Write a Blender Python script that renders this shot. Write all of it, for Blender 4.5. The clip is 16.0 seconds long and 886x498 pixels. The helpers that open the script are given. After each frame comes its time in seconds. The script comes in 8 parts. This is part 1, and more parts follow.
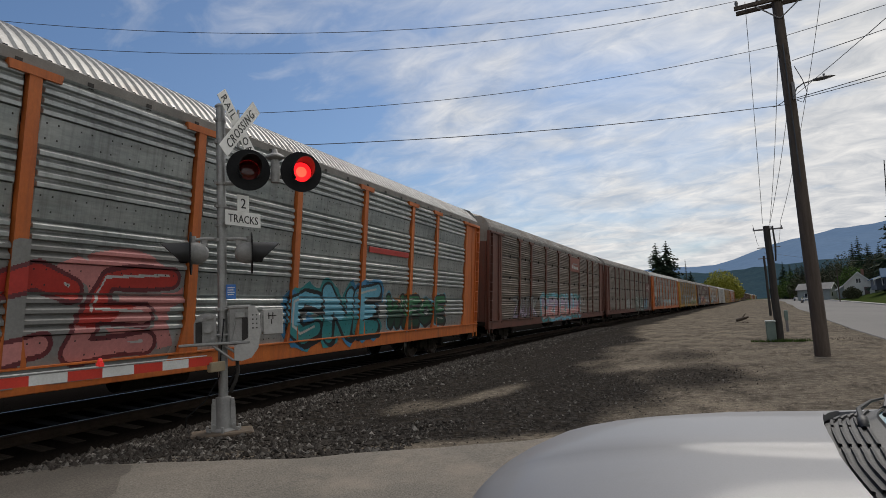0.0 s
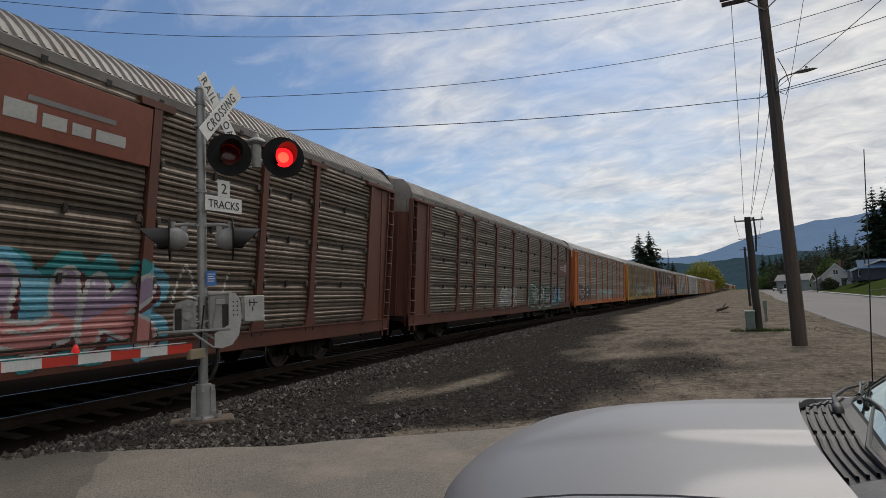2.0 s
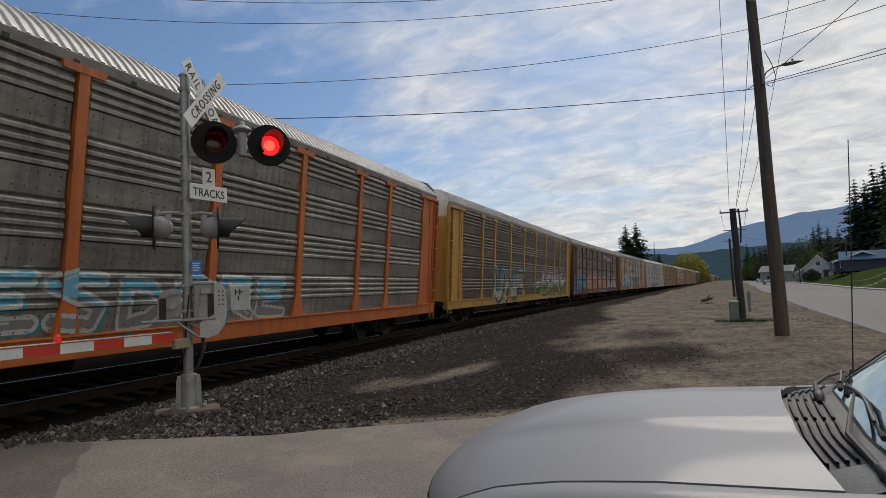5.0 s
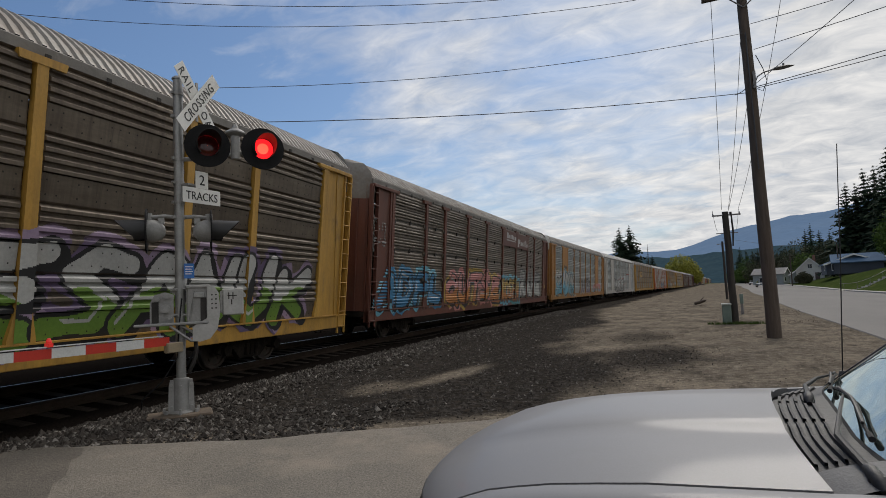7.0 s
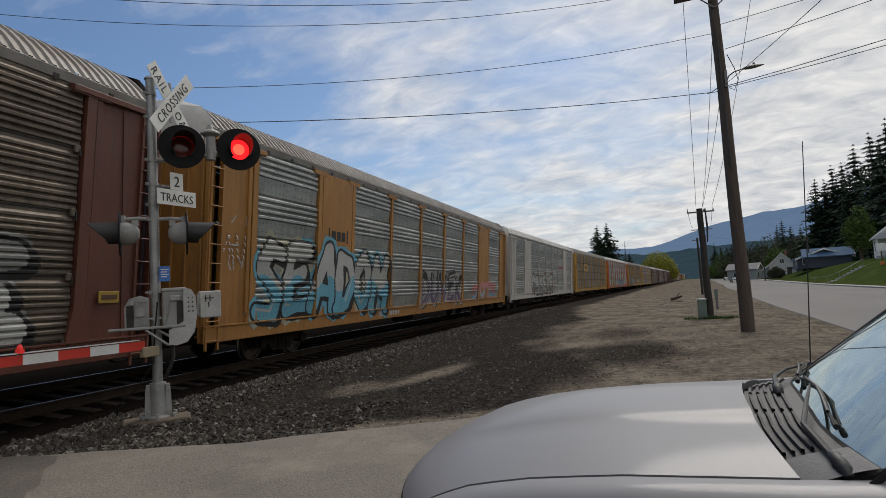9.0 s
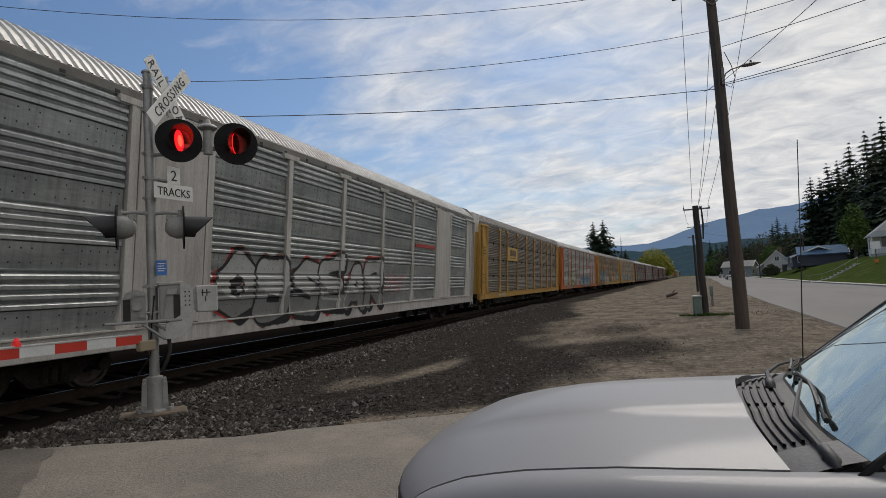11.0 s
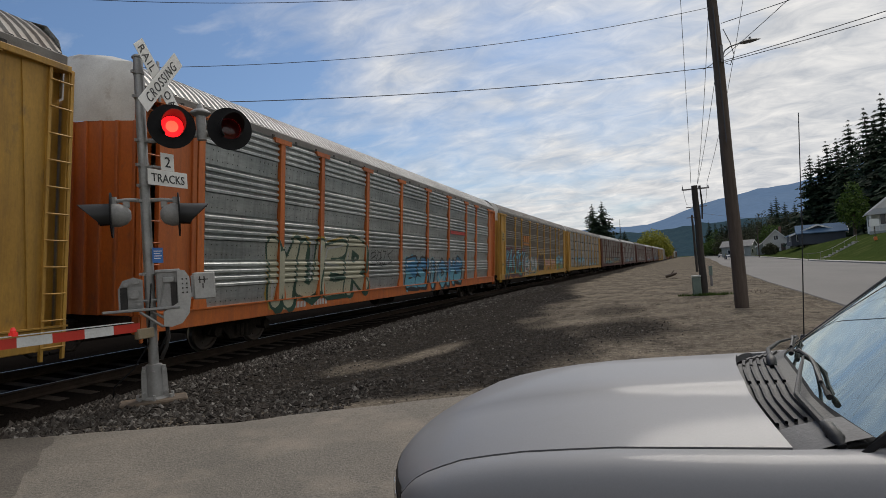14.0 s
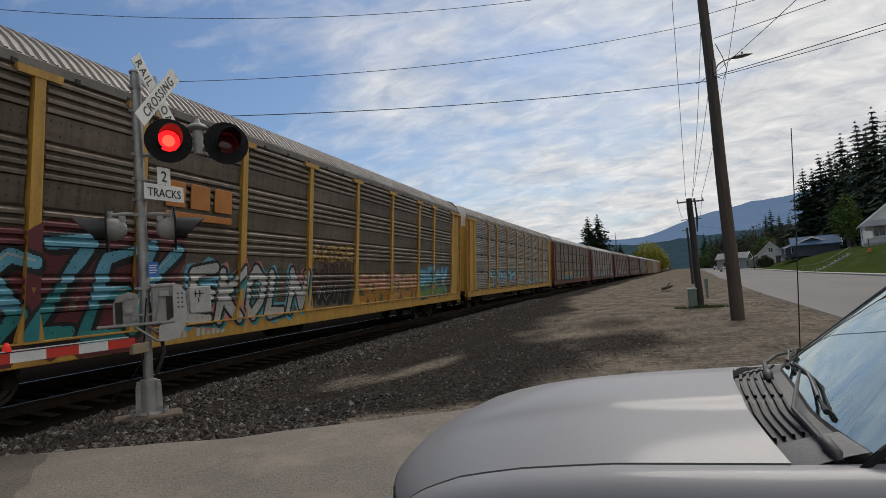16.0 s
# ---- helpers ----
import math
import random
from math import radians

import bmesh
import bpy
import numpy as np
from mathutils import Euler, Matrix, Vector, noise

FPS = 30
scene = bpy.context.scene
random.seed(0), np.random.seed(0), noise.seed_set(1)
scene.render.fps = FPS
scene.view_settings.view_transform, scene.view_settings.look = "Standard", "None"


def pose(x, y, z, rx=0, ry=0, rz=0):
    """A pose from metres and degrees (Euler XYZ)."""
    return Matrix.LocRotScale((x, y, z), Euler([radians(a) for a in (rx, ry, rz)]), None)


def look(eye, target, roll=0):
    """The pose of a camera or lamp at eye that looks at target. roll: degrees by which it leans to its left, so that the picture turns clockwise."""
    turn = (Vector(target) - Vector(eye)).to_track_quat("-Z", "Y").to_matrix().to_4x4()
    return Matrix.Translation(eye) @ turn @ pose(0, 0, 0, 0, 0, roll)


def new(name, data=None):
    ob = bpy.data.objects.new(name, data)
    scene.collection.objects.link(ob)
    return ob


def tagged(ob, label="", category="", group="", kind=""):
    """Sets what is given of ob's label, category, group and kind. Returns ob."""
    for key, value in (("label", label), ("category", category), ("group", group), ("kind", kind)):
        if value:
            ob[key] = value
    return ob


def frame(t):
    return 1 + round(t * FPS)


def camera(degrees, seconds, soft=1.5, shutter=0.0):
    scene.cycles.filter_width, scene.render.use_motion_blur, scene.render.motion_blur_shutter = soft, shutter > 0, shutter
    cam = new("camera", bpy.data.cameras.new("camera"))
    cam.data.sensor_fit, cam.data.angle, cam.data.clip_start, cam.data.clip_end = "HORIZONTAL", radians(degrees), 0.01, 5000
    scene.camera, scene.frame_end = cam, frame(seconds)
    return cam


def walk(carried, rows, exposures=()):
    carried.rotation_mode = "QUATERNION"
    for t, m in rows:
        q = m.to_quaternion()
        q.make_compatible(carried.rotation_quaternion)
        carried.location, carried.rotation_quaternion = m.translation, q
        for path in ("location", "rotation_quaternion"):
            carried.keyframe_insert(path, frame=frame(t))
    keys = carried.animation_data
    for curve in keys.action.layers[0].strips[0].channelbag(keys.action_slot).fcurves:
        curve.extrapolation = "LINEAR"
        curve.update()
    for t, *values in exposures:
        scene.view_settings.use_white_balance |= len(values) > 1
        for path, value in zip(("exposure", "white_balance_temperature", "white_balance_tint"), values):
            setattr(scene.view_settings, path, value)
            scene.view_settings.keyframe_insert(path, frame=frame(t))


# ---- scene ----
cam = camera(75.0, 16.0, soft=0.8)
PATH = [
    (0.0, pose(-0.012, -0.063, 1.673, 96.35, 2.53, 27.74)),
    (0.5, pose(-0.005, -0.060, 1.676, 96.66, 2.94, 27.78)),
    (1.0, pose(-0.002, -0.011, 1.667, 95.54, 2.90, 26.99)),
    (1.5, pose(-0.002, -0.015, 1.662, 95.22, 2.48, 26.17)),
    (2.0, pose(-0.008, -0.014, 1.661, 95.17, 2.23, 26.23)),
    (2.5, pose(-0.014, -0.007, 1.657, 94.73, 1.84, 26.05)),
    (3.0, pose(-0.015, -0.006, 1.652, 94.25, 1.82, 25.95)),
    (3.5, pose(-0.014, 0.002, 1.651, 94.15, 2.09, 25.31)),
    (4.0, pose(-0.014, 0.009, 1.650, 94.01, 2.07, 25.21)),
    (6.5, pose(-0.000, -0.004, 1.652, 94.51, 2.27, 24.57)),
    (7.0, pose(-0.000, -0.000, 1.650, 94.48, 2.24, 24.45)),
    (7.5, pose(-0.002, 0.002, 1.650, 94.40, 2.11, 24.31)),
    (8.0, pose(0.003, 0.007, 1.647, 94.52, 2.53, 23.57)),
    (8.5, pose(0.009, -0.006, 1.645, 94.13, 3.01, 23.35)),
    (9.0, pose(0.015, -0.013, 1.647, 94.33, 3.08, 22.48)),
    (11.5, pose(0.018, -0.039, 1.641, 93.83, 2.80, 22.10)),
    (12.0, pose(0.022, -0.023, 1.639, 93.80, 2.97, 21.95)),
    (12.5, pose(0.021, -0.013, 1.638, 93.30, 3.33, 22.08)),
    (13.0, pose(0.020, 0.000, 1.635, 93.14, 3.59, 22.10)),
    (13.5, pose(0.018, 0.007, 1.635, 92.78, 3.78, 21.86)),
    (14.0, pose(0.015, 0.018, 1.629, 92.32, 3.67, 22.07)),
    (14.5, pose(0.019, 0.022, 1.632, 92.32, 3.80, 21.65)),
    (15.0, pose(0.019, 0.027, 1.630, 92.46, 3.69, 21.39)),
    (15.5, pose(0.021, 0.020, 1.632, 92.80, 3.77, 21.61)),
    (16.0, pose(0.014, 0.010, 1.639, 93.57, 3.82, 21.69)),
]
walk(cam, PATH, [(0.0, 0.0, 6680, 11), (16.0, 0.0, 6680, 11)])

# ---- light ----
SUN_AZ, SUN_EL = 6.0, 50.0      # degrees right of the line of the rails, above the horizon
world = bpy.data.worlds.new("sky")
scene.world = world
world.use_nodes = True


def build_sky():
    nt = world.node_tree
    nt.nodes.clear()
    N = lambda kind, **kw: _node(nt, kind, **kw)
    L = nt.links.new
    sky = N("ShaderNodeTexSky", sky_type="NISHITA", sun_disc=False, sun_elevation=radians(SUN_EL), sun_rotation=radians(SUN_AZ),
            air_density=1.0, dust_density=1.2, ozone_density=1.4)
    co = N("ShaderNodeTexCoord")
    sep = N("ShaderNodeSeparateXYZ")
    L(co.outputs["Generated"], sep.inputs[0])
    zc = N("ShaderNodeMath", operation="MAXIMUM")
    L(sep.outputs[2], zc.inputs[0]); zc.inputs[1].default_value = 0.0
    za = N("ShaderNodeMath", operation="ADD")
    L(zc.outputs[0], za.inputs[0]); za.inputs[1].default_value = 0.26
    px = N("ShaderNodeMath", operation="DIVIDE"); L(sep.outputs[0], px.inputs[0]); L(za.outputs[0], px.inputs[1])
    py = N("ShaderNodeMath", operation="DIVIDE"); L(sep.outputs[1], py.inputs[0]); L(za.outputs[0], py.inputs[1])
    cb = N("ShaderNodeCombineXYZ"); L(px.outputs[0], cb.inputs[0]); L(py.outputs[0], cb.inputs[1])
    mp = N("ShaderNodeMapping"); L(cb.outputs[0], mp.inputs[0])
    mp.inputs["Rotation"].default_value = (0, 0, radians(38)); mp.inputs["Scale"].default_value = (0.62, 1.0, 1.0)
    n1 = N("ShaderNodeTexNoise"); L(mp.outputs[0], n1.inputs["Vector"])
    n1.inputs["Scale"].default_value = 1.9; n1.inputs["Detail"].default_value = 9; n1.inputs["Roughness"].default_value = 0.56; n1.inputs["Distortion"].default_value = 0.35
    n2 = N("ShaderNodeTexNoise"); L(mp.outputs[0], n2.inputs["Vector"])
    n2.inputs["Scale"].default_value = 11.0; n2.inputs["Detail"].default_value = 5; n2.inputs["Roughness"].default_value = 0.6; n2.inputs["Distortion"].default_value = 0.6
    # more cloud towards the sun's side of the sky
    gx = N("ShaderNodeMapRange"); L(sep.outputs[0], gx.inputs[0])
    gx.inputs[1].default_value = -0.95; gx.inputs[2].default_value = 0.2; gx.inputs[3].default_value = -0.29; gx.inputs[4].default_value = 0.27
    a1 = N("ShaderNodeMath", operation="ADD"); L(n1.outputs[0], a1.inputs[0]); L(gx.outputs[0], a1.inputs[1])
    m2 = N("ShaderNodeMath", operation="MULTIPLY_ADD"); L(n2.outputs[0], m2.inputs[0]); m2.inputs[1].default_value = 0.20; L(a1.outputs[0], m2.inputs[2])
    # haze low down
    hz = N("ShaderNodeMapRange"); L(sep.outputs[2], hz.inputs[0])
    hz.inputs[1].default_value = 0.0; hz.inputs[2].default_value = 0.26; hz.inputs[3].default_value = 0.2; hz.inputs[4].default_value = 0.0
    a3 = N("ShaderNodeMath", operation="ADD"); L(m2.outputs[0], a3.inputs[0]); L(hz.outputs[0], a3.inputs[1])
    ramp = N("ShaderNodeValToRGB"); L(a3.outputs[0], ramp.inputs[0])
    ramp.color_ramp.elements[0].position = 0.50; ramp.color_ramp.elements[0].color = (0, 0, 0, 1)
    ramp.color_ramp.elements[1].position = 0.84; ramp.color_ramp.elements[1].color = (1, 1, 1, 1)
    # cloud brightness: greyer where thick
    thick = N("ShaderNodeValToRGB"); L(n2.outputs[0], thick.inputs[0])
    thick.color_ramp.elements[0].position = 0.3; thick.color_ramp.elements[0].color = CLOUD_DARK
    thick.color_ramp.elements[1].position = 0.7; thick.color_ramp.elements[1].color = CLOUD_LIGHT
    mul = N("ShaderNodeMix", data_type="RGBA", blend_type="MIX")
    bl = N("ShaderNodeMix", data_type="RGBA", blend_type="MULTIPLY"); bl.inputs[0].default_value = 1.0
    L(sky.outputs[0], bl.inputs[6]); bl.inputs[7].default_value = SKY_TINT
    L(ramp.outputs[0], mul.inputs[0]); L(bl.outputs[2], mul.inputs[6]); L(thick.outputs[0], mul.inputs[7])
    bg = N("ShaderNodeBackground"); L(mul.outputs[2], bg.inputs[0]); bg.inputs[1].default_value = SKY_STRENGTH
    out = N("ShaderNodeOutputWorld"); L(bg.outputs[0], out.inputs[0])


def _node(nt, kind, **kw):
    n = nt.nodes.new(kind)
    if "operation" in kw:
        n.operation = kw["operation"]
    if "data_type" in kw:
        n.data_type = kw["data_type"]
    if "blend_type" in kw:
        n.blend_type = kw["blend_type"]
    if "sky_type" in kw:
        n.sky_type, n.sun_disc, n.sun_elevation, n.sun_rotation = kw["sky_type"], False, kw["sun_elevation"], kw["sun_rotation"]
        n.air_density, n.dust_density, n.ozone_density = kw["air_density"], kw["dust_density"], kw["ozone_density"]
    return n


SKY_STRENGTH = 0.10
SKY_TINT = (0.66, 0.82, 0.97, 1)
CLOUD_DARK, CLOUD_LIGHT = (4.8, 5.2, 5.75, 1), (8.4, 8.45, 8.4, 1)
build_sky()

sun = new("sun", bpy.data.lights.new("sun", "SUN"))
sun.data.energy, sun.data.angle, sun.data.color = 1.9, radians(30), (1.0, 0.95, 0.88)
_sa, _se = radians(SUN_AZ), radians(SUN_EL)
sun.matrix_world = look((0, 0, 60), (-math.sin(_sa) * math.cos(_se), -math.cos(_sa) * math.cos(_se), 60 - math.sin(_se)))
scene.view_settings.exposure = 0.0

# ---- materials ----
MATS = {}


def mat(name, base, rough=0.6, metal=0.0, alt=None, scale=3.0, grain=40.0, grain_amt=0.12, bump=0.15, bump_scale=None, amount=0.5,
        emit=None, emit_strength=0.0, stretch=(1, 1, 1), per_object=0.0, dirt=None, dirt_lo=0.55, dirt_hi=0.75, dirt_scale=1.2, coat=0.0, spec=0.5, run=0.0):
    """A procedural surface: a broad mix of two colours, a fine grain, dirt patches, and relief."""
    if name in MATS:
        return MATS[name]
    m = bpy.data.materials.new(name)
    m.use_nodes = True
    nt = m.node_tree
    b = nt.nodes["Principled BSDF"]
    L = nt.links.new
    b.inputs["Roughness"].default_value, b.inputs["Metallic"].default_value = rough, metal
    b.inputs["Specular IOR Level"].default_value = spec
    if coat:
        b.inputs["Coat Weight"].default_value, b.inputs["Coat Roughness"].default_value = coat, 0.12
    co = _node(nt, "ShaderNodeTexCoord")
    mp = _node(nt, "ShaderNodeMapping")
    mp.inputs["Scale"].default_value = stretch
    L(co.outputs["Object"], mp.inputs[0])
    info = _node(nt, "ShaderNodeObjectInfo")
    off = _node(nt, "ShaderNodeVectorMath", operation="MULTIPLY_ADD")
    cmb = _node(nt, "ShaderNodeCombineXYZ")
    for i in range(3):
        L(info.outputs["Random"], cmb.inputs[i])
    L(cmb.outputs[0], off.inputs[0]); off.inputs[1].default_value = (37, 53, 71); L(mp.outputs[0], off.inputs[2])
    vec = off.outputs[0]
    n1 = _node(nt, "ShaderNodeTexNoise"); L(vec, n1.inputs["Vector"])
    n1.inputs["Scale"].default_value = scale; n1.inputs["Detail"].default_value = 6; n1.inputs["Roughness"].default_value = 0.62
    mr = _node(nt, "ShaderNodeMapRange"); L(n1.outputs[0], mr.inputs[0]); mr.inputs[1].default_value = 0.35; mr.inputs[2].default_value = 0.65
    mx = _node(nt, "ShaderNodeMix", data_type="RGBA")
    k = _node(nt, "ShaderNodeMath", operation="MULTIPLY"); L(mr.outputs[0], k.inputs[0]); k.inputs[1].default_value = amount * 2 if alt else 0.0
    k.use_clamp = True
    L(k.outputs[0], mx.inputs[0])
    mx.inputs[6].default_value = (*base, 1); mx.inputs[7].default_value = (*(alt or base), 1)
    col = mx.outputs[2]
    n2 = _node(nt, "ShaderNodeTexNoise"); L(vec, n2.inputs["Vector"])
    n2.inputs["Scale"].default_value = grain; n2.inputs["Detail"].default_value = 4; n2.inputs["Roughness"].default_value = 0.7
    g = _node(nt, "ShaderNodeMapRange"); L(n2.outputs[0], g.inputs[0])
    g.inputs[1].default_value = 0.25; g.inputs[2].default_value = 0.75; g.inputs[3].default_value = 1 - grain_amt; g.inputs[4].default_value = 1 + grain_amt
    hs = _node(nt, "ShaderNodeHueSaturation"); L(col, hs.inputs["Color"])
    if per_object:
        pr = _node(nt, "ShaderNodeMapRange"); L(info.outputs["Random"], pr.inputs[0])
        pr.inputs[3].default_value = 1 - per_object; pr.inputs[4].default_value = 1 + per_object
        pm = _node(nt, "ShaderNodeMath", operation="MULTIPLY"); L(pr.outputs[0], pm.inputs[0]); L(g.outputs[0], pm.inputs[1])
        L(pm.outputs[0], hs.inputs["Value"])
    else:
        L(g.outputs[0], hs.inputs["Value"])
    col = hs.outputs[0]
    if dirt:
        n3 = _node(nt, "ShaderNodeTexNoise"); L(vec, n3.inputs["Vector"])
        n3.inputs["Scale"].default_value = dirt_scale; n3.inputs["Detail"].default_value = 8; n3.inputs["Roughness"].default_value = 0.7
        dr = _node(nt, "ShaderNodeMapRange"); L(n3.outputs[0], dr.inputs[0])
        dr.inputs[1].default_value = dirt_lo; dr.inputs[2].default_value = dirt_hi
        dx = _node(nt, "ShaderNodeMix", data_type="RGBA"); L(dr.outputs[0], dx.inputs[0]); L(col, dx.inputs[6]); dx.inputs[7].default_value = (*dirt, 1)
        col = dx.outputs[2]
    if run:
        # rain-washed grime that runs down the face
        rm = _node(nt, "ShaderNodeMapping"); L(co.outputs["Object"], rm.inputs[0]); rm.inputs["Scale"].default_value = (1, 5.0, 0.30)
        ra = _node(nt, "ShaderNodeVectorMath", operation="MULTIPLY_ADD"); L(cmb.outputs[0], ra.inputs[0]); ra.inputs[1].default_value = (11, 29, 17); L(rm.outputs[0], ra.inputs[2])
        rn = _node(nt, "ShaderNodeTexNoise"); L(ra.outputs[0], rn.inputs["Vector"])
        rn.inputs["Scale"].default_value = 1.6; rn.inputs["Detail"].default_value = 6; rn.inputs["Roughness"].default_value = 0.7
        rr = _node(nt, "ShaderNodeMapRange"); L(rn.outputs[0], rr.inputs[0])
        rr.inputs[1].default_value = 0.46; rr.inputs[2].default_value = 0.68; rr.inputs[3].default_value = 0.0; rr.inputs[4].default_value = run
        rx = _node(nt, "ShaderNodeMix", data_type="RGBA"); L(rr.outputs[0], rx.inputs[0]); L(col, rx.inputs[6]); rx.inputs[7].default_value = (0.045, 0.034, 0.027, 1)
        col = rx.outputs[2]
    L(col, b.inputs["Base Color"])
    if bump:
        bp = _node(nt, "ShaderNodeBump"); bp.inputs["Strength"].default_value = bump; bp.inputs["Distance"].default_value = 0.02
        if bump_scale:
            n4 = _node(nt, "ShaderNodeTexNoise"); L(vec, n4.inputs["Vector"]); n4.inputs["Scale"].default_value = bump_scale; n4.inputs["Detail"].default_value = 5
            L(n4.outputs[0], bp.inputs["Height"])
        else:
            L(n2.outputs[0], bp.inputs["Height"])
        L(bp.outputs[0], b.inputs["Normal"])
    if emit:
        b.inputs["Emission Color"].default_value, b.inputs["Emission Strength"].default_value = (*emit, 1), emit_strength
    MATS[name] = m
    return m


# ---- building helpers ----
class Build:
    """Collects faces, then becomes one mesh."""

    def __init__(self):
        self.v, self.f, self.mi = [], [], []

    def add(self, verts, faces, mi=0):
        o = len(self.v)
        self.v += [tuple(p) for p in verts]
        self.f += [tuple(i + o for i in q) for q in faces]
        self.mi += [mi] * len(faces)
        return self

    def box(self, lo, hi, mi=0, c=0.0):
        """A box with its edges cut by c."""
        x0, y0, z0 = lo
        x1, y1, z1 = hi
        if c <= 0:
            vs = [(x, y, z) for z in (z0, z1) for x, y in ((x0, y0), (x1, y0), (x1, y1), (x0, y1))]
            return self.add(vs, [(3, 2, 1, 0), (4, 5, 6, 7), (0, 1, 5, 4), (1, 2, 6, 5), (2, 3, 7, 6), (3, 0, 4, 7)], mi)
        vs, rings = [], []
        for z, d in ((z0, c), (z0 + c, 0), (z1 - c, 0), (z1, c)):
            a0, a1, b0, b1 = x0 + d, x1 - d, y0 + d, y1 - d
            e = c
            vs += [(a0 + e, b0, z), (a1 - e, b0, z), (a1, b0 + e, z), (a1, b1 - e, z), (a1 - e, b1, z), (a0 + e, b1, z), (a0, b1 - e, z), (a0, b0 + e, z)]
        fs = [tuple(range(7, -1, -1)), tuple(range(24, 32))]
        for r in range(3):
            for i in range(8):
                j = (i + 1) % 8
                fs.append((r * 8 + i, r * 8 + j, r * 8 + 8 + j, r * 8 + 8 + i))
        return self.add(vs, fs, mi)

    def tube(self, path, rad, n=8, mi=0, cap=True):
        """A round tube along a path; rad is one radius or one for each point."""
        path = [Vector(p) for p in path]
        rads = rad if isinstance(rad, (list, tuple)) else [rad] * len(path)
        vs, up = [], None
        for i, p in enumerate(path):
            d = (path[min(i + 1, len(path) - 1)] - path[max(i - 1, 0)])
            if d.length < 1e-9:
                d = Vector((0, 0, 1))
            d.normalize()
            if up is None:
                up = Vector((0, 0, 1)) if abs(d.z) < 0.9 else Vector((1, 0, 0))
            a = d.cross(up).normalized()
            b = a.cross(d).normalized()
            up = b
            vs += [p + (a * math.cos(2 * math.pi * k / n) + b * math.sin(2 * math.pi * k / n)) * rads[i] for k in range(n)]
        fs = []
        for i in range(len(path) - 1):
            for k in range(n):
                j = (k + 1) % n
                fs.append((i * n + k, i * n + j, i * n + n + j, i * n + n + k))
        if cap:
            fs += [tuple(range(n - 1, -1, -1)), tuple((len(path) - 1) * n + k for k in range(n))]
        return self.add(vs, fs, mi)

    def prism(self, poly, axis, a, b, mi=0):
        """A flat outline pushed along an axis from a to b."""
        put = {"x": lambda p, t: (t, p[0], p[1]), "y": lambda p, t: (p[0], t, p[1]), "z": lambda p, t: (p[0], p[1], t)}[axis]
        n = len(poly)
        vs = [put(p, a) for p in poly] + [put(p, b) for p in poly]
        fs = [tuple(range(n)), tuple(range(2 * n - 1, n - 1, -1))] + [(i, n + i, n + (i + 1) % n, (i + 1) % n) for i in range(n)]
        return self.add(vs, fs, mi)

    def grid(self, rows, mi=0, close=False):
        """A surface through equal rows of points."""
        w = len(rows[0])
        vs = [p for r in rows for p in r]
        fs = []
        for i in range(len(rows) - 1):
            for k in range(w - (0 if close else 1)):
                j = (k + 1) % w
                fs.append((i * w + k, i * w + j, i * w + w + j, i * w + w + k))
        return self.add(vs, fs, mi)

    def moved(self, m):
        self.v = [tuple(m @ Vector(p)) for p in self.v]
        return self

    def mesh(self, name, mats, smooth=False):
        me = bpy.data.meshes.new(name)
        me.from_pydata(self.v, [], self.f)
        for m in (mats if isinstance(mats, (list, tuple)) else [mats]):
            me.materials.append(m)
        if any(self.mi):
            me.polygons.foreach_set("material_index", self.mi)
        bm = bmesh.new()
        bm.from_mesh(me)
        bmesh.ops.recalc_face_normals(bm, faces=bm.faces)
        bm.to_mesh(me)
        bm.free()
        if smooth:
            me.polygons.foreach_set("use_smooth", [True] * len(me.polygons))
            if smooth != "all":
                me.set_sharp_from_angle(angle=radians(smooth if smooth is not True else 35))
        return me


def part(name, me, parent=None, m=None, label="", mats=None, smooth=False):
    """Links a mesh (or what a Build holds) as one object under its thing."""
    if isinstance(me, Build):
        me = me.mesh(name, mats, smooth)
    ob = new(name, me)
    if parent:
        ob.parent = parent
    if m is not None:
        ob.matrix_basis = m
    if label:
        ob["label"] = label
    return ob


def thing(name, label, category, group="", m=None, kind=""):
    ob = new(name)
    ob.empty_display_size = 0.3
    if m is not None:
        ob.matrix_basis = m
    return tagged(ob, label, category, group, kind)


def letters(text, size, depth=0.003, gap=1.0):
    """Raised letters in the xz plane, centred, facing -y."""
    cu = bpy.data.curves.new("lettering", "FONT")
    cu.body, cu.size, cu.align_x, cu.align_y, cu.extrude, cu.resolution_u, cu.space_character = text, size, "CENTER", "CENTER", depth, 3, gap
    ob = bpy.data.objects.new("lettering", cu)
    scene.collection.objects.link(ob)
    me = bpy.data.meshes.new_from_object(ob.evaluated_get(bpy.context.evaluated_depsgraph_get()))
    bpy.data.objects.remove(ob)
    bpy.data.curves.remove(cu)
    me.transform(Matrix.Rotation(math.pi / 2, 4, "X"))
    return me


def smooth01(a, b, x):
    t = min(1.0, max(0.0, (x - a) / (b - a)))
    return t * t * (3 - 2 * t)


# ---- the line of the rails ----
TX0, TH0, TK0, TL, TCANT, TZ = -9.933, -0.0959, 0.00191, 136.0, 0.0942, 0.28


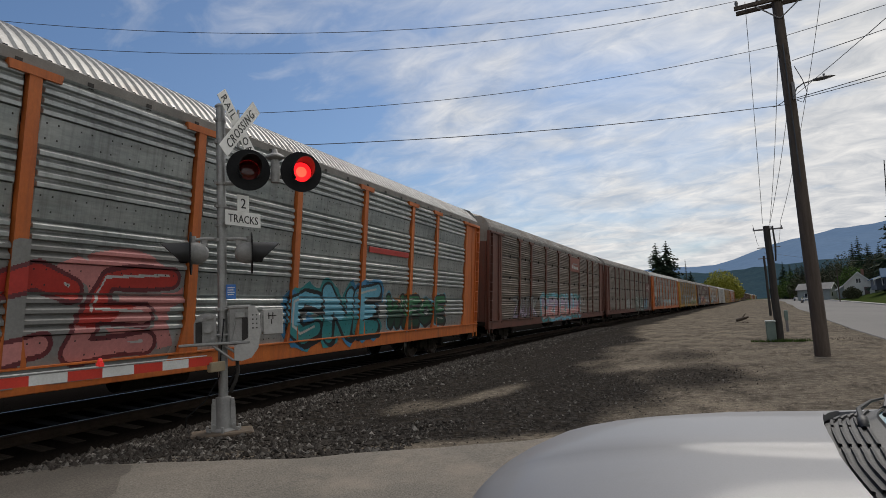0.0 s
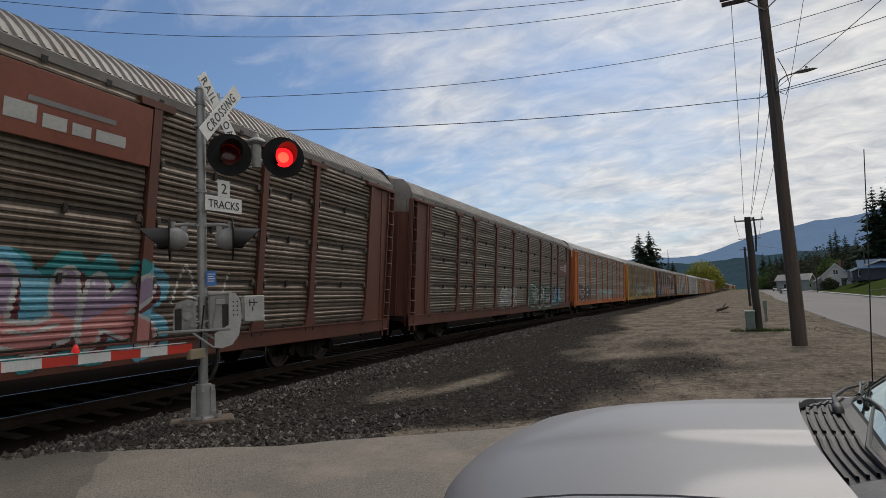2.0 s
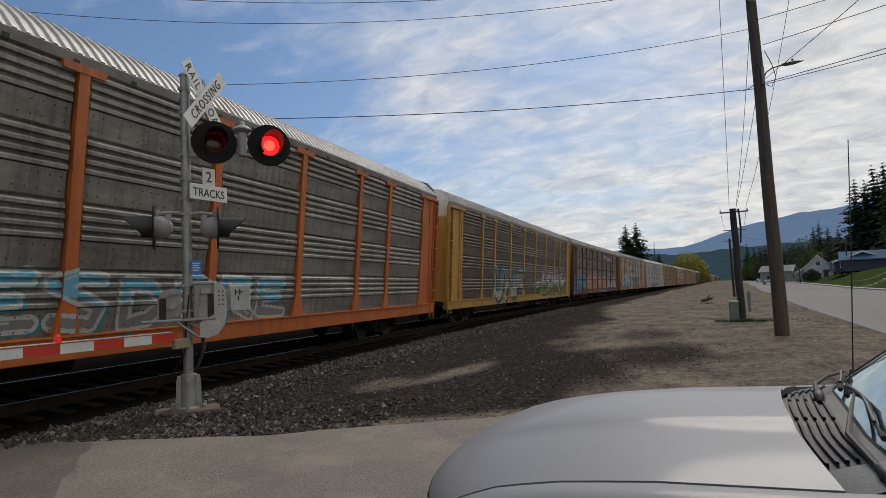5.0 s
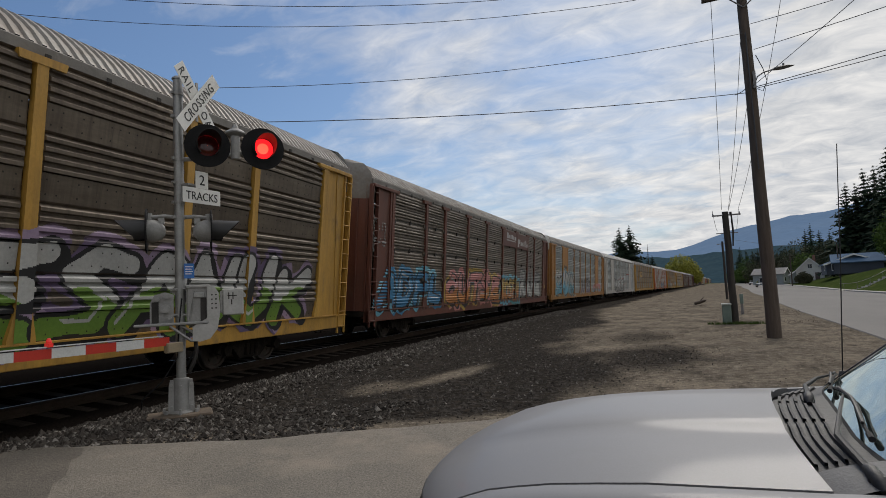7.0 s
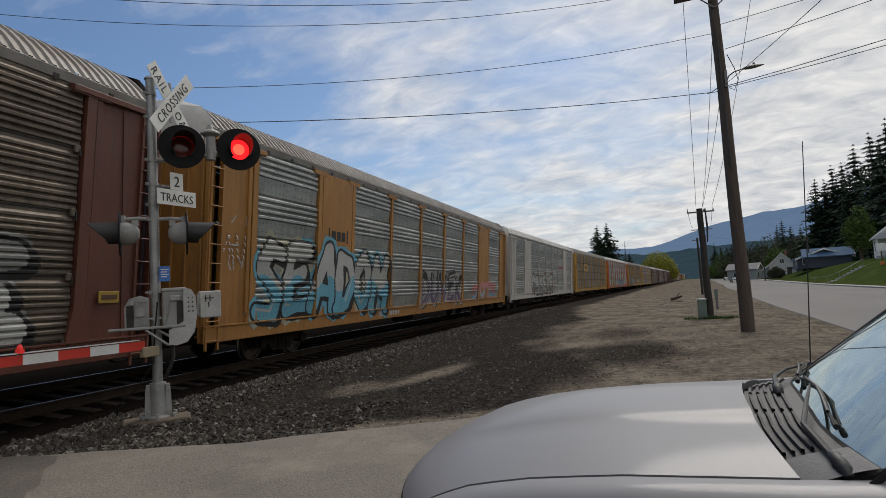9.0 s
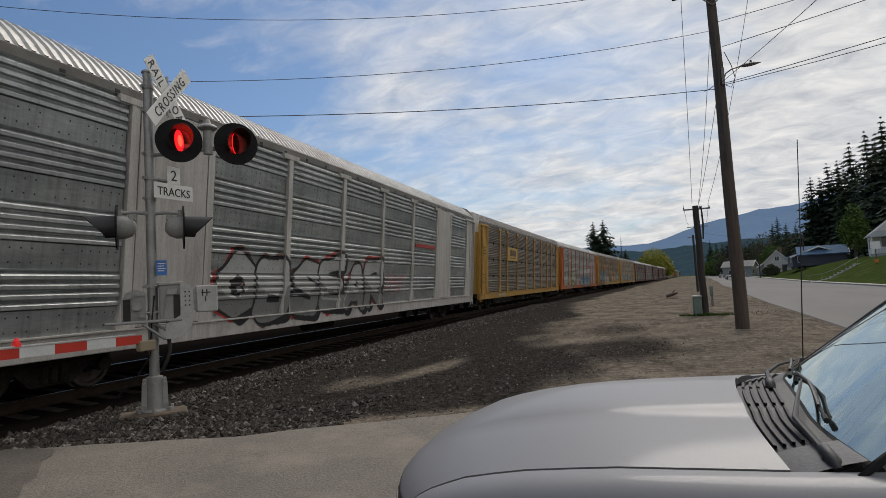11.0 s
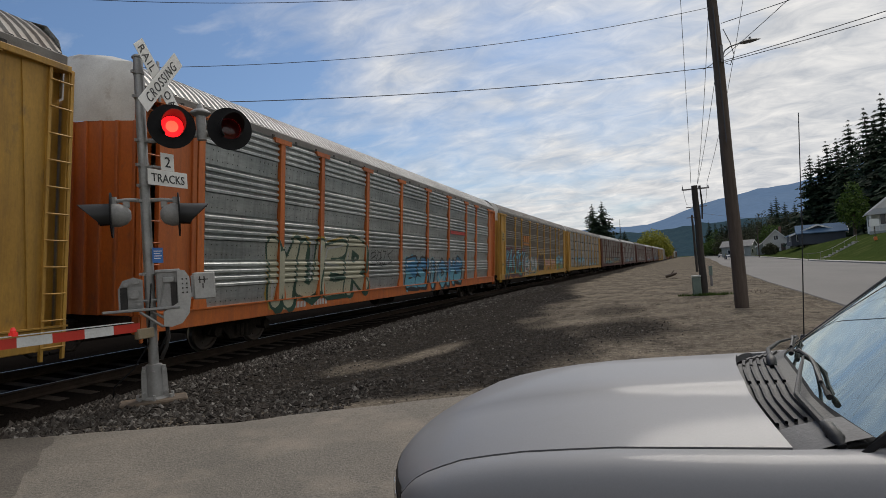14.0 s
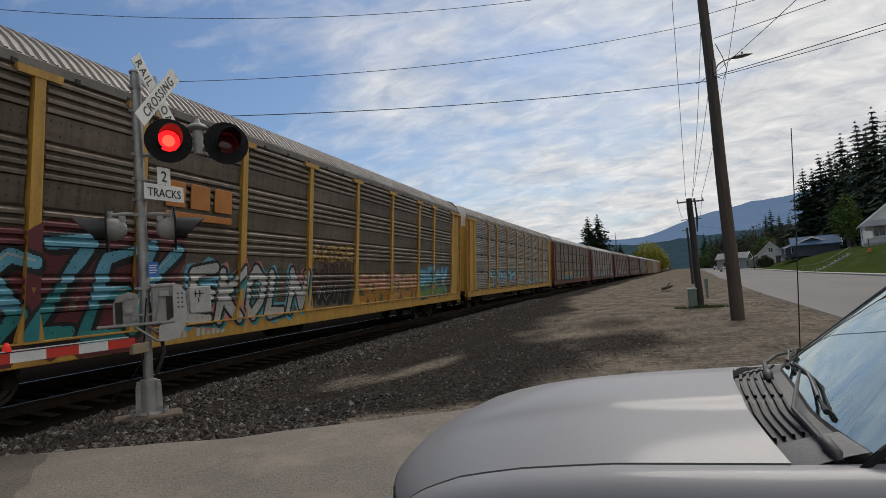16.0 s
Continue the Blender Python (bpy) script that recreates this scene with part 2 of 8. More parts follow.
def _line():
    ds = 0.5
    s = np.arange(-400.0, 700.0, ds)
    k = np.where(s < 0, TK0, np.where(s < TL, TK0 * (1 - s / TL), 0.0))
    h = np.cumsum(k) * ds
    h = h - np.interp(0, s, h) + TH0
    x, y = np.cumsum(np.sin(h)) * ds, np.cumsum(np.cos(h)) * ds
    return s, x - np.interp(0, s, x) + TX0, y - np.interp(0, s, y), h, k / TK0


LS, LX, LY, LH, LK = _line()


def rail_at(s):
    """Middle of the track at arc length s: x, y, heading (clockwise from +y), cant."""
    return (float(np.interp(s, LS, LX)), float(np.interp(s, LS, LY)), float(np.interp(s, LS, LH)), TCANT * float(np.interp(s, LS, LK)))


def track_x(y):
    return np.interp(y, LY, LX)


def rail_point(s, off, z):
    x, y, h, c = rail_at(s)
    o, zz = off * math.cos(c) + z * math.sin(c), z * math.cos(c) - off * math.sin(c)
    return (x + o * math.cos(h), y - o * math.sin(h), TZ + zz)


# ---- ground ----
def road_left(y):
    return 3.5 + 0.03 * y + 0.15 * math.sin(y * 0.11)


def road_right(y):
    return 13.7 + 0.03 * y


EDGE_X = [-30, -12, -9.0, -7.3, -6.2, -5.2, -3.6, -2.7, -1.2, 0.4, 1.8, 2.9, 3.5, 3.9]
EDGE_Y = [3.1, 3.1, 3.3, 3.92, 4.62, 5.2, 6.32, 7.1, 8.2, 8.9, 9.3, 9.6, 9.8, 10.0]


def crossing_edge(x):
    n = noise.noise((x * 0.9, 3.1, 0)) * 0.10 + noise.noise((x * 4.0, 7.7, 0)) * 0.05
    return float(np.interp(x, EDGE_X, EDGE_Y)) + n


def ground_z(x, y):
    xt = float(track_x(y))
    d = x - xt
    z = 0.0
    cant = TCANT * float(np.interp(y, LY, LK))
    if -9 < d < 5:
        bed = TZ - 0.24 - max(-2.3, min(1.9, d)) * math.sin(cant)
        z = bed * smooth01(3.4, 1.6, d) if d > 0 else bed * smooth01(-6.5, -2.4, d)
    z += 0.05 * smooth01(6.5, 3.2, abs(d))
    # unseen raised ground beyond the rails, added to block light under the cars
    z += 2.6 * smooth01(-7.5, -14.0, d) * smooth01(115, 85, y)
    z += 0.006 * max(0.0, min(y, 420.0) - 90.0) * smooth01(-40, 0, d + 25)
    dx = x - road_right(y)
    if dx > 0:
        z += 3.4 * smooth01(0.4, 10.5, dx) * (1 - 0.45 * smooth01(105, 165, y)) * smooth01(10, 60, y)
        z += 0.16 * max(0.0, min(dx, 400) - 34)
    far = math.hypot(x, y)
    if far < 60 and not (-2.4 < d < 2.0):
        z += (noise.noise((x * 0.35, y * 0.35, 0.0)) * 0.035 + noise.noise((x * 1.3, y * 1.3, 4.0)) * 0.012) * smooth01(60, 30, far)
    return z


def zone_dark(x, y):
    """How far the dark crushed stone covers the pale dirt at a place, 0 to 1."""
    d = x - float(track_x(y))
    n = noise.noise((x * 0.30, y * 0.16, 9.0)) * 1.6 + noise.noise((x * 1.1, y * 0.5, 2.0)) * 0.6
    edge = float(np.interp(y, [4, 8, 12, 15, 18, 24, 34, 60, 120], [9.5, 9.6, 9.4, 9.0, 8.0, 7.2, 6.2, 5.2, 5.0]))
    v = smooth01(edge + 0.7, edge - 0.9, d + n * 0.9)
    # a dry verge beside the asphalt
    if x < 3:
        v *= smooth01(0.15, 1.1, y - float(np.interp(x, EDGE_X, EDGE_Y)) + n * 0.35)
    # a pale streak of bare dirt
    px, py = x + 4.85 - (y - 11.0) * 0.08, y - 11.0
    v *= 1 - 0.92 * smooth01(1.25, 0.45, math.hypot(px / 0.42, py / 2.3) + n * 0.22)
    px, py = x + 5.5, y - 9.1
    v *= 1 - 0.6 * smooth01(1.3, 0.5, math.hypot(px / 0.5, py / 1.0) + n * 0.25)
    px, py = x + 1.4, y - 14.3
    v = max(v, 0.85 * smooth01(1.3, 0.4, math.hypot(px / 1.5, py / 2.6) + n * 0.3))
    px, py = x + 2.0, y - 20.0
    v = max(v, 0.6 * smooth01(1.3, 0.4, math.hypot(px / 1.1, py / 2.2) + n * 0.3))
    return v


def ground_material():
    m = bpy.data.materials.new("dirt_and_crushed_stone")
    m.use_nodes = True
    nt, L = m.node_tree, m.node_tree.links.new
    b = nt.nodes["Principled BSDF"]
    b.inputs["Roughness"].default_value = 1.0
    b.inputs["Specular IOR Level"].default_value = 0.0
    geo = _node(nt, "ShaderNodeNewGeometry")

    def noise_of(scale, detail=6, rough=0.65):
        n = _node(nt, "ShaderNodeTexNoise")
        L(geo.outputs["Position"], n.inputs["Vector"])
        n.inputs["Scale"].default_value, n.inputs["Detail"].default_value, n.inputs["Roughness"].default_value = scale, detail, rough
        return n.outputs[0]

    def mix(fac, a, c, lo=0.0, hi=1.0):
        r = _node(nt, "ShaderNodeMapRange")
        L(fac, r.inputs[0])
        r.inputs[1].default_value, r.inputs[2].default_value = lo, hi
        x = _node(nt, "ShaderNodeMix", data_type="RGBA")
        L(r.outputs[0], x.inputs[0])
        for sock, v in ((x.inputs[6], a), (x.inputs[7], c)):
            if isinstance(v, tuple):
                sock.default_value = (*v, 1)
            else:
                L(v, sock)
        return x.outputs[2]

    at = _node(nt, "ShaderNodeAttribute"); at.attribute_name = "dark"
    gr = _node(nt, "ShaderNodeAttribute"); gr.attribute_name = "grass"
    fine, mid, big = noise_of(26, 6, 0.75), noise_of(5.5, 6, 0.7), noise_of(0.55, 6, 0.6)
    mp = _node(nt, "ShaderNodeMapping"); L(geo.outputs["Position"], mp.inputs[0]); mp.inputs["Scale"].default_value = (1.0, 0.35, 1.0)
    sn = _node(nt, "ShaderNodeTexNoise"); L(mp.outputs[0], sn.inputs["Vector"])
    sn.inputs["Scale"].default_value, sn.inputs["Detail"].default_value, sn.inputs["Roughness"].default_value = 1.6, 7, 0.72
    streak = sn.outputs[0]
    vor = _node(nt, "ShaderNodeTexVoronoi"); L(geo.outputs["Position"], vor.inputs["Vector"]); vor.inputs["Scale"].default_value = 17.0
    tan = mix(big, (0.205, 0.172, 0.134), (0.112, 0.096, 0.078), 0.36, 0.60)
    tan = mix(mid, tan, (0.31, 0.27, 0.215), 0.49, 0.70)
    tan = mix(streak, tan, (0.075, 0.065, 0.054), 0.50, 0.64)
    grit = noise_of(11, 7, 0.8)
    tan = mix(grit, tan, (0.055, 0.047, 0.039), 0.52, 0.62)
    tan = mix(grit, tan, (0.36, 0.315, 0.255), 0.44, 0.34)
    tan = mix(fine, tan, (0.06, 0.051, 0.043), 0.56, 0.72)
    drk = mix(vor.outputs["Color"], (0.017, 0.0155, 0.014), (0.066, 0.060, 0.055), 0.25, 0.95)
    drk = mix(fine, drk, (0.17, 0.155, 0.14), 0.61, 0.76)
    drk = mix(grit, drk, (0.012, 0.011, 0.010), 0.50, 0.60)
    drk = mix(mid, drk, (0.055, 0.044, 0.034), 0.50, 0.75)
    drk = mix(streak, drk, (0.024, 0.0215, 0.0195), 0.50, 0.72)
    k = _node(nt, "ShaderNodeMath", operation="MULTIPLY_ADD"); L(fine, k.inputs[0]); k.inputs[1].default_value = 0.9; L(at.outputs["Fac"], k.inputs[2])
    k2 = _node(nt, "ShaderNodeMath", operation="MULTIPLY_ADD"); L(mid, k2.inputs[0]); k2.inputs[1].default_value = 0.6; L(k.outputs[0], k2.inputs[2])
    col = mix(k2.outputs[0], tan, drk, 0.95, 1.65)
    # oily track bed and the train's shade, both put into the ground colour
    oil_and_shade = _node(nt, "ShaderNodeAttribute"); oil_and_shade.attribute_name = "oil_and_shade"
    col = mix(oil_and_shade.outputs["Fac"], col, (0.009, 0.0075, 0.0065), 0.0, 0.85)
    green = mix(mid, (0.030, 0.048, 0.013), (0.058, 0.078, 0.024), 0.3, 0.75)
    green = mix(big, green, (0.085, 0.09, 0.033), 0.52, 0.75)
    col = mix(gr.outputs["Fac"], col, green, 0.35, 0.65)
    L(col, b.inputs["Base Color"])
    bp = _node(nt, "ShaderNodeBump"); bp.inputs["Strength"].default_value = 0.85; bp.inputs["Distance"].default_value = 0.025
    ad = _node(nt, "ShaderNodeMath", operation="ADD"); L(fine, ad.inputs[0]); L(vor.outputs["Distance"], ad.inputs[1])
    L(ad.outputs[0], bp.inputs["Height"])
    L(bp.outputs[0], b.inputs["Normal"])
    return m


def spread(fine_lo, fine_hi, step, out_lo, out_hi, grow=1.18):
    a = list(np.arange(fine_lo, fine_hi + 1e-6, step))
    s = step
    while a[-1] < out_hi:
        s *= grow
        a.append(a[-1] + s)
    s = step
    while a[0] > out_lo:
        s *= grow
        a.insert(0, a[0] - s)
    return a


def build_ground():
    xs = spread(-14.0, 6.0, 0.22, -2600, 2600)
    ys = spread(1.0, 30.0, 0.25, -700, 4200, 1.12)
    verts, dark, grass, oil_and_shade = [], [], [], []
    for y in ys:
        for x in xs:
            verts.append((x, y, ground_z(x, y)))
            dark.append(zone_dark(x, y) if -60 < x < 40 and -20 < y < 400 else 0.0)
            d = x - float(track_x(y))
            g = smooth01(-0.5, 0.8, x - road_right(y)) if y > -50 else 1.0
            g = max(g, smooth01(-30, -36, d), smooth01(330, 420, y))
            grass.append(g)
            # reaches far beyond the rails to paint the dark seen under the cars
            oil_and_shade.append(smooth01(3.0, 2.0, d + 0.25 * noise.noise((x * 2, y * 2, 0))) * smooth01(-30, -22, d))
    w = len(xs)
    faces = [(j * w + i, j * w + i + 1, j * w + w + i + 1, j * w + w + i) for j in range(len(ys) - 1) for i in range(w - 1)]
    me = bpy.data.meshes.new("ground")
    me.from_pydata(verts, [], faces)
    for nm, data in (("dark", dark), ("grass", grass), ("oil_and_shade", oil_and_shade)):
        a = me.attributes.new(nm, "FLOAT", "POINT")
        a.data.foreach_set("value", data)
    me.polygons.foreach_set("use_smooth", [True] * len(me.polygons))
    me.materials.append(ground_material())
    ob = new("ground", me)
    tagged(ob, "pale dirt and dark crushed stone lot with grass beyond", "ground", kind="structure")


M_ASPHALT = mat("worn_asphalt", (0.185, 0.165, 0.14), 0.9, alt=(0.14, 0.128, 0.11), scale=0.7, grain=45, grain_amt=0.55, bump=0.5, dirt=(0.25, 0.215, 0.175), dirt_lo=0.5, dirt_hi=0.72, dirt_scale=0.9, spec=0.25)
M_ASPHALT_FAR = mat("pale_asphalt", (0.165, 0.155, 0.145), 0.85, alt=(0.13, 0.124, 0.117), scale=0.25, grain=30, grain_amt=0.15, bump=0.15, stretch=(1, 0.25, 1), spec=0.3)


def build_roads():
    b = Build()
    ys = [y for y in np.arange(-160, 60, 3.0)] + [y for y in np.arange(60, 330, 6.0)]
    rows = []
    for y in ys:
        a, c = road_left(y), road_right(y)
        bend = -0.00035 * max(0, y - 190) ** 2
        rows.append([(a + bend - 0.06, y, ground_z(a, y) - 0.06)] + [(a + (c - a) * k / 8 + bend, y, ground_z(a + (c - a) * k / 8, y) + 0.03 + 0.05 * (1 - (k / 4 - 1) ** 2)) for k in range(9)]
                    + [(c + bend + 0.02, y, ground_z(c, y) - 0.06)])
    b.grid(rows)
    tagged(part("road_main", b, mats=M_ASPHALT_FAR, smooth=True), "wide pale grey asphalt road beside the railway lot", "road", kind="structure")
    b = Build()
    xs = list(np.arange(-8.9, 3.9, 0.12))
    rows = []
    for x in xs:
        e = crossing_edge(x)
        y0 = -9.0
        row = []
        for k in range(25):
            y = y0 + (e - y0) * (1 - (1 - k / 24) ** 1.6)
            d = x - float(track_x(y))
            z = ground_z(x, y) + 0.028
            if -3.2 < d < 2.6:
                z = ground_z(x, y) - 0.02
            row.append((x, y, z))
        row.append((x, e + 0.03, ground_z(x, e) - 0.05))
        rows.append(row)
    b.grid(rows)
    tagged(part("road_crossing", b, mats=M_ASPHALT, smooth=True), "worn tan-grey asphalt approach to the railway crossing", "road", kind="structure")
    # an older, darker patch of asphalt at the gate
    b = Build()
    rows = []
    for k in range(13):
        f = k / 12
        ax, ay = -6.50 + 2.3 * f + 0.05 * math.sin(k * 2.1), 4.36 - 2.15 * f
        rows.append([(ax + (-8.8 - ax) * j / 8, ay - 0.55 * (j / 8) * (1 - f), ground_z(ax + (-8.8 - ax) * j / 8, ay - 0.55 * (j / 8) * (1 - f)) + 0.034) for j in range(9)])
    b.grid(rows)
    tagged(part("road_patch", b, mats=mat("dark_old_asphalt", (0.125, 0.111, 0.095), 0.9, alt=(0.10, 0.09, 0.078), scale=1.5, grain=45, grain_amt=0.5, bump=0.5, spec=0.2), smooth=True), "darker old asphalt patch beside the gate", "road", kind="structure")
    # kerb and footpath along the grass bank
    b = Build()
    rows = []
    for y in np.arange(30, 200, 4.0):
        c = road_right(y) + 0.05
        z = ground_z(c, y)
        rows.append([(c, y, z - 0.1), (c, y, z + 0.15), (c + 0.16, y, z + 0.16), (c + 0.16, y, z + 0.11), (c + 1.1, y, z + 0.13), (c + 1.1, y, z - 0.1)])
    b.grid(rows)
    tagged(part("pavement", b, mats=mat("old_concrete", (0.36, 0.34, 0.31), 0.9, alt=(0.26, 0.25, 0.23), scale=0.8, grain=30, grain_amt=0.2)),
           "weathered concrete kerb and footpath at the foot of the lawn", "pavement", kind="structure")


M_RAIL = mat("rail_steel", (0.030, 0.022, 0.017), 0.85, 0.0, alt=(0.045, 0.032, 0.024), scale=3, grain=40, spec=0.05)
M_RAILTOP = mat("polished_rail_head", (0.42, 0.40, 0.38), 0.34, 1.0, grain=30, grain_amt=0.06, bump=0.05)
M_TIE = mat("creosoted_timber", (0.022, 0.018, 0.015), 0.95, alt=(0.045, 0.036, 0.029), scale=2, grain=25, stretch=(1, 8, 4), grain_amt=0.3, bump=0.4, per_object=0.25, spec=0.05)


def build_track():
    prof = [(-0.07, -0.17), (-0.07, -0.155), (-0.012, -0.13), (-0.012, -0.045), (-0.036, -0.03), (-0.036, -0.004), (-0.028, 0.0), (-0.013, 0.001), (0.013, 0.001), (0.028, 0.0), (0.036, -0.004), (0.036, -0.03), (0.012, -0.045), (0.012, -0.13), (0.07, -0.155), (0.07, -0.17)]
    ss = list(np.arange(-60, 140, 2.5)) + list(np.arange(140, 480, 10.0))
    for off, nm in ((0.752, "near"), (-0.752, "far")):
        b = Build()
        b.grid([[rail_point(s, off + p[0], p[1]) for p in prof] for s in ss])
        w = len(prof) - 1
        b.mi = [1 if (i % w) == 7 else 0 for i in range(len(b.f))]
        tagged(part("rail", b, mats=[M_RAIL, M_RAILTOP]), "long steel rail with a polished head and rusty web", "rail", "rails of the track", kind="structure")
    # ties
    tie = Build().box((-1.3, -0.115, -0.18), (1.3, 0.115, 0.0), c=0.012).mesh("tie", M_TIE)
    bed = thing("track_bed", "dark creosoted timber ties laid in crushed stone", "railway track", kind="structure")
    plate = Build().box((-0.10, -0.09, 0.0), (0.10, 0.09, 0.014)).mesh("tie_plate", M_RAIL)
    s = -14.0
    rnd = random.Random(5)
    while s < 110:
        x, y, h, c = rail_at(s)
        px, py, pz = rail_point(s, rnd.uniform(-0.04, 0.04), -0.184)
        part("tie", tie, bed, pose(px, py, pz, 0, math.degrees(c), -math.degrees(h) + rnd.uniform(-1, 1)))
        s += 0.52
    # ballast: separate crushed stones along the near shoulder
    rng = np.random.default_rng(11)
    vs, fs = [], []
    base = np.array([(1, 0, 0), (-1, 0, 0), (0, 1, 0), (0, -1, 0), (0, 0, 1), (0, 0, -1)], float)
    tri = np.array([(0, 2, 4), (2, 1, 4), (1, 3, 4), (3, 0, 4), (2, 0, 5), (1, 2, 5), (3, 1, 5), (0, 3, 5)])
    for i in range(36000):
        s = 1.0 + 44 * rng.random() ** 1.5
        d = 2.15 + abs(rng.normal(0, 0.95)) if i % 4 else rng.uniform(1.9, 3.6)
        x, y, z = rail_point(s, d, -0.2)
        if y < crossing_edge(x) + 0.05 + 0.6 * rng.random() ** 3:
            continue
        if d > 3.9 and rng.random() < 0.6:
            continue
        z = ground_z(x, y)
        r = (0.018 + 0.050 * rng.random() ** 2.0) * (1.0 if d < 3.4 else 0.8)
        p = base * (r * rng.uniform(0.65, 1.25, (6, 1))) * np.array([1, 1, 0.75])
        p += rng.normal(0, r * 0.16, (6, 3))
        a = rng.random() * 6.28
        rot = np.array([[math.cos(a), -math.sin(a), 0], [math.sin(a), math.cos(a), 0], [0, 0, 1]])
        p = p @ rot.T + (x, y, z + r * 0.25)
        fs += (tri + len(vs)).tolist()
        vs += p.tolist()
    for i in range(5000):
        x = rng.uniform(-9.6, -4.0)
        y = float(np.interp(x, EDGE_X, EDGE_Y)) + 0.05 + 2.2 * rng.random() ** 1.4
        if x - float(track_x(y)) < 2.0:
            continue
        r = 0.014 + 0.042 * rng.random() ** 2.2
        p = base * (r * rng.uniform(0.65, 1.25, (6, 1))) * np.array([1, 1, 0.75])
        p += rng.normal(0, r * 0.18, (6, 3)) + (x, y, ground_z(x, y) + r * 0.2)
        fs += (tri + len(vs)).tolist()
        vs += p.tolist()
    me = bpy.data.meshes.new("ballast")
    me.from_pydata(vs, [], fs)
    me.materials.append(stone_material())
    tagged(new("ballast", me), "grey-brown crushed stone ballast beside the rails", "ballast", kind="stuff")


def stone_material():
    m = bpy.data.materials.new("crushed_stone")
    m.use_nodes = True
    nt, L = m.node_tree, m.node_tree.links.new
    b = nt.nodes["Principled BSDF"]
    b.inputs["Roughness"].default_value = 0.9
    b.inputs["Specular IOR Level"].default_value = 0.25
    geo = _node(nt, "ShaderNodeNewGeometry")
    r = _node(nt, "ShaderNodeValToRGB")
    L(geo.outputs["Random Per Island"], r.inputs[0])
    e = r.color_ramp.elements
    e[0].position, e[0].color = 0.0, (0.028, 0.024, 0.021, 1)
    e[1].position, e[1].color = 1.0, (0.25, 0.232, 0.21, 1)
    for p, c in ((0.35, (0.045, 0.037, 0.031, 1)), (0.65, (0.062, 0.053, 0.045, 1)), (0.88, (0.105, 0.096, 0.086, 1))):
        k = e.new(p)
        k.color = c
    n = _node(nt, "ShaderNodeTexNoise"); L(geo.outputs["Position"], n.inputs["Vector"]); n.inputs["Scale"].default_value = 60
    x = _node(nt, "ShaderNodeMix", data_type="RGBA", blend_type="MULTIPLY"); x.inputs[0].default_value = 0.6
    L(r.outputs[0], x.inputs[6]); L(n.outputs[0], x.inputs[7])
    g = _node(nt, "ShaderNodeHueSaturation"); L(x.outputs[2], g.inputs["Color"]); g.inputs["Value"].default_value = 1.15
    L(g.outputs[0], b.inputs["Base Color"])
    return m


def build_pebbles():
    """Loose stones over the lot and the verge."""
    rng = np.random.default_rng(23)
    vs, fs = [], []
    base = np.array([(1, 0, 0), (-1, 0, 0), (0, 1, 0), (0, -1, 0), (0, 0, 1)], float)
    tri = np.array([(0, 2, 4), (2, 1, 4), (1, 3, 4), (3, 0, 4)])
    for i in range(42000):
        y = 4.5 + 30 * rng.random() ** 1.7
        x = rng.uniform(-7.5, 5.5)
        if y < crossing_edge(x) + 0.02 or (x > road_left(y) - 0.1):
            continue
        k = zone_dark(x, y)
        if rng.random() > 0.08 + 0.92 * k:
            continue
        r = (0.008 + 0.032 * rng.random() ** 3.2) * (0.45 + 0.55 * k)
        p = base * (r * rng.uniform(0.7, 1.3, (5, 1)))
        a = rng.random() * 6.28
        rot = np.array([[math.cos(a), -math.sin(a), 0], [math.sin(a), math.cos(a), 0], [0, 0, 1]])
        p = p @ rot.T + (x, y, ground_z(x, y) - 0.002)
        fs += (tri + len(vs)).tolist()
        vs += p.tolist()
    me = bpy.data.meshes.new("loose_gravel")
    me.from_pydata(vs, [], fs)
    me.materials.append(stone_material())
    tagged(new("loose_gravel", me), "loose grey gravel scattered over the dirt lot", "gravel", kind="stuff")


build_ground()
build_pebbles()
build_roads()
build_track()


# ---- distance ----
def ridge(name, label, dist, az_el, depth, material, rough, seed):
    """A far mountainside whose skyline follows the given heights."""
    b = Build()
    rows = []
    az = [a for a, _ in az_el]
    el = [e for _, e in az_el]
    for r in range(7):
        row = []
        for k in range(181):
            a = -70 + k * 140 / 180
            e = float(np.interp(a, az, el))
            top = math.tan(radians(e)) * dist + 1.65
            f = r / 6
            dd = dist - depth * (1 - f)
            n = noise.fractal((a * 0.35 + seed, f * 2.0, seed), 0.7, 2.1, 6) * rough
            z = -20 + (top + 20) * (f ** 0.8) + n * f
            row.append((dd * math.sin(radians(a)), dd * math.cos(radians(a)), z))
        rows.append(row)
    b.grid(rows)
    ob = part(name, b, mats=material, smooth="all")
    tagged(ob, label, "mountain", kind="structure")


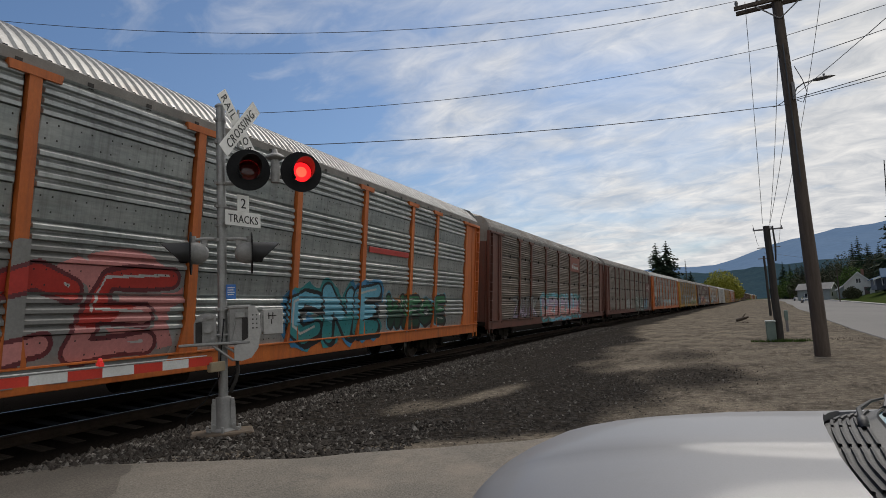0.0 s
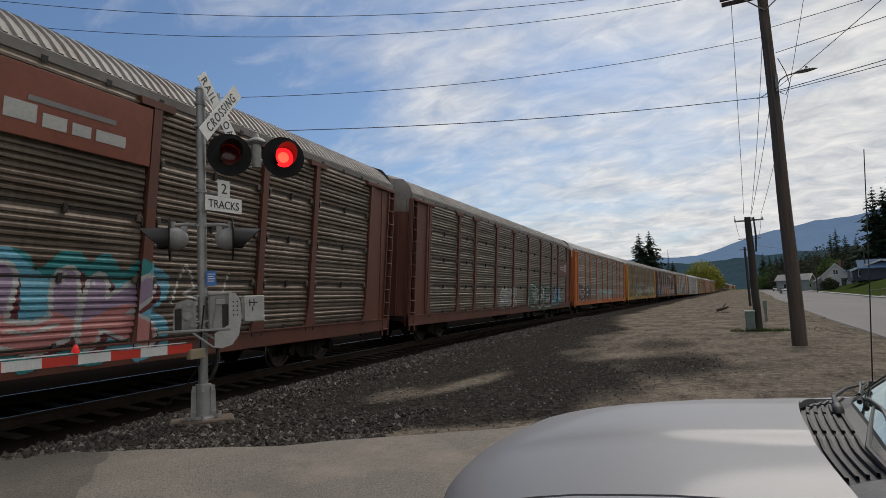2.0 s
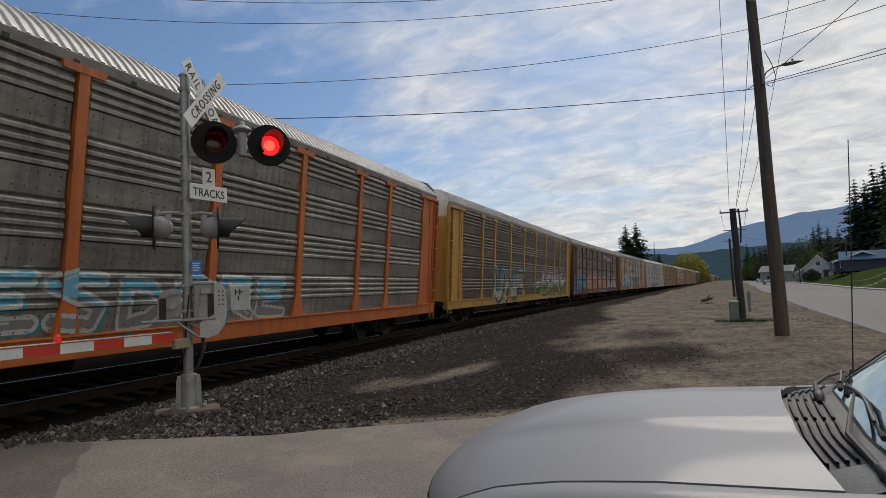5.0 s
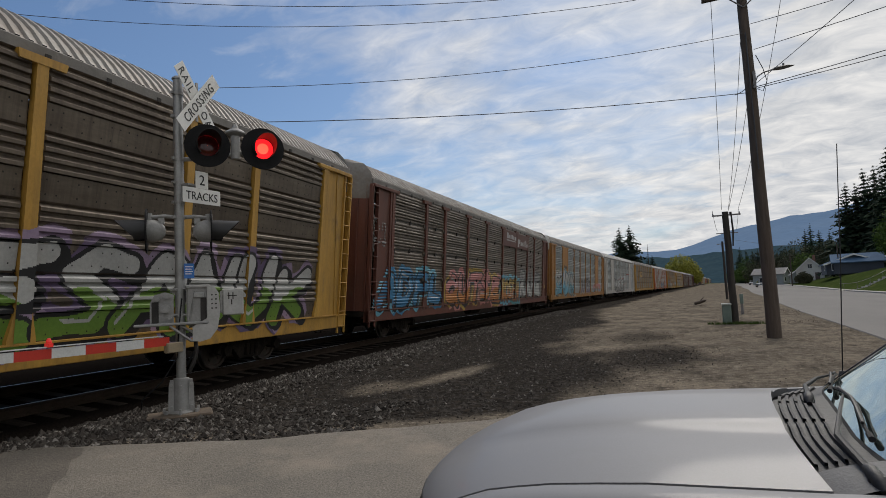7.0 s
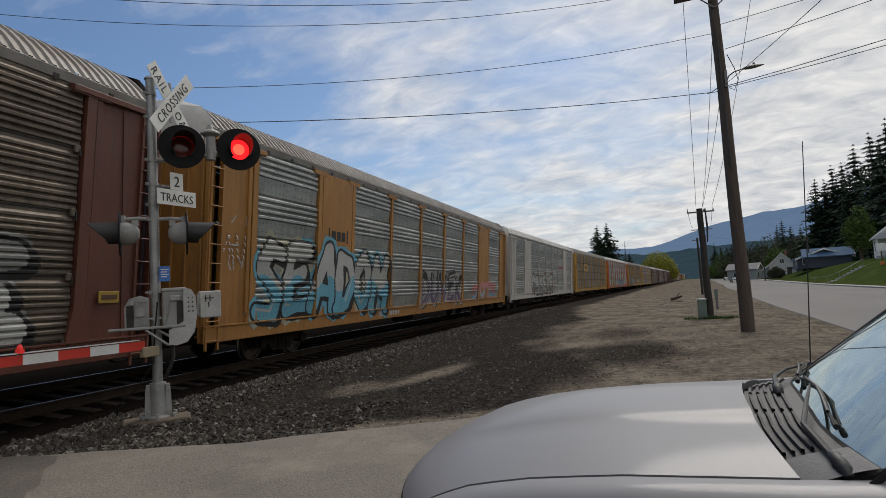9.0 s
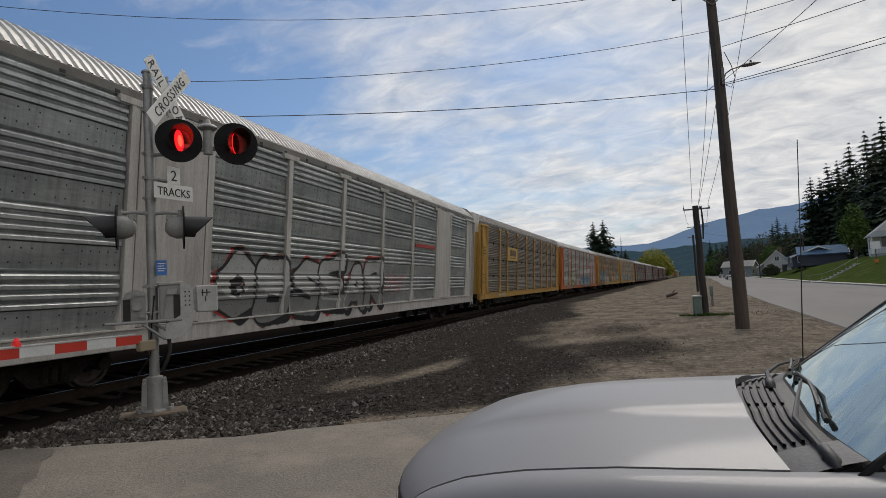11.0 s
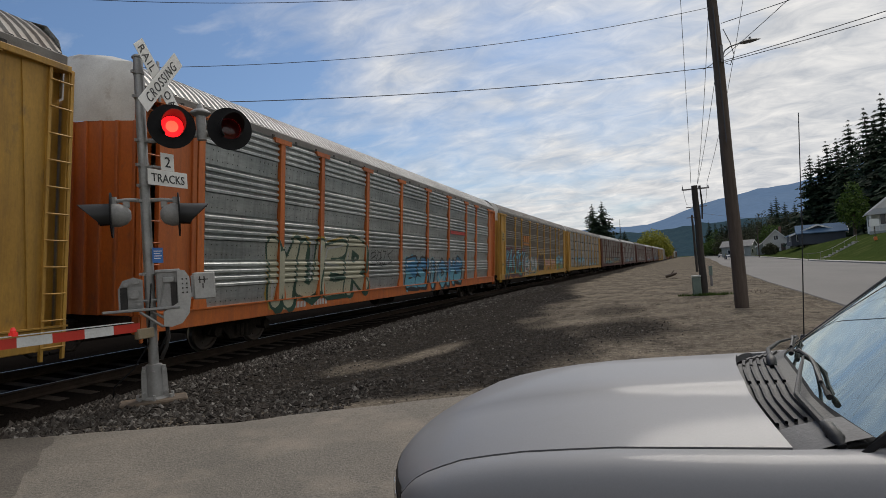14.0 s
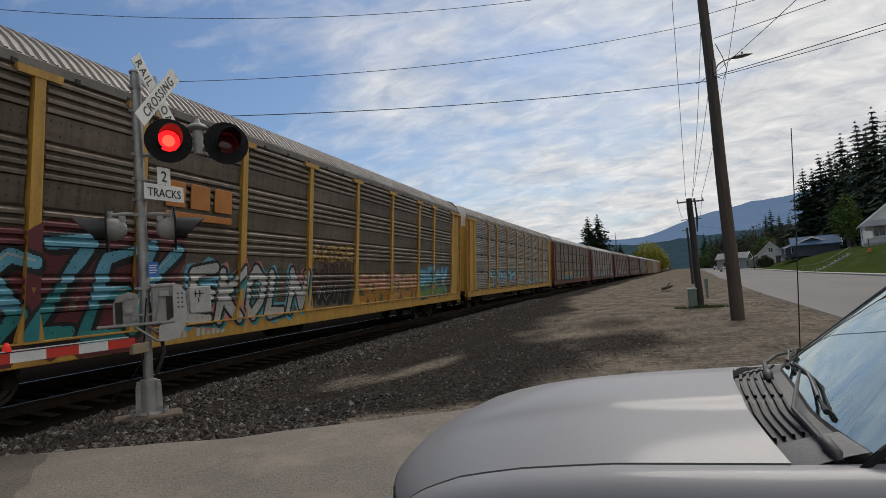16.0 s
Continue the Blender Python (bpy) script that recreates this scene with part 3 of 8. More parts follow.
# blue distance haze is painted into this ridge's colour and emission
ridge("backdrop_mountain", "long forested mountain ridge with blue haze painted in", 3600, [(-70, 3.0), (-20, 2.6), (-9, 3.1), (-5, 3.3), (-2, 3.25), (0, 3.9), (1.7, 4.4), (4, 5.0), (7, 5.4), (10, 5.6), (14, 6.6), (20, 7), (70, 5)], 1500,
      mat("forest_with_painted_haze", (0.035, 0.06, 0.10), 1.0, alt=(0.05, 0.075, 0.11), scale=0.004, grain=0.03, grain_amt=0.25, bump=0, spec=0.0, emit=(0.125, 0.195, 0.31), emit_strength=0.60), 14, 3)
# a weaker blue glow stands in for haze on the nearer hill
ridge("backdrop_hill", "nearer dark wooded hill with a faint blue haze glow added", 1500, [(-70, 1.5), (-12, 1.6), (-8, 2.2), (-5, 2.7), (-1, 2.55), (0.7, 2.7), (3, 2.9), (6, 3.0), (12, 3.3), (20, 4), (70, 3)], 600,
      mat("far_forest_with_haze_glow", (0.018, 0.032, 0.035), 1.0, alt=(0.025, 0.04, 0.04), scale=0.02, grain=0.12, grain_amt=0.4, bump=0, spec=0.0, emit=(0.03, 0.06, 0.10), emit_strength=0.35), 9, 8)


# ---- the freight train ----
SPEED, S_FIRST, PITCH = 17.469, 21.91, 28.6     # metres a second; the first car's leading end at the start; car to car
HALF = 13.55
POSTS = (-12.05, -9.2, -7.25, -4.35, -1.45, 1.45, 4.35, 7.25, 9.2, 12.05)
SILL0, SILL1, EAVE, ROWS = 0.70, 1.06, 5.14, 4
ROWH = (EAVE - 0.06 - SILL1) / ROWS
SIDE = 1.53


RIBS = 9


def rib(u, w):
    """Height, 0 to 1, of one rounded trapezoid rib of width w at u from its foot."""
    if u <= 0 or u >= w:
        return 0.0
    return min(1.0, u / (w * 0.12), (w - u) / (w * 0.46))


def profile(kind, z):
    """How far the sheet stands out from the panel's back plane at height z in its row."""
    if kind == "plain":
        u = z / ROWH
        if u < 0.40:
            return 0.004 + 0.032 * (u / 0.40)
        w = ROWH * 0.58 / 4
        k = (z - ROWH * 0.40) % w
        return 0.062 * rib(k - w * 0.06, w * 0.84)
    w = (ROWH - 0.08) / RIBS
    if z < 0.04 or z > ROWH - 0.04:
        return 0.0
    k = (z - 0.04) % w
    deep = 0.050 if int((z - 0.04) / w) in (1, 2, 5, 6) else 0.030
    return deep * rib(k - w * 0.06, w * 0.88)


def profile_steps(kind):
    """Heights in a row at which the sheet bends."""
    zs = {0.0, ROWH}
    if kind == "plain":
        w = ROWH * 0.58 / 4
        for i in range(4):
            f = ROWH * 0.40 + i * w + w * 0.06
            zs |= {f, f + w * 0.84 * 0.12, f + w * 0.84 * 0.54, f + w * 0.84}
        zs |= {ROWH * 0.2, ROWH * 0.3999}
    else:
        w = (ROWH - 0.08) / RIBS
        zs |= {0.038, 0.04, ROWH - 0.04, ROWH - 0.038}
        for i in range(RIBS):
            f = 0.04 + i * w + w * 0.06
            zs |= {f, f + w * 0.88 * 0.12, f + w * 0.88 * 0.54, f + w * 0.88}
    return sorted(z for z in zs if 0 <= z <= ROWH)


def panel_mesh(kind, width, material):
    """One corrugated side sheet, standing in the yz plane, outer face to +x."""
    b = Build()
    h, g = width / 2, 0.012
    zs = profile_steps(kind)
    e = 0.03
    rows = []
    for z in zs:
        p = profile(kind, z)
        rows.append([(-0.012, -h + g, z + g * 0.4), (0.0, -h + g, z + g * 0.4), (p, -h + g + e, z), (p, h - g - e, z), (0.0, h - g, z), (-0.012, h - g, z)])
    b.grid(rows)
    b.add([(-0.013, -h + g, 0), (-0.013, h - g, 0), (-0.013, h - g, ROWH), (-0.013, -h + g, ROWH)], [(0, 1, 2, 3)])
    # rivet heads and slots
    rnd = random.Random(int(width * 100))
    if kind == "plain":
        for zz in (ROWH * 0.10, ROWH * 0.31):
            n = int(width / 0.16)
            for i in range(n):
                if rnd.random() < 0.30:
                    continue
                y = -h + 0.12 + (width - 0.24) * i / (n - 1)
                q = profile(kind, zz)
                b.box((q - 0.002, y - 0.009, zz - 0.012), (q + 0.005, y + 0.009, zz + 0.012), 1)
    else:
        # dark seam at the foot of the sheet, a keeper over it, and loop brackets beside the posts
        b.box((0.0, -h + g, 0.002), (0.007, h - g, 0.034), 1)
        b.box((0.0, -0.03, -0.06), (0.052, 0.03, 0.085), 1)
        for sg in (-1, 1):
            b.box((0.0, sg * (h - 0.085) - 0.05, -0.05), (0.062, sg * (h - 0.085) + 0.05, 0.075), 0, 0.012)
            b.box((0.05, sg * (h - 0.05) - 0.012, -0.11), (0.075, sg * (h - 0.05) + 0.012, 0.02), 1)
    return b.mesh("side_panel", [material, M_DARK])


M_DARK = mat("grimy_black_iron", (0.018, 0.017, 0.016), 0.75, 0.0, alt=(0.035, 0.03, 0.027), scale=4, grain=30, grain_amt=0.3)
M_UNDER = mat("grimy_running_gear", (0.020, 0.017, 0.015), 0.9, 0.0, alt=(0.04, 0.032, 0.026), scale=3, grain=20, grain_amt=0.4, bump=0.3, spec=0.1)
M_WHEEL = mat("worn_wheel_steel", (0.10, 0.075, 0.06), 0.55, 0.5, alt=(0.06, 0.05, 0.045), scale=5)
M_TREAD = mat("bright_tread", (0.5, 0.48, 0.46), 0.28, 1.0)


def sheet(name, base, alt, rough, metal, dirt, lo=0.5, hi=0.8, run=0.55):
    return mat(name, base, rough, metal, alt=alt, scale=1.3, grain=14, grain_amt=0.16, bump=0.05, bump_scale=2.2, stretch=(1, 0.35, 1.6), per_object=0.10,
               dirt=dirt, dirt_lo=lo, dirt_hi=hi, dirt_scale=1.6, run=run)


SHEETS = {
    "galvanised": sheet("galvanised_sheet", (0.47, 0.485, 0.48), (0.29, 0.315, 0.315), 0.38, 0.60, (0.20, 0.19, 0.175), 0.55, 0.85, 0.35),
    "tan": sheet("grimy_tan_sheet", (0.18, 0.147, 0.114), (0.112, 0.088, 0.067), 0.46, 0.35, (0.10, 0.076, 0.055), 0.48, 0.78),
    "brown": sheet("rusty_grey_sheet", (0.185, 0.145, 0.112), (0.100, 0.076, 0.057), 0.48, 0.3, (0.10, 0.062, 0.04), 0.45, 0.75),
    "grey": sheet("dull_grey_sheet", (0.30, 0.28, 0.25), (0.17, 0.157, 0.14), 0.5, 0.3, (0.13, 0.105, 0.085), 0.5, 0.8),
    "white": sheet("pale_painted_sheet", (0.50, 0.49, 0.46), (0.40, 0.39, 0.37), 0.5, 0.1, (0.22, 0.20, 0.175), 0.55, 0.85),
}


def frame_paint(name, base, alt, dirt=(0.10, 0.075, 0.055)):
    return mat(name, base, 0.55, 0.0, alt=alt, scale=1.5, grain=25, grain_amt=0.14, bump=0.08, dirt=dirt, dirt_lo=0.58, dirt_hi=0.80, dirt_scale=1.8, stretch=(1, 1, 0.5), per_object=0.06, run=0.30)


PAINTS = {
    "orange": frame_paint("faded_orange_paint", (0.52, 0.135, 0.022), (0.42, 0.10, 0.018)),
    "yellow": frame_paint("faded_yellow_paint", (0.49, 0.275, 0.048), (0.39, 0.212, 0.038)),
    "ochre": frame_paint("dull_ochre_paint", (0.37, 0.175, 0.040), (0.30, 0.135, 0.032)),
    "brown": frame_paint("oxide_brown_paint", (0.135, 0.042, 0.026), (0.10, 0.034, 0.022)),
    "white": frame_paint("dirty_white_paint", (0.50, 0.475, 0.445), (0.40, 0.375, 0.345), (0.2, 0.15, 0.115)),
}
M_ROOF = mat("galvanised_roof", (0.44, 0.435, 0.42), 0.52, 0.5, alt=(0.34, 0.33, 0.315), scale=0.8, grain=12, grain_amt=0.15, bump=0.04, per_object=0.12, dirt=(0.24, 0.20, 0.165), dirt_lo=0.52, dirt_hi=0.8, dirt_scale=1.0, stretch=(1, 0.6, 1))
M_ROOF_OLD = mat("stained_old_roof", (0.25, 0.24, 0.222), 0.6, 0.3, alt=(0.17, 0.157, 0.142), scale=0.9, grain=12, grain_amt=0.2, bump=0.05, per_object=0.12, dirt=(0.16, 0.115, 0.085), dirt_lo=0.46, dirt_hi=0.76, dirt_scale=1.1, stretch=(1, 0.7, 1))
M_CAP = mat("pale_end_cap", (0.62, 0.61, 0.58), 0.6, 0.0, alt=(0.50, 0.48, 0.45), scale=1.5, dirt=(0.22, 0.15, 0.10), dirt_lo=0.55, dirt_hi=0.75)


def roof_line(f, z0=EAVE + 0.10):
    """Cross-section of the roof, f from 0 at one eave to 1 at the other."""
    a = (f * 2 - 1)
    return (-1.0 * a * 1.50, z0 + 0.70 * (1 - abs(a) ** 2.6))


def car_meshes():
    """The shapes that every car shares."""
    S = {}
    # roof: curved sheets with ridges across the car
    b = Build()
    n = int(2 * (HALF - 0.15) / 0.19)
    rows = []
    for i in range(n):
        y0 = -HALF + 0.15 + i * 0.19
        for dy, lift in ((0.0, 0.0), (0.075, 0.0), (0.105, 0.030), (0.160, 0.030)):
            rows.append([(x * (1 + lift * 0.5), y0 + dy, z + lift) for x, z in (roof_line(k / 14) for k in range(15))])
    b.grid(rows)
    S["roof"] = b
    # the gutter strip below the eave
    b = Build()
    for sx in (1, -1):
        b.box((sx * SIDE - 0.05, -HALF + 0.1, EAVE - 0.06), (sx * SIDE + 0.012, HALF - 0.1, EAVE + 0.11), 0, 0.01)
    S["eave"] = b
    b = Build()
    for i in range(26):
        y = -12.6 + i * 1.0
        b.box((SIDE + 0.012, y, EAVE - 0.085), (SIDE + 0.022, y + 0.09, EAVE + 0.01))
    S["clips"] = b
    # post with a T-shaped head and a flared foot
    b = Build()
    b.prism([(-0.10, SILL1 + 0.55), (0.10, SILL1 + 0.55), (0.085, EAVE - 0.18), (-0.085, EAVE - 0.18)], "x", -0.02, 0.085)
    b.prism([(-0.20, SILL1 - 0.02), (0.20, SILL1 - 0.02), (0.20, SILL1 + 0.06), (0.10, SILL1 + 0.55), (-0.10, SILL1 + 0.55), (-0.20, SILL1 + 0.06)], "x", -0.02, 0.087)
    b.prism([(-0.34, EAVE - 0.18), (0.34, EAVE - 0.18), (0.36, EAVE - 0.06), (-0.36, EAVE - 0.06)], "x", -0.02, 0.095)
    S["post"] = b
    # side sill
    b = Build()
    b.box((SIDE - 0.12, -HALF, SILL0), (SIDE + 0.055, HALF, SILL1 - 0.02), 0, 0.012)
    b.box((SIDE - 0.02, -HALF, SILL1 - 0.02), (SIDE + 0.085, HALF, SILL1 + 0.005), 0)
    S["sill"] = b
    # deck, centre sill, inner dark lining and cross bearers
    b = Build()
    b.box((-SIDE + 0.1, -HALF, 0.86), (SIDE - 0.12, HALF, 1.02))
    b.box((-0.35, -HALF - 0.1, 0.52), (0.35, HALF + 0.1, 0.86))
    for y in np.arange(-11.5, 11.6, 2.3):
        b.box((-SIDE + 0.1, y - 0.06, 0.68), (SIDE - 0.12, y + 0.06, 0.86))
    b.tube([(0.5, -6, 0.62), (0.5, 6, 0.62)], 0.035)
    b.tube([(0.9, -2.3, 0.60), (0.9, -0.9, 0.60)], 0.20, 12)
    S["deck"] = b
    # far side wall with its own posts
    b = Build()
    rows = []
    for r in range(ROWS):
        for z in profile_steps("plain"):
            rows.append([(-SIDE - profile("plain", z), -12.05, SILL1 + r * ROWH + z), (-SIDE - profile("plain", z), 12.05, SILL1 + r * ROWH + z)])
    b.grid(rows)
    b.box((-SIDE, -HALF, SILL0), (-SIDE + 0.10, HALF, SILL1))
    S["far"] = b
    # end plate beside the corner, with stiffeners
    b = Build()
    b.box((SIDE - 0.06, 12.13, SILL1), (SIDE + 0.012, HALF - 0.42, EAVE - 0.06), 0, 0.006)
    b.box((SIDE - 0.02, 12.16, SILL1 + 0.2), (SIDE + 0.06, 12.28, EAVE - 0.1), 0, 0.01)
    b.prism([(12.7, EAVE - 0.06), (HALF - 0.42, EAVE - 0.06), (HALF - 0.42, SILL0 + 0.1), (12.95, SILL0 + 0.1)], "x", SIDE + 0.012, SIDE + 0.03)
    S["end_beam"] = Build().box((SIDE - 0.10, 11.7, EAVE - 0.16), (SIDE + 0.10, HALF - 0.1, EAVE - 0.06), 0, 0.008)
    S["corner_post"] = Build().box((SIDE - 0.06, HALF - 0.10, SILL0), (SIDE + 0.05, HALF, EAVE - 0.1), 0, 0.008)
    S["inner_plate"] = Build().box((SIDE - 0.24, HALF - 0.44, SILL0 + 0.1), (SIDE - 0.18, HALF - 0.06, EAVE - 0.1), 0)
    S["end_plate"] = b
    b = Build()
    for yy in (HALF - 0.42, HALF - 0.06):
        b.box((SIDE + 0.03, yy - 0.025, 0.55), (SIDE + 0.075, yy + 0.025, EAVE - 0.15))
    for i in range(11):
        z = 0.75 + i * 0.405
        b.tube([(SIDE + 0.06, HALF - 0.44, z), (SIDE + 0.085, HALF - 0.40, z), (SIDE + 0.085, HALF - 0.08, z), (SIDE + 0.06, HALF - 0.04, z)], 0.013, 6)
    S["ladder"] = b
    # end door, of upright folded leaves, and rounded cap over it
    b = Build()
    n = 9
    rows0, rows1 = [], []
    for i in range(n + 1):
        a = -1 + 2 * i / n
        x, y = a * (SIDE - 0.12), HALF - 0.02 + 0.22 * (1 - abs(a) ** 2.2)
        rows0.append((x, y, 1.04)); rows1.append((x, y, EAVE - 0.55))
    b.grid([rows0, rows1])
    S["end_door"] = b
    S["door_rib"] = Build().box((-0.035, -0.02, 1.04), (0.035, 0.045, EAVE - 0.55), 0, 0.008)
    b = Build()
    rows = []
    for z, k in ((EAVE - 0.55, 1.0), (EAVE + 0.05, 1.0), (EAVE + 0.35, 0.93), (EAVE + 0.60, 0.76), (EAVE + 0.74, 0.45), (EAVE + 0.80, 0.0)):
        row = []
        for i in range(13):
            a = -1 + i / 6
            row.append((a * (SIDE - 0.02) * max(k, 0.05), HALF - 0.15 + (0.37 * (1 - abs(a) ** 2.4)) * (0.4 + 0.6 * k), z))
        rows.append(row)
    b.grid(rows)
    S["end_cap"] = b
    b = Build()
    b.box((-0.16, HALF, 0.62), (0.16, HALF + 0.42, 0.92), 0, 0.03)
    b.box((-0.20, HALF + 0.42, 0.58), (0.20, HALF + 0.74, 0.98), 0, 0.06)
    b.tube([(0.35, HALF, 0.7), (0.45, HALF + 0.35, 0.42), (0.35, HALF + 0.72, 0.40)], 0.03)
    S["coupler"] = b
    # bogie side frame, centred
    b = Build()
    for sx in (1, -1):
        b.prism([(-1.12, 0.40), (-0.98, 0.60), (-0.55, 0.64), (-0.30, 0.74), (0.30, 0.74), (0.55, 0.64), (0.98, 0.60), (1.12, 0.40), (0.98, 0.33), (0.62, 0.44), (0.36, 0.20), (-0.36, 0.20), (-0.62, 0.44), (-0.98, 0.33)], "x", sx * 0.92, sx * 1.06)
        for y in (-0.89, 0.89):
            b.tube([(sx * 0.90, y, 0.44), (sx * 1.16, y, 0.44)], 0.125, 12)
        for y in (-0.16, 0.0, 0.16):
            b.tube([(sx * 1.07, y, 0.26), (sx * 1.07, y, 0.52)], 0.065, 8)
    b.box((-1.1, -0.2, 0.48), (1.1, 0.2, 0.70), 0, 0.03)
    S["bogie"] = b
    # wheelset about its own axle
    b = Build()
    b.tube([(-1.1, 0, 0), (1.1, 0, 0)], 0.075, 10)
    for sx in (1, -1):
        prof = [(0.67, 0.46), (0.695, 0.45), (0.71, 0.425), (0.80, 0.42), (0.815, 0.40), (0.812, 0.345), (0.775, 0.33), (0.765, 0.16), (0.83, 0.14), (0.83, 0.0)]
        rows = [[(sx * px, pr * math.cos(2 * math.pi * k / 28), pr * math.sin(2 * math.pi * k / 28)) for k in range(28)] for px, pr in prof]
        o = len(b.f)
        b.grid(rows, 0, True)
        for i in range(o + 28, o + 28 * 3):
            b.mi[i] = 1
        for k in range(5):
            a = 2 * math.pi * k / 5
            b.box((sx * 0.766 - 0.01, 0.24 * math.cos(a) - 0.03, 0.24 * math.sin(a) - 0.03), (sx * 0.766 + 0.02, 0.24 * math.cos(a) + 0.03, 0.24 * math.sin(a) + 0.03))
    S["wheelset"] = b
    return S


SHAPES = car_meshes()
CACHE = {}


def shared(name, mats, smooth=False):
    mats = mats if isinstance(mats, (list, tuple)) else [mats]
    key = (name, tuple(m.name for m in mats))
    if key not in CACHE:
        CACHE[key] = SHAPES[name].mesh(name, mats, smooth)
    return CACHE[key]


def panel(kind, width, skin):
    key = (kind, round(width, 2), skin)
    if key not in CACHE:
        CACHE[key] = panel_mesh(kind, width - 0.20, SHEETS[skin])
    return CACHE[key]


WHEELS = []


def rack_car(index, paint, skin, kind, label, roof_old=False, plates=(), near=True):
    """A tall enclosed car carrier. plates: bays (and rows) closed with painted sheet."""
    car = thing("autorack_car", label, "train car", "cars of the freight train")
    P = PAINTS[paint]
    part("roof", shared("roof", M_ROOF_OLD if roof_old else M_ROOF, 30), car)
    part("eave_strip", shared("eave", mat("dull_eave_steel", (0.20, 0.19, 0.175), 0.6, 0.3, alt=(0.13, 0.12, 0.11), scale=1.5, per_object=0.15)), car)
    tagged(part("eave_trim", shared("clips", M_DARK), car), kind="stuff")
    part("side_sill", shared("sill", P), car)
    part("underframe", shared("deck", M_UNDER), car)
    part("far_side_wall", shared("far", SHEETS[skin]), car)
    for y in POSTS:
        part("post", shared("post", P), car, pose(SIDE - 0.01, y, 0))
    for i in range(len(POSTS) - 1):
        mid, w = (POSTS[i] + POSTS[i + 1]) / 2, POSTS[i + 1] - POSTS[i]
        for r in range(ROWS):
            me = panel(kind, w, skin)
            part("side_panel", me, car, pose(SIDE - 0.01, mid, SILL1 + r * ROWH))
    for turn in (0, 180):
        # both ends alike on the side that shows
        m = Matrix.Identity(4) if turn == 0 else Matrix.Diagonal((1, -1, 1, 1))
        for nm, mm in (("end_plate", P), ("end_beam", P), ("corner_post", P), ("inner_plate", P), ("ladder", P), ("end_door", P), ("end_cap", M_CAP if paint != "brown" else M_ROOF_OLD), ("coupler", M_UNDER)):
            key = (nm, mm.name, turn)
            if key not in CACHE:
                me = SHAPES[nm].mesh(nm, mm, 30 if nm in ("end_cap", "ladder") else False)
                if turn:
                    me.transform(m)
                    me.flip_normals()
                CACHE[key] = me
            ob = part(nm, CACHE[key], car, label="pale rounded end cap" if nm == "end_cap" else "")
            if nm == "end_door":
                for q in range(10):
                    a = -1 + 2 * q / 9
                    yy = HALF - 0.02 + 0.22 * (1 - abs(a) ** 2.2)
                    part("door_rib", shared("door_rib", mm), ob, pose(a * (SIDE - 0.12), yy if turn == 0 else -yy, 0, 0, 0, 0 if turn == 0 else 180))
        bg = part("bogie", shared("bogie", M_UNDER), car, pose(0, 10.05 if turn == 0 else -10.05, 0))
        for ay in (-0.89, 0.89):
            ws = part("wheelset", shared("wheelset", [M_WHEEL, M_TREAD], 30), bg, pose(0, ay, 0.42))
            if near:
                WHEELS.append((ws, ay))
    return car


# paint, sheet, sheet shape, old roof, label
FLEET = [
    ("orange", "galvanised", "plain", False, "orange-framed autorack car with bare galvanised sides and bright graffiti"),
    ("brown", "brown", "ribbed", True, "brown-framed autorack car with grimy tan sides and faded graffiti"),
    ("brown", "tan", "ribbed", True, "oxide-brown autorack car with dull tan ribbed sides and graffiti"),
    ("orange", "grey", "plain", False, "orange-ended autorack car with dull grey ribbed sides"),
    ("yellow", "tan", "plain", True, "yellow-framed autorack car with dusty tan sides and graffiti"),
    ("brown", "tan", "ribbed", True, "brown autorack car with stained roof and ribbed sides"),
    ("ochre", "galvanised", "plain", True, "ochre-ended autorack car with grey slatted sides and graffiti"),
    ("white", "galvanised", "plain", False, "silver-white autorack car with galvanised ribbed sides"),
    ("yellow", "tan", "ribbed", True, "yellow-framed autorack car with dark tan ribbed sides"),
    ("orange", "galvanised", "plain", False, "orange-framed autorack car with galvanised sides and blue graffiti"),
    ("yellow", "tan", "plain", True, "yellow-framed autorack car with tan sides covered in graffiti"),
    ("yellow", "grey", "ribbed", True, "yellow-framed autorack car with pale grey ribbed sides"),
    ("brown", "tan", "ribbed", False, "brown-framed autorack car with tan ribbed sides and graffiti"),
    ("brown", "grey", "ribbed", False, "brown autorack car with grey sides and pale graffiti"),
    ("brown", "brown", "ribbed", True, "brown autorack car with rusty ribbed sides"),
    ("brown", "tan", "ribbed", False, "brown autorack car with dull tan ribbed sides"),
    ("brown", "grey", "ribbed", False, "brown-framed autorack car with grey ribbed sides"),
    ("yellow", "tan", "plain", False, "yellow-framed autorack car with dusty tan sides"),
    ("white", "grey", "plain", False, "pale autorack car with grey ribbed sides"),
    ("orange", "grey", "plain", False, "orange-framed autorack car with grey sides"),
    ("brown", "tan", "ribbed", True, "brown autorack car with tan sides"),
    ("yellow", "tan", "ribbed", False, "yellow-framed autorack car with tan sides"),
    ("white", "galvanised", "plain", False, "silver-white autorack car with bare ribbed sides"),
    ("brown", "brown", "ribbed", False, "brown autorack car with rusty sides"),
]
CARS = [rack_car(i, p, k, s, lab, old, near=i < 11) for i, (p, k, s, old, lab) in enumerate(FLEET)]


# ---- paint on the cars ----
def flat_paint(name, c, rough=0.5):
    return mat("paint_" + name, c, rough, 0.0, alt=tuple(v * 0.78 for v in c), scale=2.0, grain=20, grain_amt=0.15, bump=0.0, amount=0.4)


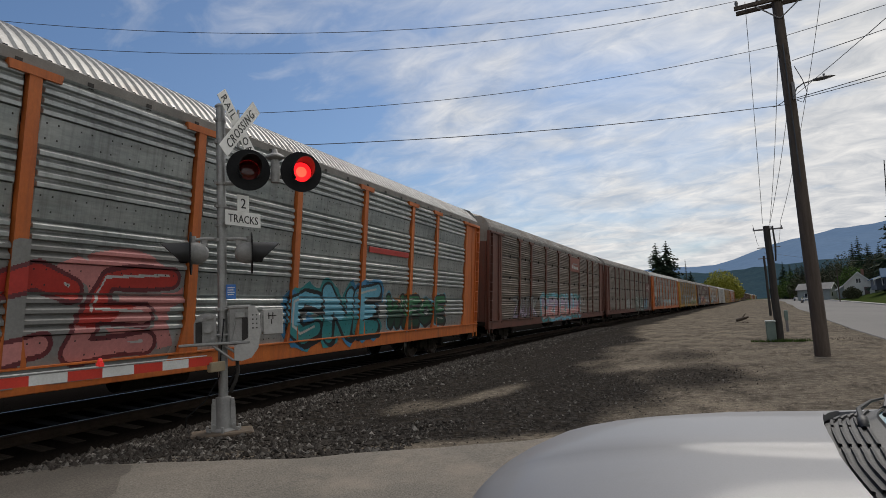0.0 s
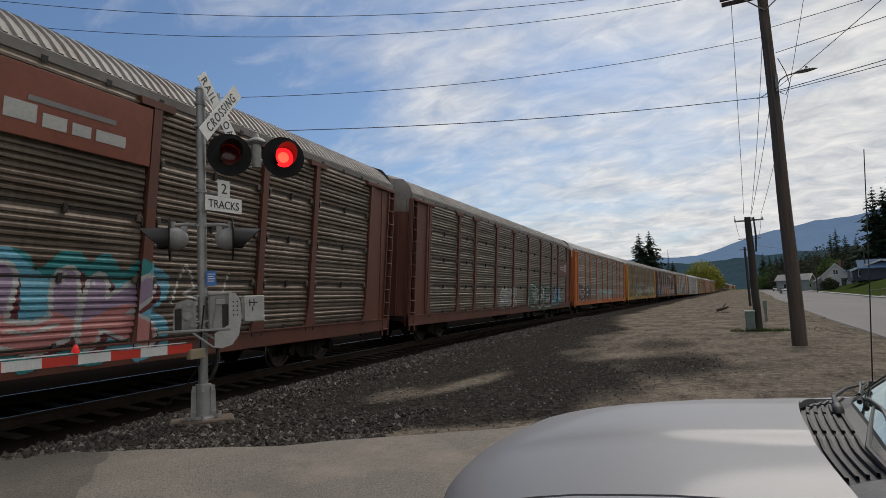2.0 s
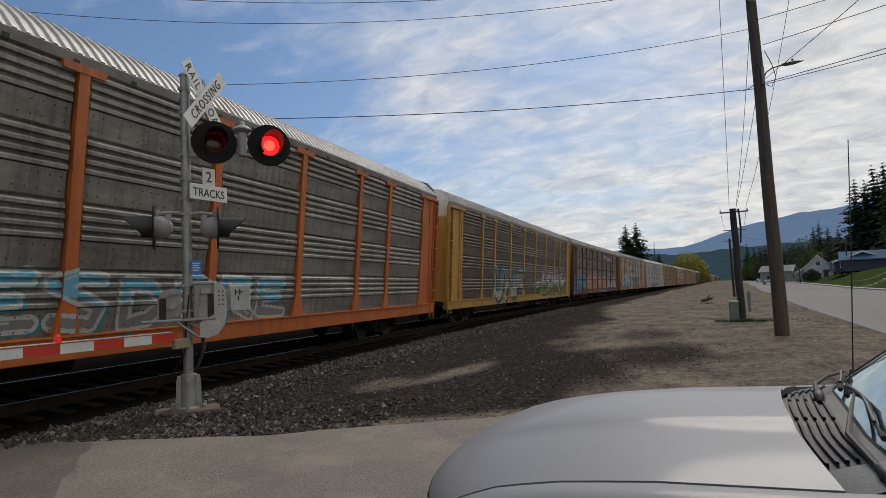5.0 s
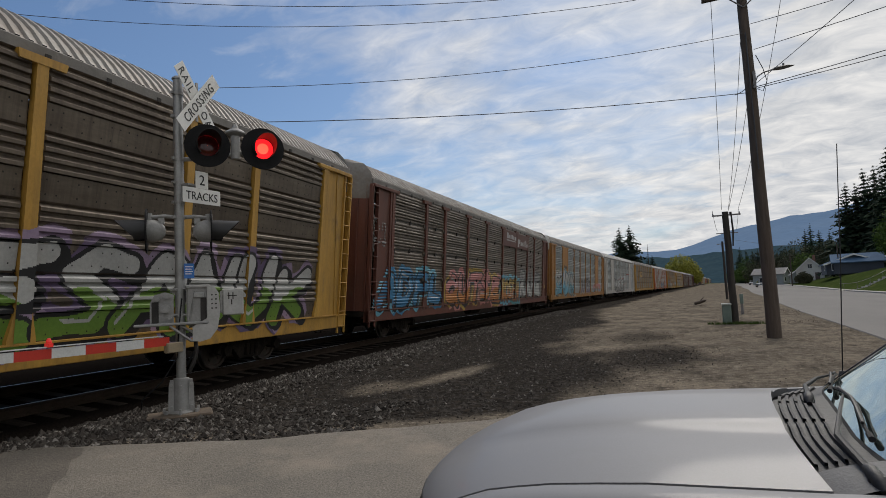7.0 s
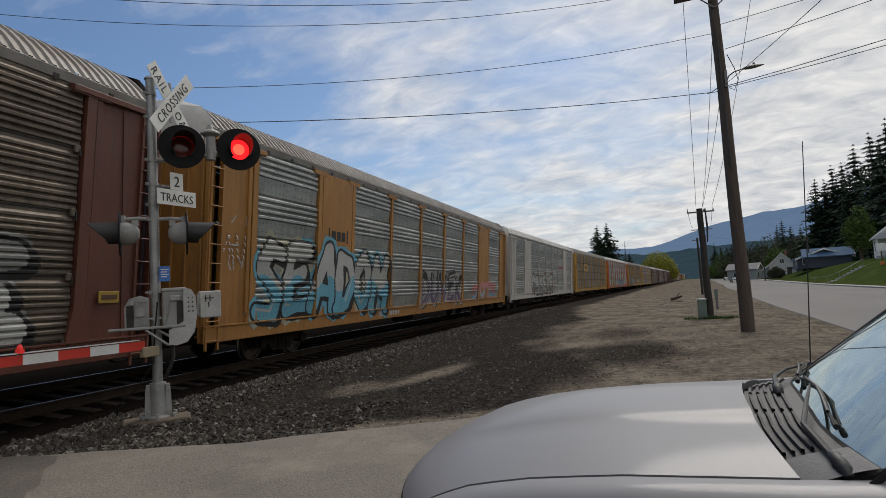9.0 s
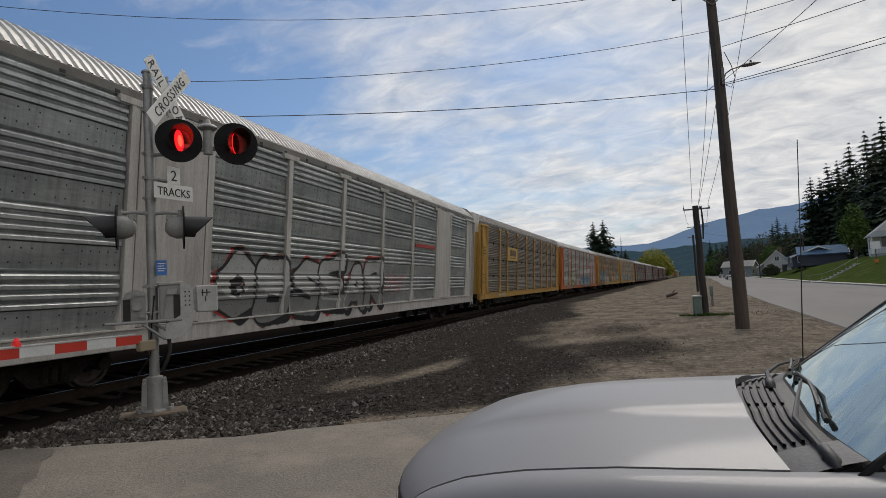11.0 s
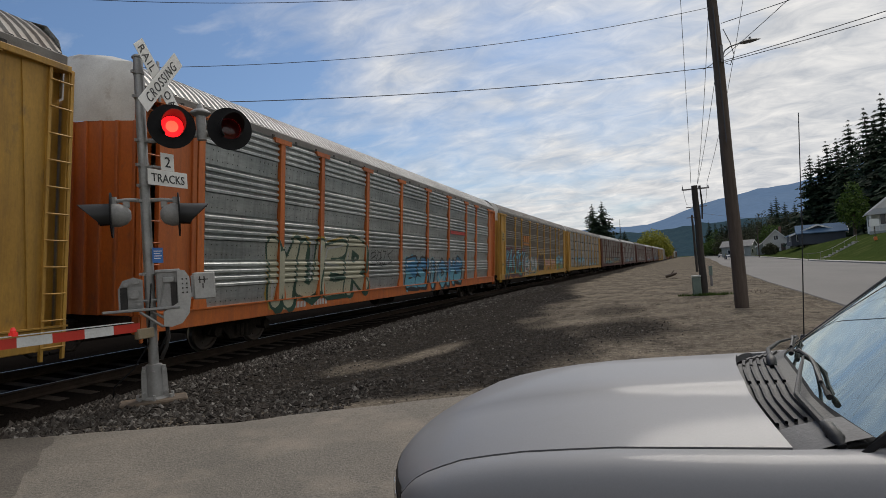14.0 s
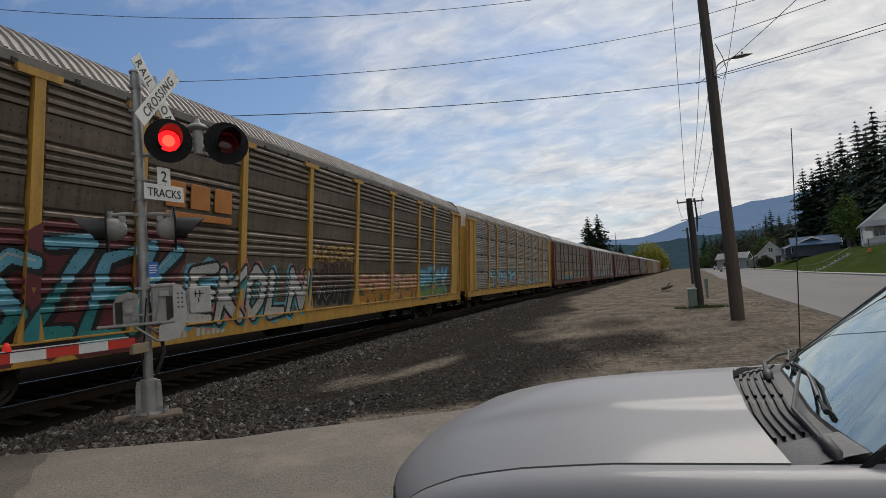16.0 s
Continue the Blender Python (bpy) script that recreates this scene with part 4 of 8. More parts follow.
INK = {
    "black": (0.012, 0.012, 0.014), "white": (0.43, 0.43, 0.415), "cream": (0.40, 0.385, 0.28), "red": (0.40, 0.030, 0.022), "pink": (0.50, 0.20, 0.19),
    "blue": (0.035, 0.19, 0.36), "sky": (0.12, 0.36, 0.48), "teal": (0.025, 0.22, 0.235), "green": (0.02, 0.15, 0.06), "lime": (0.13, 0.24, 0.035), "dark_green": (0.014, 0.055, 0.035),
    "orange": (0.45, 0.16, 0.025), "yellow": (0.38, 0.25, 0.04), "purple": (0.13, 0.09, 0.17), "lilac": (0.30, 0.22, 0.32), "grey": (0.20, 0.20, 0.193), "brown": (0.10, 0.045, 0.028),
    "maroon": (0.12, 0.022, 0.028),
}
for _n, _c in INK.items():
    INK[_n] = flat_paint(_n, _c)


def seg_dist(Y, Z, a, b):
    ay, az, by, bz = *a, *b
    dy, dz = by - ay, bz - az
    t = np.clip(((Y - ay) * dy + (Z - az) * dz) / (dy * dy + dz * dz + 1e-9), 0, 1)
    return np.hypot(Y - ay - t * dy, Z - az - t * dz)


def side_depth(kind, y, z):
    """Outer face of the side at a height, and of a post or sill where one stands."""
    if z < SILL1:
        return SIDE + 0.06
    r = min(ROWS - 1, int((z - SILL1) / ROWH))
    return SIDE - 0.01 + profile(kind, z - SILL1 - r * ROWH)


PLATED, PLATED_BAYS = (6, 7), ((-9.085, -7.365), (7.365, 9.085))     # cars and bays closed with flat sheet


def paint_layer(car, kind, classes, names, y0, z0, dy, zs, label):
    """Turns a raster of paint classes (0: none) into thin skins that follow the ribs and posts of the side."""
    b = Build()
    cols = sorted({n for n in names if n})
    edges = [(p - 0.115, p + 0.115) for p in POSTS]
    if CARS.index(car) in PLATED:
        edges += [(a, e) for a, e in PLATED_BAYS]
    for j in range(len(zs) - 1):
        za, zb = zs[j], zs[j + 1]
        row = classes[j]
        n = len(row)
        i = 0
        xa, xb = side_depth(kind, 0, za + 1e-4) + 0.004, side_depth(kind, 0, zb - 1e-4) + 0.004
        while i < n:
            c = row[i]
            k = i + 1
            post = any(a <= y0 + i * dy < e for a, e in edges) and za > SILL1
            while k < n and row[k] == c and (any(a <= y0 + k * dy < e for a, e in edges) and za > SILL1) == post:
                k += 1
            if c:
                ya, yb = y0 + i * dy, y0 + k * dy
                pa, pb = (SIDE + 0.083, SIDE + 0.083) if post else (xa, xb)
                b.add([(pa, ya, za), (pa, yb, za), (pb, yb, zb), (pb, ya, zb)], [(0, 1, 2, 3)], cols.index(names[c]))
            i = k
    if b.f:
        me = b.mesh("graffiti", [INK[c] for c in cols])
        part("graffiti", me, car, label=label)


def heights(kind, lo, hi, step=0.020):
    """Raster rows from lo to hi that break at each bend of the sheet."""
    br = {lo, hi}
    for r in range(ROWS):
        br |= {SILL1 + r * ROWH + z for z in profile_steps(kind)}
    br |= {SILL1}
    br = sorted(z for z in br if lo <= z <= hi)
    out = [br[0]]
    for a, b in zip(br, br[1:]):
        if b - a < 1e-3:
            continue
        k = max(1, int(math.ceil((b - a) / step)))
        out += [a + (b - a) * (i + 1) / k for i in range(k)]
    return out


# strokes of letters in a unit box
STROKES = {
    "A": [[(0.0, 0), (0.45, 1), (0.6, 1), (0.95, 0)], [(0.2, 0.36), (0.8, 0.34)]],
    "B": [[(0.1, 0), (0.1, 1), (0.75, 0.95), (0.8, 0.65), (0.2, 0.53), (0.9, 0.42), (0.85, 0.05), (0.1, 0)]],
    "C": [[(0.9, 0.85), (0.5, 1), (0.1, 0.75), (0.1, 0.25), (0.5, 0), (0.95, 0.12)]],
    "D": [[(0.1, 0), (0.1, 1), (0.65, 0.92), (0.92, 0.5), (0.65, 0.06), (0.1, 0)]],
    "E": [[(0.9, 1), (0.12, 0.94), (0.1, 0.04), (0.95, 0)], [(0.12, 0.5), (0.75, 0.52)]],
    "F": [[(0.1, 0), (0.1, 0.96), (0.95, 1)], [(0.1, 0.5), (0.8, 0.54)]],
    "G": [[(0.9, 0.9), (0.4, 1), (0.08, 0.6), (0.2, 0.08), (0.85, 0), (0.92, 0.42), (0.55, 0.42)]],
    "H": [[(0.12, 0), (0.08, 1)], [(0.9, 0), (0.86, 1)], [(0.1, 0.5), (0.9, 0.54)]],
    "I": [[(0.5, 0), (0.48, 1)]],
    "K": [[(0.12, 0), (0.1, 1)], [(0.92, 1), (0.18, 0.48), (0.95, 0)]],
    "L": [[(0.12, 1), (0.1, 0.04), (0.92, 0)]],
    "M": [[(0.05, 0), (0.14, 1), (0.5, 0.35), (0.84, 1), (0.95, 0)]],
    "N": [[(0.08, 0), (0.1, 1), (0.86, 0.05), (0.9, 1)]],
    "O": [[(0.5, 1), (0.1, 0.72), (0.12, 0.25), (0.5, 0), (0.9, 0.28), (0.88, 0.74), (0.5, 1)]],
    "P": [[(0.12, 0), (0.1, 1), (0.8, 0.94), (0.86, 0.58), (0.14, 0.46)]],
    "Q": [[(0.5, 1), (0.1, 0.7), (0.14, 0.25), (0.5, 0.05), (0.9, 0.3), (0.86, 0.76), (0.5, 1)], [(0.55, 0.35), (1.0, -0.05)]],
    "R": [[(0.1, 0), (0.1, 1), (0.8, 0.92), (0.82, 0.6), (0.2, 0.48), (0.95, 0)]],
    "S": [[(0.9, 0.9), (0.4, 1), (0.1, 0.75), (0.85, 0.36), (0.7, 0.04), (0.05, 0.08)]],
    "T": [[(0.0, 0.95), (1.0, 1)], [(0.5, 0.95), (0.48, 0)]],
    "U": [[(0.1, 1), (0.12, 0.2), (0.5, 0), (0.86, 0.2), (0.9, 1)]],
    "V": [[(0.02, 1), (0.5, 0), (0.95, 1)]],
    "W": [[(0.02, 1), (0.25, 0), (0.5, 0.7), (0.74, 0), (0.98, 1)]],
    "Z": [[(0.05, 0.95), (0.95, 1), (0.08, 0.04), (0.98, 0)]],
}
GLYPHS = [sum(STROKES[c], []) for c in "AEKNRSUZWB"]


def graffiti(car_i, y0, y1, z0, z1, text, fill, fill2, outline, halo=None, halo2=None, seed=0, thick=0.30, slant=0.1, label="", back=0.0, shade="black"):
    """A painted piece of fat overlapping letters between two places along the side."""
    car, kind = CARS[car_i], FLEET[car_i][2]
    rnd = random.Random(seed * 131 + car_i)
    dy, pad, n = 0.012, 0.32, len(text)
    W, H = y1 - y0, z1 - z0
    zs = heights(kind, max(SILL0 + 0.02, z0 - pad), min(EAVE - 0.25, z1 + pad))
    ycount = int((W + 2 * pad) / dy)
    ya = y0 - pad
    Y, Z = np.meshgrid(ya + (np.arange(ycount) + 0.5) * dy, [(a + b) / 2 for a, b in zip(zs, zs[1:])])
    step = W / n
    T = thick * min(step, H) * 0.34
    wob = np.sin(Y * 4.1 + Z * 2 + seed) * 0.14 * T + np.sin(Y * 2.3 + Z * 6 + seed * 2) * 0.14 * T
    cls = np.zeros(Y.shape, int)
    names = [None]

    def lay(mask, nm):
        if nm not in names:
            names.append(nm)
        cls[mask] = names.index(nm)

    letters_ = []
    for k, ch in enumerate(text):
        s0, w, dz, hh = y0 + k * step + step * 0.05, step * rnd.uniform(0.90, 1.04), rnd.uniform(-0.05, 0.05) * H, H * rnd.uniform(0.90, 1.05)
        lines = []
        for st in STROKES[ch]:
            pts = [(p[0] + rnd.uniform(-0.05, 0.05), p[1] + rnd.uniform(-0.05, 0.05)) for p in st]
            lines.append([(s0 + (0.06 + 0.88 * a + slant * (c - 0.5)) * w, z0 + dz + T * 0.8 + c * (hh - 1.6 * T)) for a, c in pts])
        letters_.append(lines)

    def dist_to(lines, oy=0.0, oz=0.0):
        d = np.full(Y.shape, 9.0)
        for ln in lines:
            for a, c in zip(ln, ln[1:]):
                d = np.minimum(d, seg_dist(Y - oy, Z - oz, a, c))
        return d

    dists = [dist_to(l) + wob for l in letters_]
    allmin = np.minimum.reduce(dists)
    edge = 0.055 + 0.10 * T
    blob = np.sin(Y * 1.7 + seed * 3) + np.sin(Z * 3.1 + Y * 0.9 + seed)
    if halo:
        reach = T + (back if back > 0 else 0.15)
        cloud = allmin + 0.10 * np.abs(np.sin(Y * 5.2 + seed)) * np.abs(np.sin(Z * 4.3 + 1.0))
        lay(cloud < reach, halo)
        if halo2:
            lay((cloud < reach) & (blob > 0.25), halo2)
    drop = np.minimum.reduce([dist_to(l, 0.5 * T + 0.02, -0.35 * T - 0.02) for l in letters_])
    lay(drop < T + edge * 0.6, shade)
    for k, d in enumerate(dists):
        lay(d < T + edge, outline)
        lay(d < T, fill)
        if fill2:
            lay((d < T) & (np.sin(Y * 3.6 + seed + k) * 0.12 + (Z - z0) / H < 0.45), fill2)
        glint = dist_to(letters_[k], -0.35 * T, 0.35 * T)
        lay((d < T * 0.8) & (glint < 0.16 * T) & (blob > 0.4), "white")
    paint_layer(car, kind, cls, names, ya, zs[0], dy, zs, label or "spray-painted graffiti lettering")


def tag(car_i, y0, y1, z0, z1, n, ink, seed=0, w=0.05):
    """A thin scrawl."""
    car, kind = CARS[car_i], FLEET[car_i][2]
    rnd = random.Random(seed * 77 + car_i)
    dy = 0.014
    zs = heights(kind, z0 - 0.08, z1 + 0.08, 0.02)
    count = int((y1 - y0 + 0.3) / dy)
    Y, Z = np.meshgrid(y0 - 0.1 + (np.arange(count) + 0.5) * dy, [(a + b) / 2 for a, b in zip(zs, zs[1:])])
    dist = np.full(Y.shape, 9.0)
    step = (y1 - y0) / n
    for k in range(n):
        g = rnd.choice(GLYPHS)
        pts = [(y0 + (k + (p[0] + rnd.uniform(-0.25, 0.25)) * 1.05) * step, z0 + (p[1] + rnd.uniform(-0.2, 0.2)) * (z1 - z0) * rnd.uniform(0.8, 1.0)) for p in g]
        for a, b in zip(pts, pts[1:]):
            dist = np.minimum(dist, seg_dist(Y, Z, a, b))
    cls = (dist < w / 2).astype(int)
    paint_layer(car, kind, cls, [None, ink], y0 - 0.1, zs[0], dy, zs, "thin painted scrawl")


def plate(car_i, y0, y1, z0, z1, material, label, bars=(), name="logo_panel"):
    """A painted flat sheet over part of the side, with bars of plain colour on it: (y0, y1, z0, z1, material) as fractions."""
    car = CARS[car_i]
    b = Build()
    b.box((SIDE + 0.050, y0, z0), (SIDE + 0.074, y1, z1), 0, 0.004)
    ob = part(name, b, car, label=label, mats=material)
    for a0, a1, c0, c1, ink in bars:
        b = Build()
        b.box((SIDE + 0.073, y0 + (y1 - y0) * a0, z0 + (z1 - z0) * c0), (SIDE + 0.080, y0 + (y1 - y0) * a1, z0 + (z1 - z0) * c1), 0, 0.001)
        part("bar", b, ob, mats=INK[ink])
    return ob


# ---- crossing signal ----
M_ALU = mat("dull_aluminium", (0.36, 0.36, 0.35), 0.5, 0.6, alt=(0.27, 0.27, 0.265), scale=3, grain=25, grain_amt=0.12, bump=0.06, dirt=(0.22, 0.20, 0.18), dirt_lo=0.58, dirt_hi=0.8)
M_CAST = mat("grey_cast_housing", (0.33, 0.325, 0.315), 0.6, 0.2, alt=(0.25, 0.247, 0.24), scale=3, grain=25, grain_amt=0.15, bump=0.1, dirt=(0.16, 0.14, 0.12), dirt_lo=0.6, dirt_hi=0.8)
M_BLACKPAINT = mat("matt_black_paint", (0.009, 0.009, 0.010), 0.75, alt=(0.014, 0.014, 0.015), scale=4, grain=40, grain_amt=0.2, bump=0.05, spec=0.2)
M_SIGNWHITE = mat("white_reflective_sign", (0.74, 0.74, 0.72), 0.45, alt=(0.62, 0.61, 0.58), scale=2.5, grain=30, grain_amt=0.05, bump=0.0, dirt=(0.45, 0.43, 0.39), dirt_lo=0.6, dirt_hi=0.85)
M_SIGNBLACK = mat("black_sign_lettering", (0.015, 0.015, 0.016), 0.5, bump=0)
M_SIGNBLUE = mat("blue_sign", (0.03, 0.13, 0.42), 0.4, alt=(0.04, 0.16, 0.45), bump=0)
M_REDTAPE = mat("red_reflective_tape", (0.52, 0.035, 0.02), 0.4, alt=(0.44, 0.03, 0.018), scale=3, bump=0)
M_WHITETAPE = mat("white_reflective_tape", (0.60, 0.61, 0.60), 0.4, alt=(0.52, 0.53, 0.52), scale=3, bump=0)
M_LENS_ON = mat("lit_red_lens", (0.6, 0.01, 0.01), 0.3, emit=(1.0, 0.012, 0.016), emit_strength=1.8, bump=0)
M_LENS_CORE = mat("lit_lamp_core", (0.8, 0.1, 0.05), 0.3, emit=(1.0, 0.065, 0.035), emit_strength=2.4, bump=0)
M_LENS_OFF = mat("dark_red_lens", (0.11, 0.010, 0.010), 0.15, bump=0, grain_amt=0.3, grain=20)
M_SMALL_RED = mat("small_red_lamp", (0.5, 0.02, 0.02), 0.3, emit=(1.0, 0.05, 0.04), emit_strength=0.22, bump=0)
M_CONCRETE = mat("weathered_timber_pad", (0.115, 0.085, 0.06), 0.95, alt=(0.075, 0.058, 0.043), scale=2, grain=18, grain_amt=0.3, bump=0.3)

MAST = (-7.06, 6.19)
MZ = ground_z(*MAST)


def disc(b, c, r, normal, thick, n=32, mi=0, dish=0.0):
    """A round plate facing along normal."""
    nrm = Vector(normal).normalized()
    a = nrm.cross(Vector((0, 0, 1))).normalized()
    u = a.cross(nrm).normalized()
    c = Vector(c)
    rows = []
    for d, k in ((0.0, 0.02), (dish * 0.2, 0.5), (dish, 1.0), (dish - thick, 1.0), (-thick, 0.5), (-thick, 0.02)):
        rows.append([c + nrm * d + (a * math.cos(2 * math.pi * i / n) + u * math.sin(2 * math.pi * i / n)) * r * k for i in range(n)])
    b.grid([[tuple(p) for p in r_] for r_ in rows], mi, True)


LAMP_DISCS = []


def signal_lamp(parent, place, az, shown=True, group=""):
    """A round-backed flashing lamp under a visor, facing az degrees clockwise from +y. Built in its own space: faces -y."""
    m = Matrix.Translation(place) @ Matrix.Rotation(-radians(az - 180), 4, "Z")
    b = Build()
    prof = [(0.325, -0.005), (0.325, 0.012), (0.16, 0.012), (0.16, -0.005)]
    n = 40
    b.grid([[(r * math.cos(2 * math.pi * k / n), y, r * math.sin(2 * math.pi * k / n)) for k in range(n)] for r, y in prof + prof[:1]], 0, True)
    lamp = part("lamp_head", b, parent, m, "black round background of a flashing lamp", M_BLACKPAINT, 30)
    b = Build()
    prof = [(0.165, 0.01), (0.17, 0.10), (0.13, 0.20), (0.06, 0.25), (0.002, 0.255)]
    b.grid([[(r * math.cos(2 * math.pi * k / 24), y, r * math.sin(2 * math.pi * k / 24)) for k in range(24)] for r, y in prof], 0, True)
    b.box((-0.03, 0.15, 0.10), (0.03, 0.24, 0.22), 0, 0.008)
    part("housing", b, lamp, mats=M_CAST, smooth=40)
    # visor: a sloping half tube, longest on top
    b = Build()
    rows0, rows1, rows2 = [], [], []
    for k in range(25):
        a = radians(-50 + 280 * k / 24)
        reach = 0.36 * max(0.30, 0.55 + 0.45 * math.sin(a)) + 0.05
        ca, sa = math.cos(a), math.sin(a)
        rows0.append((0.168 * ca, 0.0, 0.168 * sa))
        rows1.append((0.172 * ca, -reach, 0.172 * sa - 0.03 * reach))
        rows2.append((0.162 * ca, -reach, 0.162 * sa - 0.03 * reach))
    rows3 = [(p[0] * 0.95, 0.0, p[2] * 0.95) for p in rows0]
    b.grid([rows0, rows1, rows2, rows3])
    part("visor", b, lamp, mats=mat("worn_black_visor", (0.012, 0.012, 0.013), 0.5, alt=(0.009, 0.009, 0.010), scale=5, bump=0.05), smooth=40)
    # the turning lamp inside: one glowing face, one dark
    b = Build()
    n = 28
    for side, mi in ((-1, 1), (1, 0)):
        rows = []
        for r, y in ((0.158, 0.004), (0.125, 0.014), (0.085, 0.018), (0.04, 0.020), (0.002, 0.021)):
            rows.append([(r * math.cos(2 * math.pi * k / n), side * y, r * math.sin(2 * math.pi * k / n)) for k in range(n)])
        o = len(b.f)
        b.grid(rows, mi, True)
        if side == -1:
            for i in range(o + 2 * n, len(b.f)):
                b.mi[i] = 2
    lens = part("lens", b, lamp, pose(0, 0.02, 0), "red lens", [M_LENS_OFF, M_LENS_ON, M_LENS_CORE], 40)
    return lamp, lens


def crossing_signal():
    g = thing("crossing_signal", "aluminium crossing signal mast with flashing red lamps and crossbuck", "railway signal", m=pose(MAST[0], MAST[1], MZ, 0.6, 0, 0))
    b = Build()
    b.tube([(0, 0, 0.5), (0, 0, 5.0)], 0.068, 20)
    b.tube([(0, 0, 5.0), (0, 0, 5.02), (0, 0, 5.05)], [0.085, 0.085, 0.05], 20)
    part("mast", b, g, mats=M_ALU, smooth=40)
    b = Build()
    prof = [(0.02, 0.155), (0.06, 0.155), (0.09, 0.110), (0.50, 0.100), (0.54, 0.095), (0.55, 0.068)]
    sq = lambda r, z: [(r * math.copysign(abs(math.cos(a)) ** 0.6, math.cos(a)), r * math.copysign(abs(math.sin(a)) ** 0.6, math.sin(a)), z) for a in (2 * math.pi * k / 24 for k in range(24))]
    b.grid([sq(r, z) for z, r in prof], 0, True)
    for sx in (-1, 1):
        for sy in (-1, 1):
            b.tube([(sx * 0.16, sy * 0.16, 0.03), (sx * 0.16, sy * 0.16, 0.13)], 0.022, 6)
            b.tube([(sx * 0.09, sy * 0.09, 0.44), (sx * 0.115, sy * 0.115, 0.44)], 0.018, 8)
    part("base_casting", b, g, mats=M_CAST, smooth=40)
    for sg in (-1, 1):
        m_ = Matrix.Rotation(math.atan2(0.75, 0.66), 4, "Z")
        part("base_flange", Build().prism([(sg * 0.10, 0.06), (sg * 0.175, 0.06), (sg * 0.165, 0.44), (sg * 0.15, 0.52), (sg * 0.10, 0.52)], "y", -0.06, 0.02).moved(m_), g, mats=M_CAST)
        for z in (0.14, 0.46):
            part("bolt", Build().tube([(sg * 0.135, -0.055, z), (sg * 0.135, -0.095, z)], 0.022, 8).moved(m_), g, mats=M_ALU)
        part("foot_lug", Build().box((sg * 0.20 - 0.06, -0.14, 0.0), (sg * 0.20 + 0.06, -0.03, 0.045), 0, 0.012).tube([(sg * 0.20, -0.08, 0.04), (sg * 0.20, -0.08, 0.10)], 0.025, 8).moved(m_), g, mats=M_ALU)
    # bands round the mast
    for z in (4.78, 4.42, 3.78, 3.42, 3.12, 2.90, 1.84):
        b = Build()
        b.tube([(0, 0, z - 0.025), (0, 0, z + 0.025)], 0.078, 16)
        b.box((-0.02, -0.12, z - 0.02), (0.02, -0.07, z + 0.02))
        part("clamp_band", b, g, mats=M_CAST)
    to_cam = 131.0
    face = Matrix.Rotation(radians(80), 4, "Z")          # signs look across the track towards the road
    out = Vector((math.sin(radians(to_cam)), math.cos(radians(to_cam)), 0))
    side = Vector((0.66, 0.75, 0))
    # crossarm carrying the two lamps that look down the approach
    mid = Vector((0.02, -0.02, 3.99)) + side * 0.80 + out * 0.12
    b = Build()
    b.tube([(0, 0, 3.78), tuple(side * 0.18 + Vector((0, 0, 3.79))), tuple(mid + Vector((0, 0, -0.12)))], 0.032, 10)
    b.tube([tuple(mid + Vector((0, 0, -0.20))), tuple(mid + Vector((0, 0, 0.16)))], 0.07, 12)
    b.box(tuple(mid + Vector((-0.12, -0.12, 0.16))), tuple(mid + Vector((0.12, 0.12, 0.26))), 0, 0.04)
    b.tube([tuple(mid + Vector((0, 0, 0.26))), tuple(mid + Vector((0, 0, 0.34)))], [0.06, 0.03], 10)
    for sg in (-1, 1):
        b.tube([tuple(mid + Vector((0, 0, -0.10))), tuple(mid + side * (0.36 * sg) + Vector((0, 0, -0.06)) - out * 0.16)], 0.045, 10)
    part("lamp_bracket", b, g, mats=M_CAST, smooth=40)
    for sg, az in ((-1, 127), (1, 127)):
        lamp, lens = signal_lamp(g, mid + side * (0.40 * sg) + Vector((0, 0, -0.02)) + out * 0.03, az)
        LAMP_DISCS.append((lens, sg))
    # the pair that looks along the rails
    for sg, az in ((-1, 222), (1, 42)):
        c = Vector((0, 0, 2.70)) + side * (0.44 * sg) - out * 0.02
        lamp, lens = signal_lamp(g, c, az)
        lens.rotation_euler = (0, 0, math.pi)
        b = Build()
        b.tube([(0, 0, 2.90), tuple(side * (0.20 * sg) + Vector((0, 0, 2.92))), tuple(c + Vector((0, 0, 0.20)) - side * (0.02 * sg))], 0.028, 8)
        b.tube([tuple(c + Vector((0, 0, 0.12)) - side * (0.03 * sg)), tuple(c + Vector((0, 0, 0.26)) - side * (0.03 * sg))], 0.05, 8)
        part("lamp_bracket", b, g, mats=M_CAST)
    # crossbuck
    xb = part("crossbuck", Build().box((-0.02, -0.02, -0.3), (0.02, 0.0, 0.3)), g, Matrix.Translation((0.20, 0.16, 4.66)) @ Matrix.Rotation(radians(98), 4, "Z"), "white crossbuck boards with black lettering", M_CAST)
    for ang, yy, txt in ((49, -0.052, "CROSSING"), (-49, -0.026, "RAIL   ROAD")):
        t = Matrix.Translation((0, yy, 0)) @ Matrix.Rotation(-radians(ang), 4, "Y")
        bd = part("blade", Build().box((-0.61, -0.004, -0.115), (0.61, 0.004, 0.115), 0, 0.002), xb, t, "white sign board", M_SIGNWHITE)
        me = letters(txt, 0.20, gap=1.22)
        me.materials.append(M_SIGNBLACK)
        part("lettering", me, bd, Matrix.Translation((0, -0.006, -0.012)) @ Matrix.Diagonal((0.82, 1, 1, 1)))
